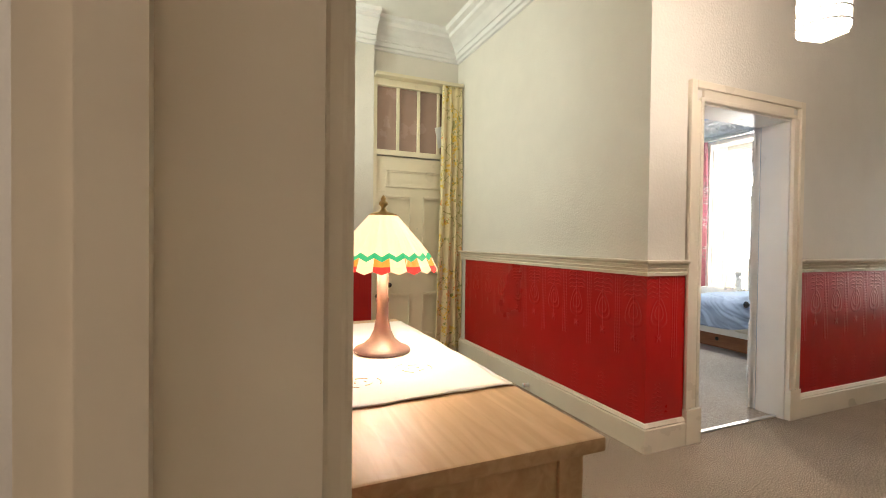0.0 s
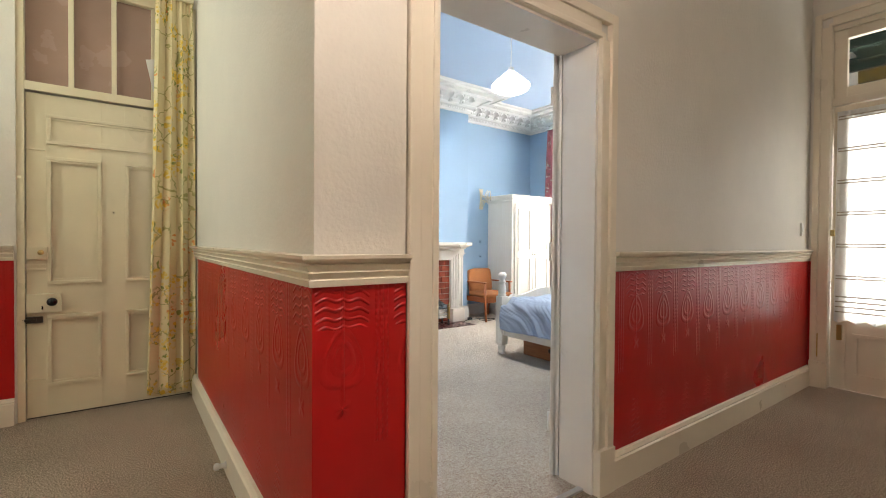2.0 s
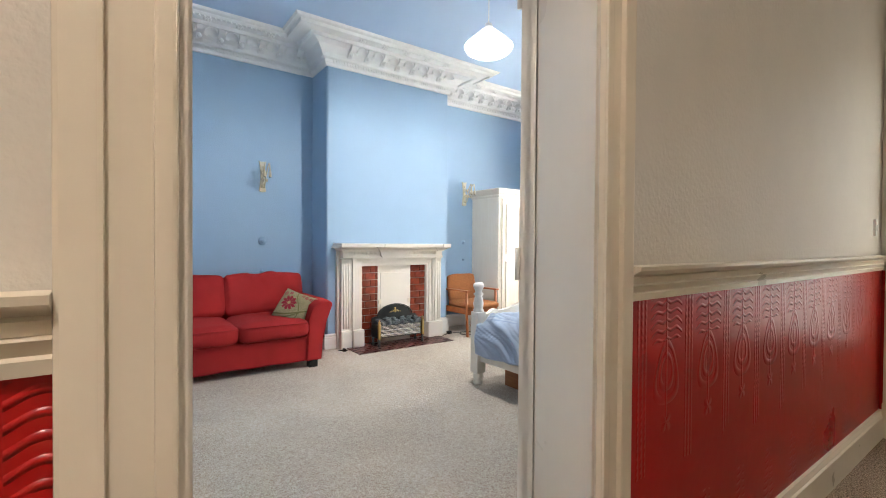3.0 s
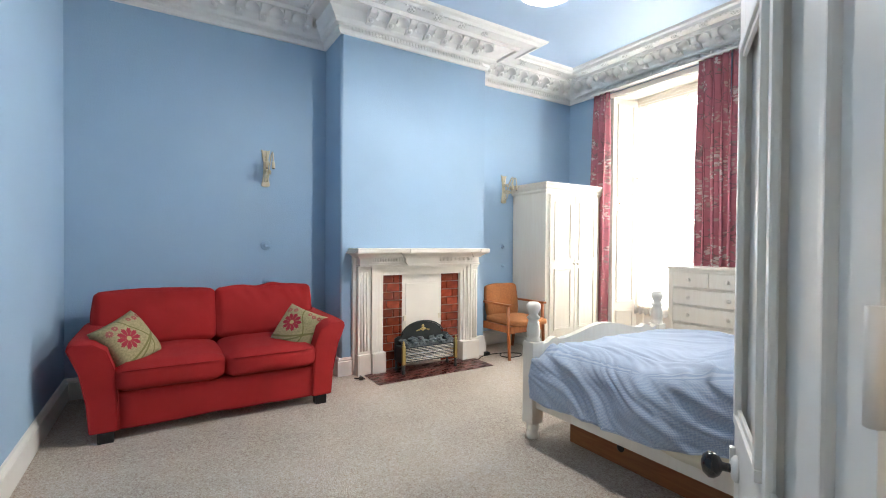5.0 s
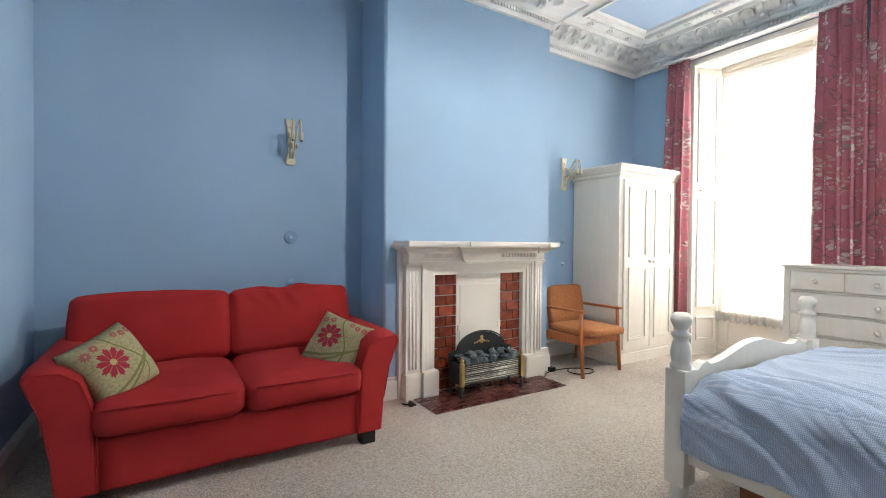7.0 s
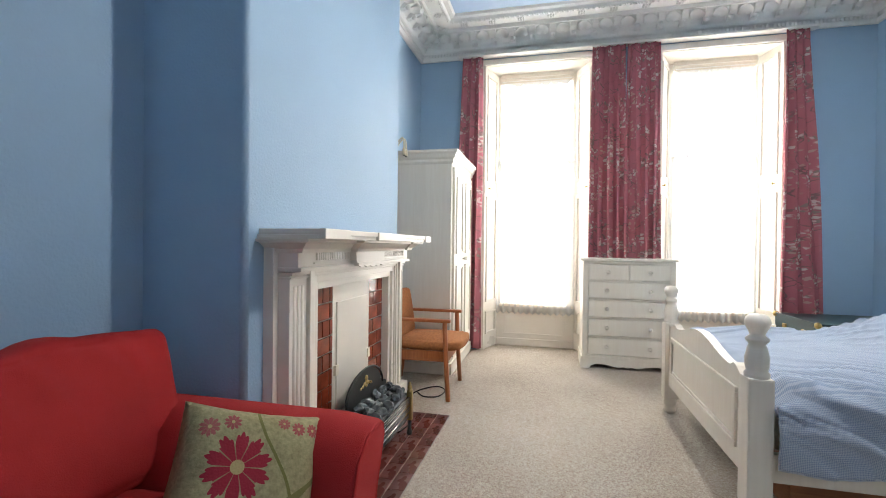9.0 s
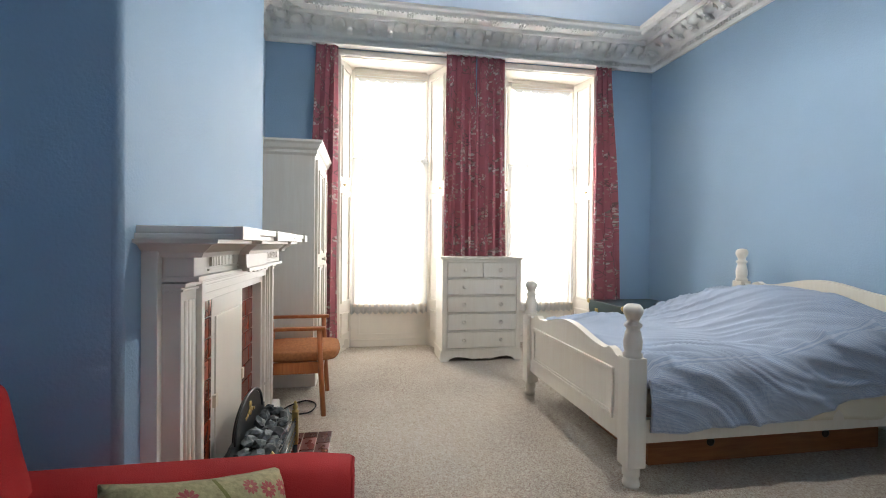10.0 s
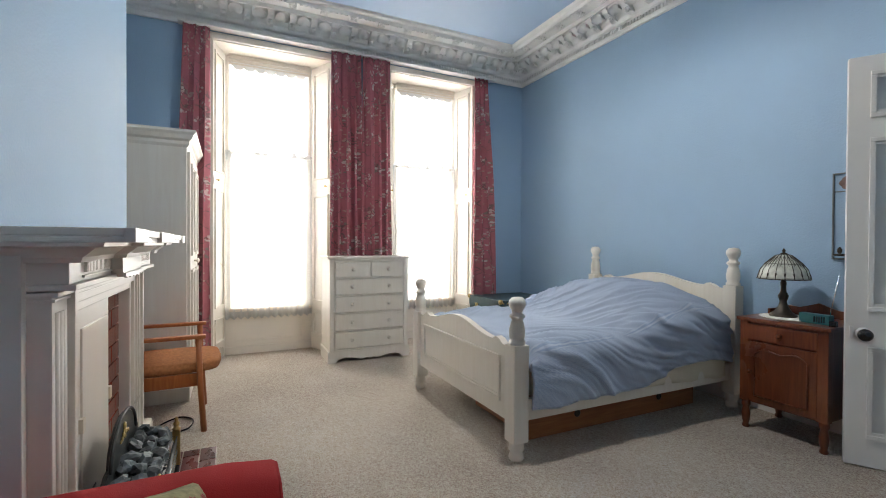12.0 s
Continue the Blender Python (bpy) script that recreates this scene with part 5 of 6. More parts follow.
part("frieze_block", prism(bmesh.new(), out, 5.732, 5.77, Matrix(((1, 0, 0, 0), (0, 0, 1, 0), (0, 1, 0, 0), (0, 0, 0, 1)))), IVORY, fp)
wave = [(4.84 + 0.34 * k / 40, 0.988 + 0.0035 * math.cos(k / 40 * 2 * math.pi * 5) + 0.002 * math.cos(k / 40 * 2 * math.pi)) for k in range(41)]
part("carved_swag", prism(bmesh.new(), wave + [(5.18, 1.006), (4.84, 1.006)], 5.724, 5.734, Matrix(((1, 0, 0, 0), (0, 0, 1, 0), (0, 1, 0, 0), (0, 0, 0, 1)))), IVORY, fp)
for x0, x1 in ((4.52, 4.81), (5.21, 5.61)):
    bm = bmesh.new()
    k = 0
    while x0 + k * 0.016 < x1:
        box(bm, x0 + k * 0.016, x0 + k * 0.016 + 0.009, 5.760, 5.769, 1.028, 1.060)
        k += 1
    part("dentil_band", bm, IVORY, fp)
    part("fillet", boxes((x0 - 0.02, x1 + 0.02, 5.761, 5.769, 1.014, 1.021), bevel=0.002), IVORY, fp)
brk = [(4.382, 5.897), (4.382, 5.752), (4.51, 5.752), (4.51, 5.768), (4.825, 5.768), (4.825, 5.732), (5.195, 5.732), (5.195, 5.768), (5.62, 5.768), (5.62, 5.752), (5.69, 5.752), (5.69, 5.897)]
part("bed_mould", sweep(bmesh.new(), brk[::-1], [(0, 1.06), (0, 1.112), (-0.075, 1.112), (-0.072, 1.102), (-0.050, 1.097), (-0.034, 1.085), (-0.018, 1.074), (-0.012, 1.06)][::-1]), IVORY, fp)
part("shelf", boxes((4.318, 5.715, 5.628, 5.897, 1.112, 1.128), (4.328, 5.703, 5.62, 5.897, 1.128, 1.150), bevel=0.005), IVORY, fp)
for x0, x1 in ((4.312, 4.52), (4.815, 5.205), (5.61, 5.72)):
    part("shelf_break", boxes((x0, x1, 5.613, 5.64, 1.1125, 1.1505), bevel=0.005), IVORY, fp)
fb = thing("hearth_insert", "cream metal blanking plate between glazed tile slips", "fireplace")
part("joint_bed", boxes((4.60, 5.53, 5.879, 5.90, 0, 0.91)), GROUT, fb)
part("blanking_plate", boxes((4.856, 5.296, 5.866, 5.884, 0.009, 0.895), (4.89, 5.262, 5.859, 5.872, 0.03, 0.81), bevel=0.003), IVORY, fb)
for x in (5.258, 4.868):
    part("plate_hinge", boxes((x, x + 0.03, 5.852, 5.868, 0.45, 0.50), bevel=0.002), CREAM, fb)
part("vent_slots", boxes(*[(4.91, 5.05, 5.856, 5.860, 0.10 + k * 0.022, 0.108 + k * 0.022) for k in range(5)]), IRON, fb)
ra = thing("skirting_return", "off-white skirting block beside the fireplace", "skirting")
part("block", boxes((5.708, 5.842, 5.855, 5.894, 0, 0.21), bevel=0.006), WHITE, ra)

# ---------------- bedroom: electric fire ----------------
ef = thing("electric_fire", "black electric fire with imitation coals and brass posts on the hearth", "heater", pose(5.03, 5.60, 0.013) @ Matrix.Diagonal((1.07, 1, 1, 1)))
part("body", boxes((-0.27, 0.27, 0.03, 0.19, 0.09, 0.235), bevel=0.006), IRON, ef)
out = [(-0.275, 0.10), (0.275, 0.10), (0.275, 0.30), (0.235, 0.315)] + [(0.20 * math.cos(t * math.pi / 14), 0.315 + 0.120 * math.sin(t * math.pi / 14)) for t in range(15)] + [(-0.235, 0.315), (-0.275, 0.30)]
part("back_plate", prism(bmesh.new(), out, 0, 0.014, Matrix(((1, 0, 0, 0), (0, 0, 1, 0.165), (0, 1, 0, 0), (0, 0, 0, 1)))), IRON, ef)
bm = bmesh.new()
arc = [(0.215 * math.cos(t * math.pi / 14), 0.163, 0.308 + 0.134 * math.sin(t * math.pi / 14)) for t in range(15)]
tube(bm, arc, 0.006, 6)
part("back_rim", bm, IRON, ef)
bm = bmesh.new()
for x, z, r in ((0, 0.392, 0.014), (0, 0.372, 0.013), (-0.02, 0.364, 0.011), (0.02, 0.364, 0.011), (-0.042, 0.356, 0.009), (0.042, 0.356, 0.009), (-0.062, 0.352, 0.007), (0.062, 0.352, 0.007), (0, 0.354, 0.011)):
    bmesh.ops.create_uvsphere(bm, u_segments=8, v_segments=5, radius=r, matrix=Matrix.Translation((x, 0.162, z)) @ Matrix.Diagonal((1.1, 0.5, 1, 1)))
part("ornament", bm, BRASS, ef, "brass leaf ornament")
random.seed(5)
for k in range(18):
    bm = bmesh.new()
    bmesh.ops.create_icosphere(bm, subdivisions=2, radius=1.0)
    sx, sy, sz = random.uniform(0.034, 0.046), random.uniform(0.024, 0.032), random.uniform(0.018, 0.025)
    for v in bm.verts:
        v.co *= 1 + 0.45 * noise.noise(v.co * 1.7 + Vector((k, 0, 0))) + 0.40 * noise.noise(v.co * 3.6 + Vector((0, k, 0)))
        v.co = Vector((v.co.x * sx, v.co.y * sy, v.co.z * sz))
    row = k % 3
    bm.transform(pose(-0.225 + (k // 3) * 0.09 + random.uniform(-0.012, 0.012) + row * 0.012, 0.055 + row * 0.042, 0.244 + row * 0.014, random.uniform(-25, 25), random.uniform(-20, 20), random.uniform(-40, 40)))
    part("coal", bm, COAL, ef)
for k in range(9):
    part("grille_bar", tube(bmesh.new(), [(-0.245, 0.012 + 0.004 * (k < 2), 0.105 + k * 0.014), (0.245, 0.012 + 0.004 * (k < 2), 0.105 + k * 0.014)], 0.0032, 6), CHROME if k in (2, 5) else IRON, ef)
part("reflector", boxes((-0.24, 0.24, 0.018, 0.03, 0.10, 0.225)), CHROME, ef, "bright metal reflector")
for x in (-0.262, 0.262):
    part("post", boxes((x - 0.012, x + 0.012, 0.0, 0.03, 0.085, 0.245), bevel=0.002), BRASS, ef, "square brass post")
    bm = bmesh.new()
    lathe(bm, [(0.017, 0.245), (0.017, 0.252), (0.008, 0.258), (0.013, 0.268), (0.013, 0.275), (0.006, 0.284), (0.009, 0.292), (0.002, 0.302)], x, 0.015, 12)
    part("finial", bm, BRASS, ef, "turned brass finial")
    for y in (0.015, 0.165):
        bm = bmesh.new()
        lathe(bm, [(0.014, 0.0), (0.017, 0.012), (0.014, 0.025), (0.010, 0.035), (0.012, 0.088)], x, y, 12)
        part("foot", bm, IRON, ef)
cb = thing("power_cable", "black mains flex lying in a loop on the carpet", "cable")
pts = [(5.3, 5.68, 0.02), (5.5, 5.66, 0.008), (5.66, 5.72, 0.008), (5.78, 5.80, 0.008), (5.95, 5.82, 0.008), (6.1, 5.78, 0.008), (6.2, 5.68, 0.01), (6.12, 5.60, 0.01), (5.98, 5.62, 0.01), (5.95, 5.72, 0.012), (6.05, 5.80, 0.012)]
fine = []
for i in range(len(pts) - 1):
    p0, p1, p2, p3 = (Vector(pts[max(0, min(len(pts) - 1, i + k))]) for k in (-1, 0, 1, 2))
    for s in range(6):
        t = s / 6
        fine.append(0.5 * ((2 * p1) + (p2 - p0) * t + (2 * p0 - 5 * p1 + 4 * p2 - p3) * t * t + (3 * p1 - p0 - 3 * p2 + p3) * t ** 3))
part("flex", tube(bmesh.new(), fine, 0.005, 6), BLACK, cb)
part("plug", boxes((5.83, 5.88, 5.80, 5.85, 0.004, 0.04), bevel=0.006), BLACK, cb)

gt = thing("gas_tap", "small dark metal gas tap on the floor beside the hearth", "tap")
part("pipe", tube(bmesh.new(), [(4.34, 5.76, 0.004), (4.34, 5.70, 0.018), (4.40, 5.66, 0.018)], 0.007, 8), DARKMET, gt)
part("valve", boxes((4.355, 4.385, 5.665, 5.695, 0.006, 0.035), bevel=0.005), DARKMET, gt)
part("lever", boxes((4.362, 4.378, 5.64, 5.70, 0.035, 0.041), bevel=0.002), DARKMET, gt)

# ---------------- bedroom: sofa ----------------
def soft_box(bm, x0, x1, y0, y1, z0, z1, puff=0.03, r=0.05, n=10, seed=0):
    """An upholstered block: rounded edges, bulging faces, uneven."""
    start = len(bm.verts)
    res = bmesh.ops.create_cube(bm, size=2.0)
    vs = res["verts"]
    es = list({e for v in vs for e in v.link_edges})
    bmesh.ops.subdivide_edges(bm, edges=es, cuts=n, use_grid_fill=True)
    bm.verts.ensure_lookup_table()
    hx, hy, hz = (x1 - x0) / 2, (y1 - y0) / 2, (z1 - z0) / 2
    c = Vector(((x0 + x1) / 2, (y0 + y1) / 2, (z0 + z1) / 2))
    for v in bm.verts[start:]:
        p = v.co.copy()
        q = Vector((p.x * hx, p.y * hy, p.z * hz))
        core = Vector((max(-hx + r, min(hx - r, q.x)), max(-hy + r, min(hy - r, q.y)), max(-hz + r, min(hz - r, q.z))))
        d = q - core
        if d.length > 1e-6:
            q = core + d.normalized() * r
        b = (1 - p.x ** 2) * (1 - p.y ** 2) if abs(p.z) > 0.99 else (1 - p.x ** 2) * (1 - p.z ** 2) if abs(p.y) > 0.99 else (1 - p.y ** 2) * (1 - p.z ** 2)
        q += d.normalized() * puff * max(0, b) if d.length > 1e-6 else Vector((0, 0, 0))
        if d.length <= 1e-6:
            q += Vector((0, 0, 0))
        q += Vector((0.3, 0.6, 1)) * 0.008 * noise.noise(q * 7 + Vector((seed * 3, 5, 0)))
        q += Vector((0, 0, 1)) * 0.006 * noise.noise(q * 4 + Vector((seed, 0, 0)))
        v.co = c + q
    for f in bm.faces:
        f.smooth = True
    return bm


so = thing("sofa", "red upholstered two-seat sofa with flared arms", "sofa", pose(3.266, 5.272, 0, 0, 0, 0.4))
HW = 0.70
part("base", soft_box(bmesh.new(), -HW + 0.10, HW - 0.10, 0.03, 0.86, 0.065, 0.30, 0.0, 0.02), SOFA_RED, so)
part("back_frame", soft_box(bmesh.new(), -HW, HW, 0.72, 0.90, 0.07, 0.76, 0.0, 0.05), SOFA_RED, so)
for s in (-1, 1):
    bm = bmesh.new()
    out = [(0.575, 0.065), (0.72, 0.065), (0.735, 0.25), (0.77, 0.43), (0.825, 0.578), (0.82, 0.602), (0.80, 0.614), (0.70, 0.608), (0.635, 0.565), (0.595, 0.44)]
    ring = []
    ny = 9
    for j in range(ny):
        y = 0.02 + 0.86 * j / (ny - 1)
        drop = 0.012 if j in (0, ny - 1) else 0
        ring.append([bm.verts.new((s * (x + (0.66 - x) * drop), y, z - drop * (z > 0.5))) for x, z in out])
    for a, b in zip(ring, ring[1:]):
        for i in range(len(out)):
            bm.faces.new((a[i], a[(i + 1) % len(out)], b[(i + 1) % len(out)], b[i])).smooth = True
    bm.faces.new(ring[0])
    bm.faces.new(list(reversed(ring[-1])))
    ob = part("arm", bm, SOFA_RED, so)
    md = ob.modifiers.new("round", "BEVEL")
    md.width, md.segments, md.limit_method, md.angle_limit = 0.012, 2, "ANGLE", radians(50)
    bm = tube(bmesh.new(), [(s * (x + (0.66 - x) * 0.06), 0.022, z - 0.017 * (z > 0.5)) for x, z in out[2:]] + [(s * 0.578, 0.021, 0.30), (s * 0.576, 0.021, 0.07)], 0.0035, 6)
    part("piping", bm, SOFA_RED, so)
for k, (x0, x1) in enumerate(((-0.60, -0.003), (0.003, 0.60))):
    part("seat_cushion", soft_box(bmesh.new(), x0, x1, -0.01, 0.68, 0.29, 0.45, 0.025, 0.055, seed=k), SOFA_RED, so)
    bm = soft_box(bmesh.new(), x0 - 0.165 * (k == 0), x1 + 0.145 * (k == 1), -0.10, 0.10, 0, 0.40, 0.022, 0.040, n=30, seed=3 + k)
    for v in bm.verts:
        top = max(0.0, (v.co.z - 0.22) / 0.18)
        fold = max(0.0, 1 - abs(noise.noise(Vector((v.co.x * 9 + v.co.z * 5, v.co.z * 2.5, 3 + k)))) * 3) ** 2
        v.co.y -= (0.006 + 0.010 * k) * top * fold
        v.co.z += (0.008 + 0.010 * k) * top * noise.noise(Vector((v.co.x * 8, 1.0, k)))
    bm.transform(pose(0, 0.70, 0.43, -14, 0, 0))
    part("back_cushion", bm, SOFA_RED, so)
    part("cushion_piping", tube(bmesh.new(), [(x0 + 0.04, -0.016, 0.425), ((x0 + x1) / 2, -0.03, 0.428), (x1 - 0.04, -0.016, 0.425)], 0.004, 6), PIPE_RED, so)
for x in (-0.64, 0.64):
    for y in (0.06, 0.80):
        part("foot", boxes((x - 0.04, x + 0.04, y - 0.04, y + 0.04, 0.0, 0.068), bevel=0.005), BLACK, so, "dark block foot")


def scatter_cushion(label, m, size=0.38):
    t = thing("scatter_cushion", label, "cushion", m, "scatter cushions")
    for sgn, nm in ((1, "front_cover"), (-1, "back_cover")):
        def fn(u, v, sgn=sgn):
            a, b = 2 * u - 1, 2 * v - 1
            pin = 1 - 0.06 * (1 - a * a) * abs(b) ** 3 - 0.06 * (1 - b * b) * abs(a) ** 3
            h = 0.085 * ((1 - a ** 4) * (1 - b ** 4)) ** 0.55 + 0.004 * noise.noise((a * 4, b * 4, sgn))
            return (a * size / 2 * pin, b * size / 2 * pin, sgn * h), (u, v)
        sheet(nm, 20, 20, fn, CUSHION, t, 0.002)
    return t


scatter_cushion("sage-green cushion printed with a red flower on the sofa", Matrix(so.matrix_world) @ pose(-0.545, 0.215, 0.553, 62, 0, 40) @ pose(0, 0, 0, 0, 0, 20), 0.33)
scatter_cushion("sage-green cushion with red flowers leaning on the sofa arm", Matrix(so.matrix_world) @ pose(0.54, 0.27, 0.52, 58, 0, -36) @ pose(0, 0, 0, 0, 0, -20), 0.345)

# ---------------- bedroom: armchair ----------------
ac = thing("armchair", "teak-framed armchair with orange tweed seat and back", "chair", pose(5.92, 5.53, 0, 0, 0, 2))
bm = soft_box(bmesh.new(), 0.03, 0.47, -0.075, 0.43, 0.345, 0.415, 0.02, 0.025)
part("seat", bm, ORANGE, ac, "orange tweed seat cushion")
bm = soft_box(bmesh.new(), 0.03, 0.47, -0.035, 0.035, 0, 0.345, 0.015, 0.025)
bm.transform(pose(0, 0.395, 0.40, -8, 0, 0))
part("backrest", bm, ORANGE, ac, "orange tweed back cushion")
part("seat_frame", boxes((0.02, 0.48, 0.01, 0.035, 0.27, 0.345), (0.02, 0.48, 0.43, 0.455, 0.27, 0.345), (0.02, 0.045, 0.035, 0.43, 0.27, 0.345), (0.455, 0.48, 0.035, 0.43, 0.27, 0.345), bevel=0.004), TEAK, ac)
for x in (0.0, 0.5):
    part("leg", tube(bmesh.new(), [(x, 0.0, 0.0), (x, 0.02, 0.30), (x, 0.03, 0.555)], 0.017, 10), TEAK, ac)
    part("leg", tube(bmesh.new(), [(x, 0.50, 0.0), (x, 0.46, 0.30), (x, 0.47, 0.50)], 0.017, 10), TEAK, ac)
    part("armrest", boxes((x - 0.024, x + 0.024, -0.01, 0.52, 0.553, 0.575), bevel=0.008), TEAK, ac)

# ---------------- bedroom: wardrobe ----------------
wd = thing("wardrobe", "white-painted pine wardrobe with two panelled doors", "wardrobe", pose(6.545, 5.645, 0))
part("body", boxes((0, 0.905, 0.02, 0.575, 0.10, 1.80), bevel=0.004), PAINTED, wd)
part("plinth", boxes((-0.015, 0.92, 0.0, 0.585, 0.0, 0.10), bevel=0.006), PAINTED, wd)
part("cornice", sweep(bmesh.new(), [(0, 0.585), (0, 0.015), (0.905, 0.015), (0.905, 0.585)][::-1], [(0.0, 1.78), (0, 1.895), (-0.055, 1.895), (-0.055, 1.878), (-0.04, 1.862), (-0.028, 1.835), (-0.012, 1.82), (-0.012, 1.80)]), PAINTED, wd)
part("top_board", boxes((0.0, 0.905, 0.015, 0.585, 1.86, 1.89)), PAINTED, wd)
for k, (x0, x1) in enumerate(((0.055, 0.449), (0.456, 0.85))):
    d = part("door", boxes((x0, x1, 0.0, 0.021, 0.14, 1.76), bevel=0.003), PAINTED, wd)
    for z0, z1 in ((0.22, 0.92), (1.02, 1.69)):
        bm = bmesh.new()
        panelled(bm, x0 + 0.06, x1 - 0.06, z0, z1, 0.0, -1)
        part("panel_moulding", bm, PAINTED, d)
    bm = bmesh.new()
    lathe(bm, [(0.008, 0), (0.008, 0.014), (0.018, 0.022), (0.018, 0.03), (0.006, 0.036)], seg=14)
    bm.transform(pose(0.425 if k == 0 else 0.48, 0.0, 0.975, 90, 0, 0))
    part("knob", bm, PAINTED, d)

# ---------------- bedroom: chest of drawers ----------------
ch = thing("chest_of_drawers", "white-painted chest of two short and four long drawers", "chest of drawers", pose(7.10, 3.775, 0))
part("carcass", boxes((0.016, 0.385, 0.015, 0.785, 0.10, 0.968)), PAINTED, ch)
for r in ((0.015, 0.058, 0.10, 0.968), (0.742, 0.785, 0.10, 0.968), (0.058, 0.742, 0.948, 0.968), (0.058, 0.742, 0.788, 0.797), (0.058, 0.742, 0.623, 0.632), (0.058, 0.742, 0.458, 0.467), (0.058, 0.742, 0.288, 0.297), (0.058, 0.742, 0.112, 0.127)):
    part("front_rail", boxes((0.002, 0.0165, *r), bevel=0.002), PAINTED, ch)
part("top", boxes((-0.01, 0.395, -0.008, 0.808, 0.97, 0.994), bevel=0.006), PAINTED, ch)
part("base_mould", boxes((0.0, 0.39, 0.002, 0.798, 0.085, 0.112), bevel=0.006), PAINTED, ch)
out = [(0.0, 0.0), (0.075, 0.0), (0.09, 0.03), (0.15, 0.05), (0.24, 0.042), (0.32, 0.02), (0.37, 0.035), (0.40, 0.02), (0.43, 0.035), (0.48, 0.02), (0.56, 0.042), (0.65, 0.05), (0.71, 0.03), (0.725, 0.0), (0.80, 0.0), (0.80, 0.086), (0.0, 0.086)]
part("apron", prism(bmesh.new(), out, 0.0, 0.02, Matrix(((0, 0, 1, 0), (1, 0, 0, 0), (0, 1, 0, 0), (0, 0, 0, 1)))), PAINTED, ch)
for y in (0.005, 0.778):
    part("side_foot", boxes((0.021, 0.385, y, y + 0.017, 0.0, 0.086)), PAINTED, ch)
rows = [(0.80, 0.945), (0.635, 0.785), (0.47, 0.62), (0.30, 0.455), (0.13, 0.285)]
for k, (z0, z1) in enumerate(rows):
    for y0, y1 in (((0.06, 0.395), (0.405, 0.74)) if k == 0 else ((0.06, 0.74),)):
        d = part("drawer", boxes((-0.004, 0.012, y0 + 0.004, y1 - 0.004, z0 + 0.004, z1 - 0.004), bevel=0.004), PAINTED, ch)
        for ky in (((y0 + y1) / 2,) if k == 0 else (0.22, 0.58)):
            bm = bmesh.new()
            lathe(bm, [(0.008, 0), (0.008, 0.012), (0.017, 0.02), (0.016, 0.028), (0.006, 0.034)], seg=14)
            bm.transform(pose(-0.006, ky, (z0 + z1) / 2, 0, -90, 0))
            part("knob", bm, PAINTED, d)

# ---------------- bedroom: bed ----------------
bed = thing("bed", "white-painted pine double bed with turned posts", "bed", pose(5.49, 3.165, 0))
BX, BY0, BY1 = 0.64, -0.895, 0.895     # head at BY0, foot at BY1


def bed_post(x, y, square_top, ball):
    bm = bmesh.new()
    box(bm, x - 0.045, x + 0.045, y - 0.045, y + 0.045, 0.10, square_top, bevel=0.008)
    lathe(bm, [(0.030, 0.0), (0.040, 0.015), (0.036, 0.035), (0.030, 0.045), (0.040, 0.06), (0.038, 0.09), (0.034, 0.105)], x, y, 20)
    h = ball - square_top
    lathe(bm, [(0.042, square_top - 0.01), (0.044, square_top + 0.06 * h), (0.036, square_top + 0.10 * h), (0.040, square_top + 0.16 * h), (0.042, square_top + 0.30 * h), (0.034, square_top + 0.46 * h), (0.028, square_top + 0.52 * h), (0.040, square_top + 0.58 * h), (0.040, square_top + 0.61 * h), (0.026, square_top + 0.66 * h), (0.030, square_top + 0.72 * h), (0.041, square_top + 0.80 * h), (0.045, square_top + 0.86 * h), (0.041, square_top + 0.93 * h), (0.028, square_top + 0.985 * h), (0.004, square_top + h)], x, y, 24)
    return bm


for x in (-BX, BX):
    part("foot_post", bed_post(x, BY1, 0.60, 0.845), PAINTED, bed)
    part("head_post", bed_post(x, BY0, 0.84, 1.10), PAINTED, bed)


def wavy_board(x0, x1, z0, side, mid, y0, y1):
    n = 36
    top = []
    for i in range(n + 1):
        u = i / n
        s = abs(2 * u - 1)
        z = mid - 0.0 if s < 0.5 else mid
        z = side + (mid - side) * (math.cos(min(1, s / 0.72) * math.pi) * 0.5 + 0.5)
        if s > 0.72:
            z = side + 0.018 * math.sin((s - 0.72) / 0.28 * math.pi * 2)
        top.append((x0 + (x1 - x0) * u, z))
    return prism(bmesh.new(), [(x1, z0), (x0, z0)] + top, y0, y1, Matrix(((1, 0, 0, 0), (0, 0, 1, 0), (0, 1, 0, 0), (0, 0, 0, 1))))


fbm = wavy_board(-BX + 0.04, BX - 0.04, 0.19, 0.595, 0.66, BY1 - 0.02, BY1 + 0.02)
fo = part("footboard", fbm, PAINTED, bed)
bm = bmesh.new()
panelled(bm, -BX + 0.12, BX - 0.12, 0.27, 0.52, BY1 + 0.02, 1)
part("panel_moulding", bm, PAINTED, fo)
part("headboard", wavy_board(-BX + 0.04, BX - 0.04, 0.25, 0.83, 0.895, BY0 - 0.02, BY0 + 0.02), PAINTED, bed)
for x in (-BX, BX):
    part("side_rail", boxes((x - 0.015, x + 0.015, BY0 + 0.04, BY1 - 0.04, 0.20, 0.31), bevel=0.004), PAINTED, bed)
part("mattress", soft_box(bmesh.new(), -BX + 0.03, BX - 0.03, BY0 + 0.04, BY1 - 0.04, 0.28, 0.46, 0.01, 0.06), SHEET, bed)
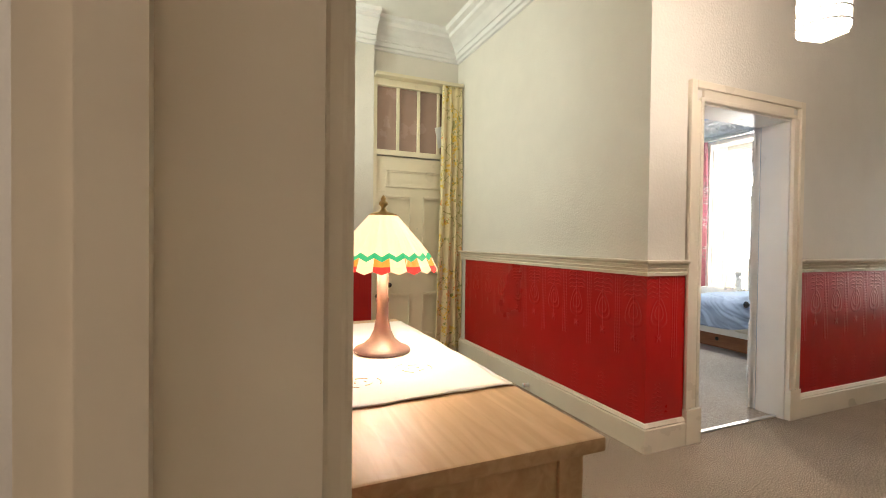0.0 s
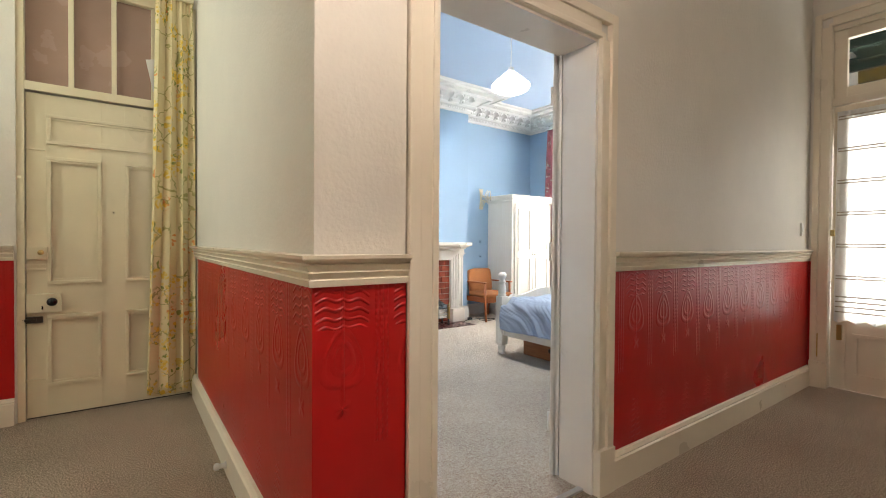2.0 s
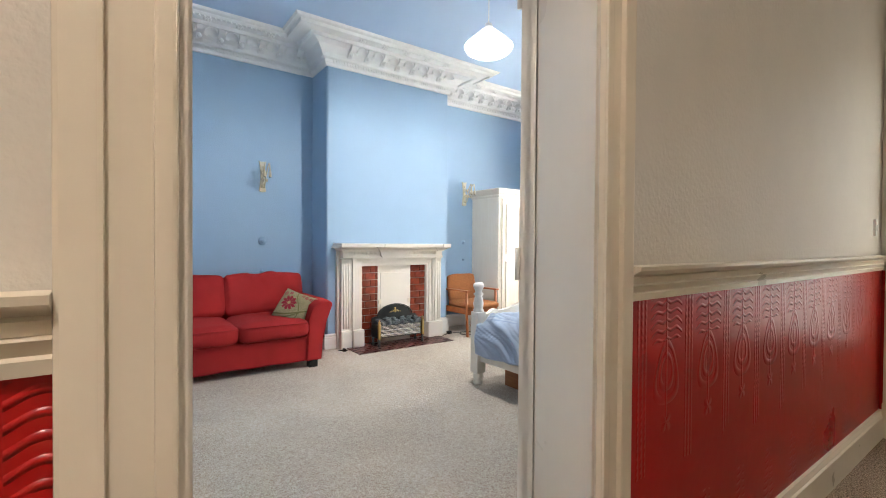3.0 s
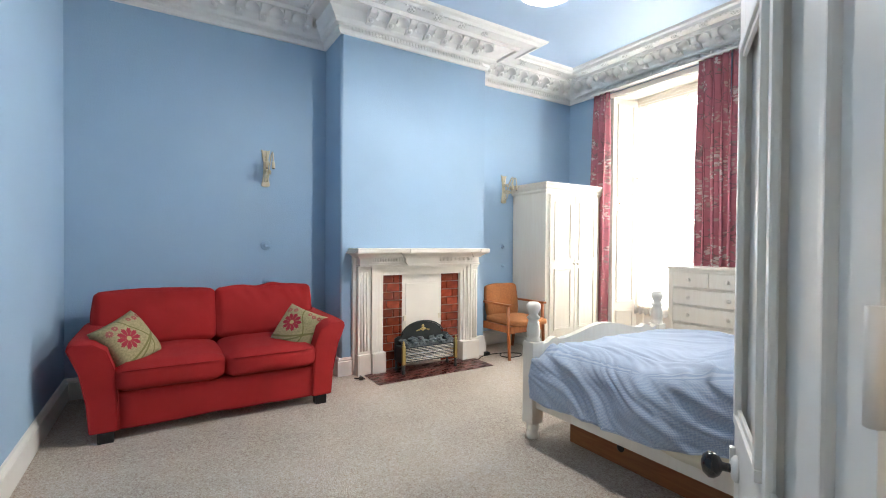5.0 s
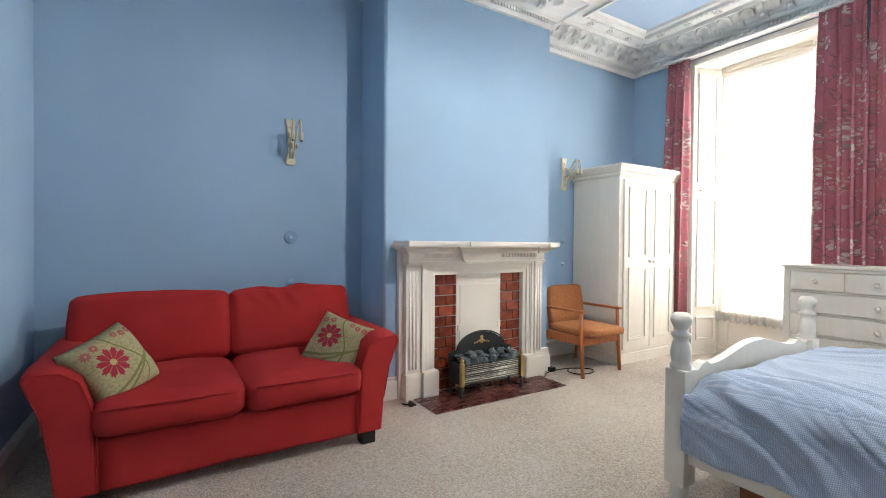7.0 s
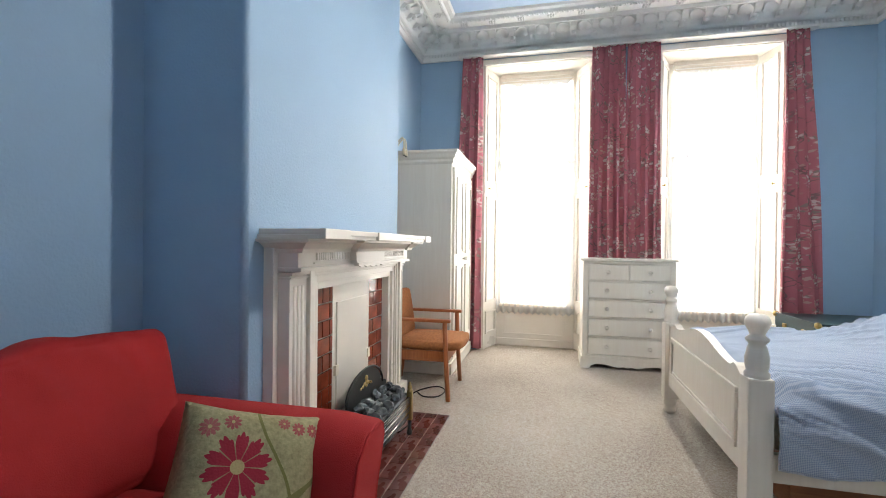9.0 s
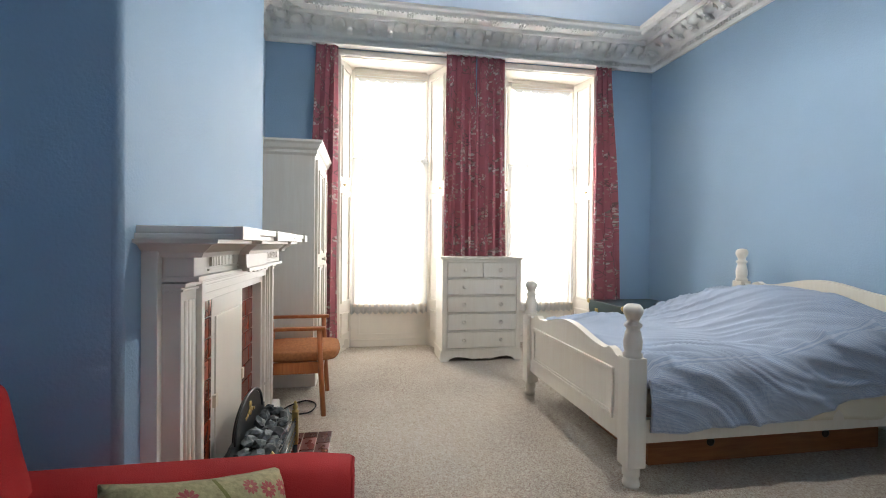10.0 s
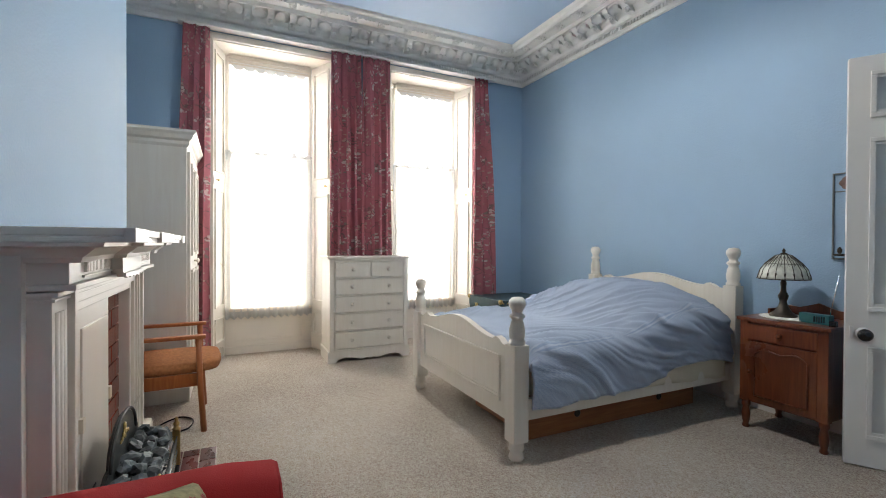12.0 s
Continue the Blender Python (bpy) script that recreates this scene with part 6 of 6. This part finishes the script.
dv = thing("duvet", "rumpled blue gingham duvet spread over the bed", "duvet", pose(5.49, 3.165, 0))


def duvet(u, v):
    y = BY1 - 0.05 - v * (BY1 - BY0 - 0.175)
    hump = max(0.0, (v - 0.40) / 0.60)
    rise = min(1.0, hump / 0.72)
    hill = 0.255 * rise * rise * (3 - 2 * rise) - 0.05 * max(0.0, (hump - 0.8) / 0.2) ** 2
    top = 0.575 + 0.02 * math.sin(v * 3) + hill
    half = BX + 0.035
    # arc length across: drop, top, drop
    drop = 0.240 + 0.04 * v + 0.018 * noise.noise((v * 4, 0, 3))
    s = (u - 0.5) * 2 * (half + drop)
    a = abs(s)
    sg = 1 if s > 0 else -1
    r = 0.10
    if a < half - r:
        x, z = a, top - 0.02 * (a / half) ** 2 - hill * 0.66 * (a / half) ** 2
    else:
        t = min(1, (a - half + r) / (r * 1.571))
        zt = top - 0.02 * ((half - r) / half) ** 2 - hill * 0.66 * ((half - r) / half) ** 2
        x = half - r + r * math.sin(t * math.pi / 2)
        z = zt - r + r * math.cos(t * math.pi / 2)
        rest = a - (half - r) - r * 1.571
        if rest > 0:
            z -= rest
            x += 0.02 * math.sin(rest * 8) + 0.006 * math.sin(v * 26 + 2 * noise.noise((v * 5, 1, 7))) * min(1, rest * 5)
    # long creases that slope from the foot down towards the head, a few short ones across the hump
    side = max(0.0, min(1.0, (a - 0.10) / 0.42))
    warp = 0.16 * noise.noise(Vector((s * 1.9, y * 1.7, 3.0))) + 0.05 * noise.noise(Vector((s * 5.0, y * 4.0, 6.0)))
    yy = 0.62 * y + 1.05 * a + warp
    cr = 0.0
    for freq, size, sharp, off in ((5.5, 0.021, 1.9, 1.0), (11.5, 0.014, 2.2, 5.0), (22.0, 0.009, 1.8, 9.0)):
        n = noise.noise(Vector((yy * freq, (y - 0.6 * a) * 0.9, off)))
        cr += size * max(0.0, 1 - abs(n) * 2.4) ** sharp
    cr *= 0.15 + 0.75 * side
    cr += 0.020 * noise.noise(Vector((s * 2.2, y * 3.0, 1.0))) + 0.006 * noise.noise(Vector((s * 6 + y * 3, y * 6.0, 8.0)))
    if hump > 0:
        w2 = 0.2 * noise.noise(Vector((s * 2.2, y * 2.0, 14.0)))
        cr += 0.020 * min(1, hump * 3) * max(0.0, 1 - abs(noise.noise(Vector(((s * 0.9 - y * 0.45 + w2) * 8.0, y * 0.8, 4.0)))) * 2.6) ** 2
    if a < half - r * 0.5:
        z += cr
    else:
        x += cr
    lift = 0.0
    if v < 0.04:
        z -= 0.05 * (1 - v / 0.04) * (a < half)
    return (sg * x, y, z + lift), (s, v * 1.8)


sheet("cover", 190, 170, duvet, GINGHAM, dv, 0.012)
for side in (0.0, 1.0):
    hem = [duvet(side, k / 60)[0] for k in range(61)]
    part("hem_seam", tube(bmesh.new(), hem, 0.006, 6), GINGHAM, dv)
pl = thing("pillow", "cream pillow propped against the headboard", "pillow", pose(5.49, 3.165 + BY0 + 0.14, 0.0))
bm = soft_box(bmesh.new(), -0.54, 0.54, -0.08, 0.08, 0.46, 0.745, 0.03, 0.07)
part("pillowcase", bm, SHEET, pl)
us = thing("valance_sheet", "cream sheet hanging untucked below the duvet", "sheet", pose(5.49, 3.165, 0))


def valance(u, v):
    y = -0.78 + 1.5 * u
    z0 = 0.45
    z1 = 0.235 + 0.055 * u + 0.02 * noise.noise((u * 7, 0, 1))
    return (-BX - 0.022 - 0.012 * math.sin(u * 30) * v, y, z0 + (z1 - z0) * v), (u, v)


sheet("hem", 60, 8, valance, SHEET, us, 0.004)
ud = thing("underbed_drawer", "orange pine storage drawer under the bed", "drawer", pose(4.985, 2.48, 0.004))
part("front", boxes((0, 0.022, 0, 1.40, 0.012, 0.175), bevel=0.003), PINE, ud)
part("sides", boxes((0.022, 0.60, 0.0, 0.02, 0.02, 0.16), (0.022, 0.60, 1.38, 1.40, 0.02, 0.16), (0.022, 0.60, 0.02, 1.38, 0.02, 0.03)), PINE, ud)
for y in (0.35, 1.05):
    bm = bmesh.new()
    lathe(bm, [(0.022, 0), (0.022, 0.004), (0.014, 0.006), (0.012, 0.002)], seg=16)
    bm.transform(pose(0, y, 0.11, 0, -90, 0))
    part("pull", bm, DARKMET, ud, "round dark finger pull")
for y in (0.06, 1.34):
    part("castor", boxes((0.03, 0.06, y - 0.02, y + 0.02, 0.0, 0.02)), BLACK, ud)

# ---------------- bedroom: trunk beyond the bed ----------------
tk = thing("trunk", "dark green travelling trunk with brass studs in the corner", "trunk", pose(6.82, 2.16, 0))
part("body", boxes((0, 0.65, 0, 0.72, 0.02, 0.50), bevel=0.008), GREEN_TRUNK, tk)
part("lid", boxes((-0.006, 0.656, -0.004, 0.726, 0.42, 0.53), bevel=0.010), GREEN_TRUNK, tk)
part("edge_band", boxes((-0.010, 0.004, 0.0, 0.73, 0.52, 0.534), (0.0, 0.66, 0.720, 0.732, 0.52, 0.534), bevel=0.002), GREEN_TRUNK, tk)
for k in range(14):
    bm = bmesh.new()
    bmesh.ops.create_uvsphere(bm, u_segments=8, v_segments=5, radius=0.009, matrix=Matrix.Translation((-0.010, 0.04 + k * 0.05, 0.505)))
    part("stud", bm, BRASS, tk, "brass stud")
for y in (0.18, 0.50):
    part("catch", boxes((-0.016, -0.004, y, y + 0.05, 0.40, 0.48), bevel=0.003), BRASS, tk, "brass catch")
for x, y in ((0.0, 0.72), (0.65, 0.72), (0.0, 0.0)):
    bm = bmesh.new()
    bmesh.ops.create_uvsphere(bm, u_segments=10, v_segments=6, radius=0.026, matrix=Matrix.Translation((x, y, 0.52)))
    part("corner_cap", bm, BRASS, tk, "brass corner cap")
for x in (0.15, 0.45):
    part("clasp", boxes((x, x + 0.05, 0.725, 0.738, 0.38, 0.46), bevel=0.003), BRASS, tk, "brass clasp")

# ---------------- bedroom: bedside cabinet ----------------
ns = thing("bedside_cabinet", "red-brown wooden bedside cabinet with a drawer and an arched door", "cabinet", pose(4.18, 2.145, 0))
part("body", boxes((0.01, 0.44, 0.02, 0.40, 0.17, 0.66), bevel=0.003), CHERRY, ns)
part("top", boxes((-0.015, 0.465, 0.0, 0.425, 0.66, 0.682), bevel=0.006), CHERRY, ns)
for x in (0.025, 0.425):
    for y in (0.035, 0.385):
        bm = boxes((x - 0.025, x + 0.025, y - 0.025, y + 0.025, 0.17, 0.66), bevel=0.003)
        lathe(bm, [(0.014, 0), (0.022, 0.012), (0.015, 0.03), (0.020, 0.05), (0.024, 0.09), (0.017, 0.13), (0.024, 0.145), (0.022, 0.175)], x, y, 14)
        part("leg", bm, CHERRY, ns)
d = part("drawer", boxes((0.05, 0.40, 0.40, 0.414, 0.55, 0.645), bevel=0.004), CHERRY, ns)
bm = bmesh.new()
lathe(bm, [(0.007, 0), (0.007, 0.012), (0.015, 0.02), (0.006, 0.03)], seg=14)
bm.transform(pose(0.225, 0.414, 0.597, -90, 0, 0))
part("knob", bm, CHERRY, d)
d = part("door", boxes((0.05, 0.40, 0.40, 0.412, 0.185, 0.54), bevel=0.003), CHERRY, ns)
arch = [(0.09, 0.22), (0.36, 0.22), (0.36, 0.47)] + [(0.36 - 0.27 * k / 14, 0.47 + 0.03 * math.sin(k / 14 * math.pi) + 0.014 * math.sin(k / 14 * math.pi * 3)) for k in range(1, 14)] + [(0.09, 0.47)]
part("arched_panel", prism(bmesh.new(), arch, 0.411, 0.418, Matrix(((1, 0, 0, 0), (0, 0, 1, 0), (0, 1, 0, 0), (0, 0, 0, 1)))), CHERRY, d)
bm = bmesh.new()
loop = [(x, 0.419, z) for x, z in arch] + [(arch[0][0], 0.419, arch[0][1])]
tube(bm, loop, 0.005, 6)
part("panel_moulding", bm, CHERRY, d)
bm = bmesh.new()
lathe(bm, [(0.006, 0), (0.006, 0.012), (0.013, 0.02), (0.005, 0.03)], seg=14)
bm.transform(pose(0.385, 0.412, 0.36, -90, 0, 0))
part("knob", bm, CHERRY, d)
back = [(0.44, 0.68), (0.01, 0.68), (0.01, 0.715), (0.06, 0.735), (0.12, 0.73), (0.17, 0.745), (0.225, 0.765), (0.28, 0.745), (0.33, 0.73), (0.39, 0.735), (0.44, 0.715)]
part("upstand", prism(bmesh.new(), back, 0.0, 0.016, Matrix(((1, 0, 0, 0), (0, 0, 1, 0), (0, 1, 0, 0), (0, 0, 0, 1)))), CHERRY, ns)
part("side_gallery", boxes((0.428, 0.442, 0.016, 0.14, 0.682, 0.715), bevel=0.005), CHERRY, ns)
part("side_gallery", boxes((0.008, 0.022, 0.016, 0.14, 0.682, 0.715), bevel=0.005), CHERRY, ns)
dy = thing("doily", "white crocheted mat under the bedside lamp", "mat")
part("mat", prism(bmesh.new(), [(4.46 + 0.15 * math.cos(k * math.pi / 18) * (1 + 0.05 * (k % 2)), 2.36 + 0.13 * math.sin(k * math.pi / 18) * (1 + 0.05 * (k % 2))) for k in range(36)], 0.683, 0.687), CLOTH_W, dy)
bl = thing("bedside_lamp", "unlit bronze lamp with a leaded glass dome shade", "table lamp", pose(4.495, 2.36, 0.687))
bm = bmesh.new()
lathe(bm, [(0.068, 0), (0.072, 0.008), (0.062, 0.016), (0.045, 0.03), (0.026, 0.06), (0.018, 0.09), (0.024, 0.11), (0.028, 0.125), (0.016, 0.15), (0.014, 0.18), (0.017, 0.20), (0.012, 0.22)], seg=20)
part("base", bm, DARKMET, bl, "dark bronze baluster base")
DOME = [(0.131, 0.228), (0.129, 0.244), (0.116, 0.285), (0.092, 0.320), (0.062, 0.350), (0.040, 0.370), (0.018, 0.375)]
SHADE_GLASS = material("mottled_leaded_glass", (0.62, 0.63, 0.55), 0.15, vary=0.25, scale=25)
bm = bmesh.new()
lathe(bm, DOME, seg=28, cap=False)
ob = part("shade", bm, SHADE_GLASS, bl, "pale mottled glass dome")
md = ob.modifiers.new("thickness", "SOLIDIFY")
md.thickness = 0.003
bm = bmesh.new()
for k in range(18):
    a = 2 * math.pi * k / 18
    b = 2 * math.pi * (k + 0.5) / 18
    c = 2 * math.pi * (k + 1) / 18
    P = lambda i, t: ((DOME[i][0] + 0.002) * math.cos(t), (DOME[i][0] + 0.002) * math.sin(t), DOME[i][1])
    tube(bm, [P(i, a) for i in range(7)], 0.002, 5)
    tube(bm, [P(1, a), P(3, b), P(1, c)], 0.002, 5)
    tube(bm, [P(5, a), P(3, b), P(5, c)], 0.002, 5)
    tube(bm, [P(3, a), P(3, b), P(3, c)], 0.002, 5)
    tube(bm, [P(0, a), P(0, b), P(0, c)], 0.003, 5)
part("leading", bm, DARKMET, bl)
bm = bmesh.new()
lathe(bm, [(0.022, 0.372), (0.018, 0.382), (0.006, 0.388), (0.010, 0.398), (0.003, 0.412)], seg=14)
part("finial", bm, DARKMET, bl)
rd = thing("radio", "small teal portable radio with its aerial up", "radio", pose(4.21, 2.43, 0.682, 0, 0, -6))
part("case", boxes((0, 0.15, 0, 0.045, 0, 0.055), bevel=0.006), TEAL, rd)
part("aerial", tube(bmesh.new(), [(0.01, 0.02, 0.05), (-0.03, 0.02, 0.27)], 0.003, 6), CHROME, rd, "thin chrome aerial")
bm = bmesh.new()
bmesh.ops.create_uvsphere(bm, u_segments=8, v_segments=6, radius=0.004, matrix=Matrix.Translation((-0.03, 0.02, 0.272)))
part("aerial_tip", bm, CHROME, rd)
part("speaker_grille", boxes(*[(0.02 + k * 0.012, 0.026 + k * 0.012, 0.045, 0.047, 0.012, 0.044) for k in range(5)]), BLACK, rd)
ca = thing("alarm_clock", "small dark bedside clock", "clock", pose(4.175, 2.47, 0.682))
part("case", boxes((0, 0.03, 0, 0.03, 0, 0.03), bevel=0.004), BLACK, ca)

LEAD = material("grey_lead_bar", (0.16, 0.17, 0.17), 0.4, 0.5)
MIRROR = material("mirror_glass", (0.9, 0.9, 0.9), 0.03, 1.0, vary=0.0)
wm = thing("wall_mirror", "narrow metal-framed wall mirror with a copper rose and candle holder", "mirror", pose(4.10, 2.12, 1.035))
part("frame", boxes((0.0, 0.255, 0.004, 0.014, 0, 0.008), (0.0, 0.255, 0.004, 0.014, 0.506, 0.514), (0.0, 0.008, 0.004, 0.014, 0.008, 0.506), (0.247, 0.255, 0.004, 0.014, 0.008, 0.506), (0.008, 0.247, 0.004, 0.012, 0.40, 0.406), (0.185, 0.191, 0.004, 0.012, 0.008, 0.40), bevel=0.002), LEAD, wm, "dark metal frame bars")
part("mirror_plate", boxes((0.012, 0.186, 0.002, 0.006, 0.012, 0.402)), MIRROR, wm)
bm = bmesh.new()
for k in range(6):
    a = k * math.pi / 3
    bmesh.ops.create_uvsphere(bm, u_segments=10, v_segments=6, radius=0.03, matrix=Matrix.Translation((0.17 + 0.025 * math.cos(a), 0.012, 0.452 + 0.02 * math.sin(a))) @ Matrix.Diagonal((1, 0.25, 0.75, 1)))
part("rose_ornament", bm, COPPER, wm, "copper-coloured rose")
bm = bmesh.new()
lathe(bm, [(0.02, 0.02), (0.035, 0.028), (0.032, 0.034), (0.006, 0.036), (0.012, 0.045), (0.012, 0.06), (0.003, 0.075)], 0.20, 0.05, 14)
box(bm, 0.19, 0.21, 0.018, 0.05, 0.022, 0.028)
part("candle_holder", bm, DARKMET, wm)

# ---------------- bedroom: wall lights, pendant ----------------
def sconce(m):
    t = thing("wall_sconce", "cream and gilt scrolled wall light without a bulb", "wall lamp", m, "wall sconces")
    out = [(-0.038, 0.0), (-0.02, -0.012), (0.02, -0.012), (0.038, 0.0), (0.028, 0.05), (0.020, 0.12), (0.020, 0.20), (0.030, 0.28), (0.040, 0.325), (0.018, 0.315), (0.0, 0.318), (-0.018, 0.315), (-0.040, 0.325), (-0.030, 0.28), (-0.020, 0.20), (-0.020, 0.12), (-0.028, 0.05)]
    ob = part("back_plate", prism(bmesh.new(), out, 0.0, 0.022, Matrix(((1, 0, 0, 0), (0, 0, -1, 0), (0, 1, 0, 0), (0, 0, 0, 1)))), SCONCE, t)
    md = ob.modifiers.new("round", "BEVEL")
    md.width, md.segments = 0.006, 2
    for z in (0.05, 0.12, 0.19, 0.26):
        bm = bmesh.new()
        bmesh.ops.create_uvsphere(bm, u_segments=10, v_segments=8, radius=0.013, matrix=Matrix.Translation((0.008 * math.sin(z * 60), -0.024, z)) @ Matrix.Diagonal((1, 0.7, 1.2, 1)))
        smooth(part("leaf_relief", bm, SCONCE, t))
    for s in (1, -1):
        arm = []
        for k in range(30):
            u = k / 29
            arm.append((s * (0.006 + 0.022 * u), -0.022 - 0.19 * u + 0.03 * math.sin(u * 6.3), 0.085 - 0.05 * math.sin(min(1, u * 2.2) * math.pi) + 0.19 * math.sin(max(0.0, u - 0.3) / 0.7 * 2.45) ** 1.5))
        part("arm", tube(bmesh.new(), arm, 0.006, 8), SCONCE, t)
        for cy, cz, cr in ((-0.070, 0.115, 0.026), (-0.135, 0.105, 0.020), (-0.05, 0.20, 0.018)):
            curl = [(s * 0.018, cy + cr * math.cos(k * 0.6) * (1 - k / 26), cz + cr * math.sin(k * 0.6) * (1 - k / 26)) for k in range(22)]
            part("curl", tube(bmesh.new(), curl, 0.0045, 6), SCONCE, t)
        e = arm[-1]
        bm = bmesh.new()
        lathe(bm, [(0.013, -0.05), (0.015, -0.04), (0.013, 0.0), (0.008, 0.01)], e[0], e[1], 12)
        for v in bm.verts:
            v.co.z += e[2]
        part("socket", bm, SCONCE, t)
        bm = bmesh.new()
        lathe(bm, [(0.010, -0.056), (0.010, -0.049)], e[0], e[1], 10)
        for v in bm.verts:
            v.co.z += e[2]
        part("socket_mouth", bm, BLACK, t, "dark empty bulb socket")
    return t


sconce(pose(3.70, 6.34, 1.71))
sconce(pose(6.40, 6.24, 1.70))


def wall_knob(x, y, z, r):
    t = thing("picture_hook_boss", "round wall boss painted over in blue", "wall boss", pose(x, y, z, 90, 0, 0), "wall bosses")
    bm = bmesh.new()
    lathe(bm, [(r, 0), (r, 0.008), (r * 0.8, 0.014), (r * 0.5, 0.016), (r * 0.42, 0.03), (r * 0.3, 0.036)], seg=20)
    part("boss", bm, BLUE, t)


wall_knob(3.705, 6.34, 1.17, 0.045)
wall_knob(3.705, 6.34, 0.835, 0.03)
wall_knob(6.40, 6.24, 1.17, 0.03)
wall_knob(6.40, 6.24, 0.93, 0.02)

bp = thing("bedroom_pendant", "lit opal glass pendant lamp on a thin flex", "ceiling lamp", pose(4.84, 3.95, 0))
part("flex", tube(bmesh.new(), [(0, 0, 2.915), (0, 0, BC)], 0.004), PLASTIC, bp)
bm = bmesh.new()
lathe(bm, [(0.05, BC - 0.05), (0.085, BC - 0.03), (0.09, BC)], seg=24)
part("ceiling_rose", bm, PLASTIC, bp)
bm = bmesh.new()
lathe(bm, [(0.194, 2.728), (0.17, 2.757), (0.135, 2.787), (0.095, 2.822), (0.062, 2.852), (0.036, 2.872)], seg=40, cap=False)
ob = part("shade", bm, L_OPAL, bp, "pale opal glass cone")
md = ob.modifiers.new("thickness", "SOLIDIFY")
md.thickness = 0.004
bm = bmesh.new()
lathe(bm, [(0.02, 2.652), (0.08, 2.655), (0.135, 2.668), (0.175, 2.692), (0.194, 2.722)], seg=40, cap=False)
part("bowl", bm, L_WHITE, bp, "glowing opal glass bowl")
bm = bmesh.new()
lathe(bm, [(0.034, 2.87), (0.028, 2.905), (0.008, 2.918)], seg=14)
part("gallery", bm, PLASTIC, bp)

# ---------------- bedroom: tiles, last ----------------
def brick_mesh(name, l, h, d, mat):
    return mesh_of(name, boxes((0, l, 0, d, 0, h), bevel=0.003), mat)


T_THIN = brick_mesh("tile", 0.028, 0.074, 0.012, TILE)
T_FULL, T_HALF = brick_mesh("tile", 0.128, 0.074, 0.012, TILE), brick_mesh("tile", 0.061, 0.074, 0.012, TILE)
for x0, n in ((4.632, 2), (5.30, 2)):
    for k in range(11):
        z = 0.014 + k * 0.0805
        items = [(T_FULL, x0), (T_HALF, x0 + 0.134)] if k % 2 == 0 else [(T_HALF, x0), (T_FULL, x0 + 0.067)]
        if n == 2:
            items.append((T_THIN, x0 + 0.201))
        for me, x in items:
            ob = new("tile", me)
            ob.parent = fb
            ob.location = (x, 5.868, z)
hearth = structure("hearth", boxes((4.44, 5.66, 5.455, 5.894, 0.0, 0.008)), GROUT, "tiled hearth with pale joints")
H_FULL = mesh_of("hearth_tile", boxes((0, 0.146, 0, 0.073, 0.008, 0.0135), bevel=0.002), HEARTH)
H_HALF = mesh_of("hearth_tile", boxes((0, 0.071, 0, 0.073, 0.008, 0.0135), bevel=0.002), HEARTH)
for j in range(5):
    y = 5.459 + j * 0.078
    xs = [(4.443 + k * 0.151, H_FULL) for k in range(8)] if j % 2 == 0 else [(4.443, H_HALF)] + [(4.519 + k * 0.151, H_FULL) for k in range(7)] + [(4.519 + 7 * 0.151, H_HALF)]
    for x, me in xs:
        ob = new("hearth_tile", me)
        ob.parent = hearth
        ob.location = (x, y, 0)
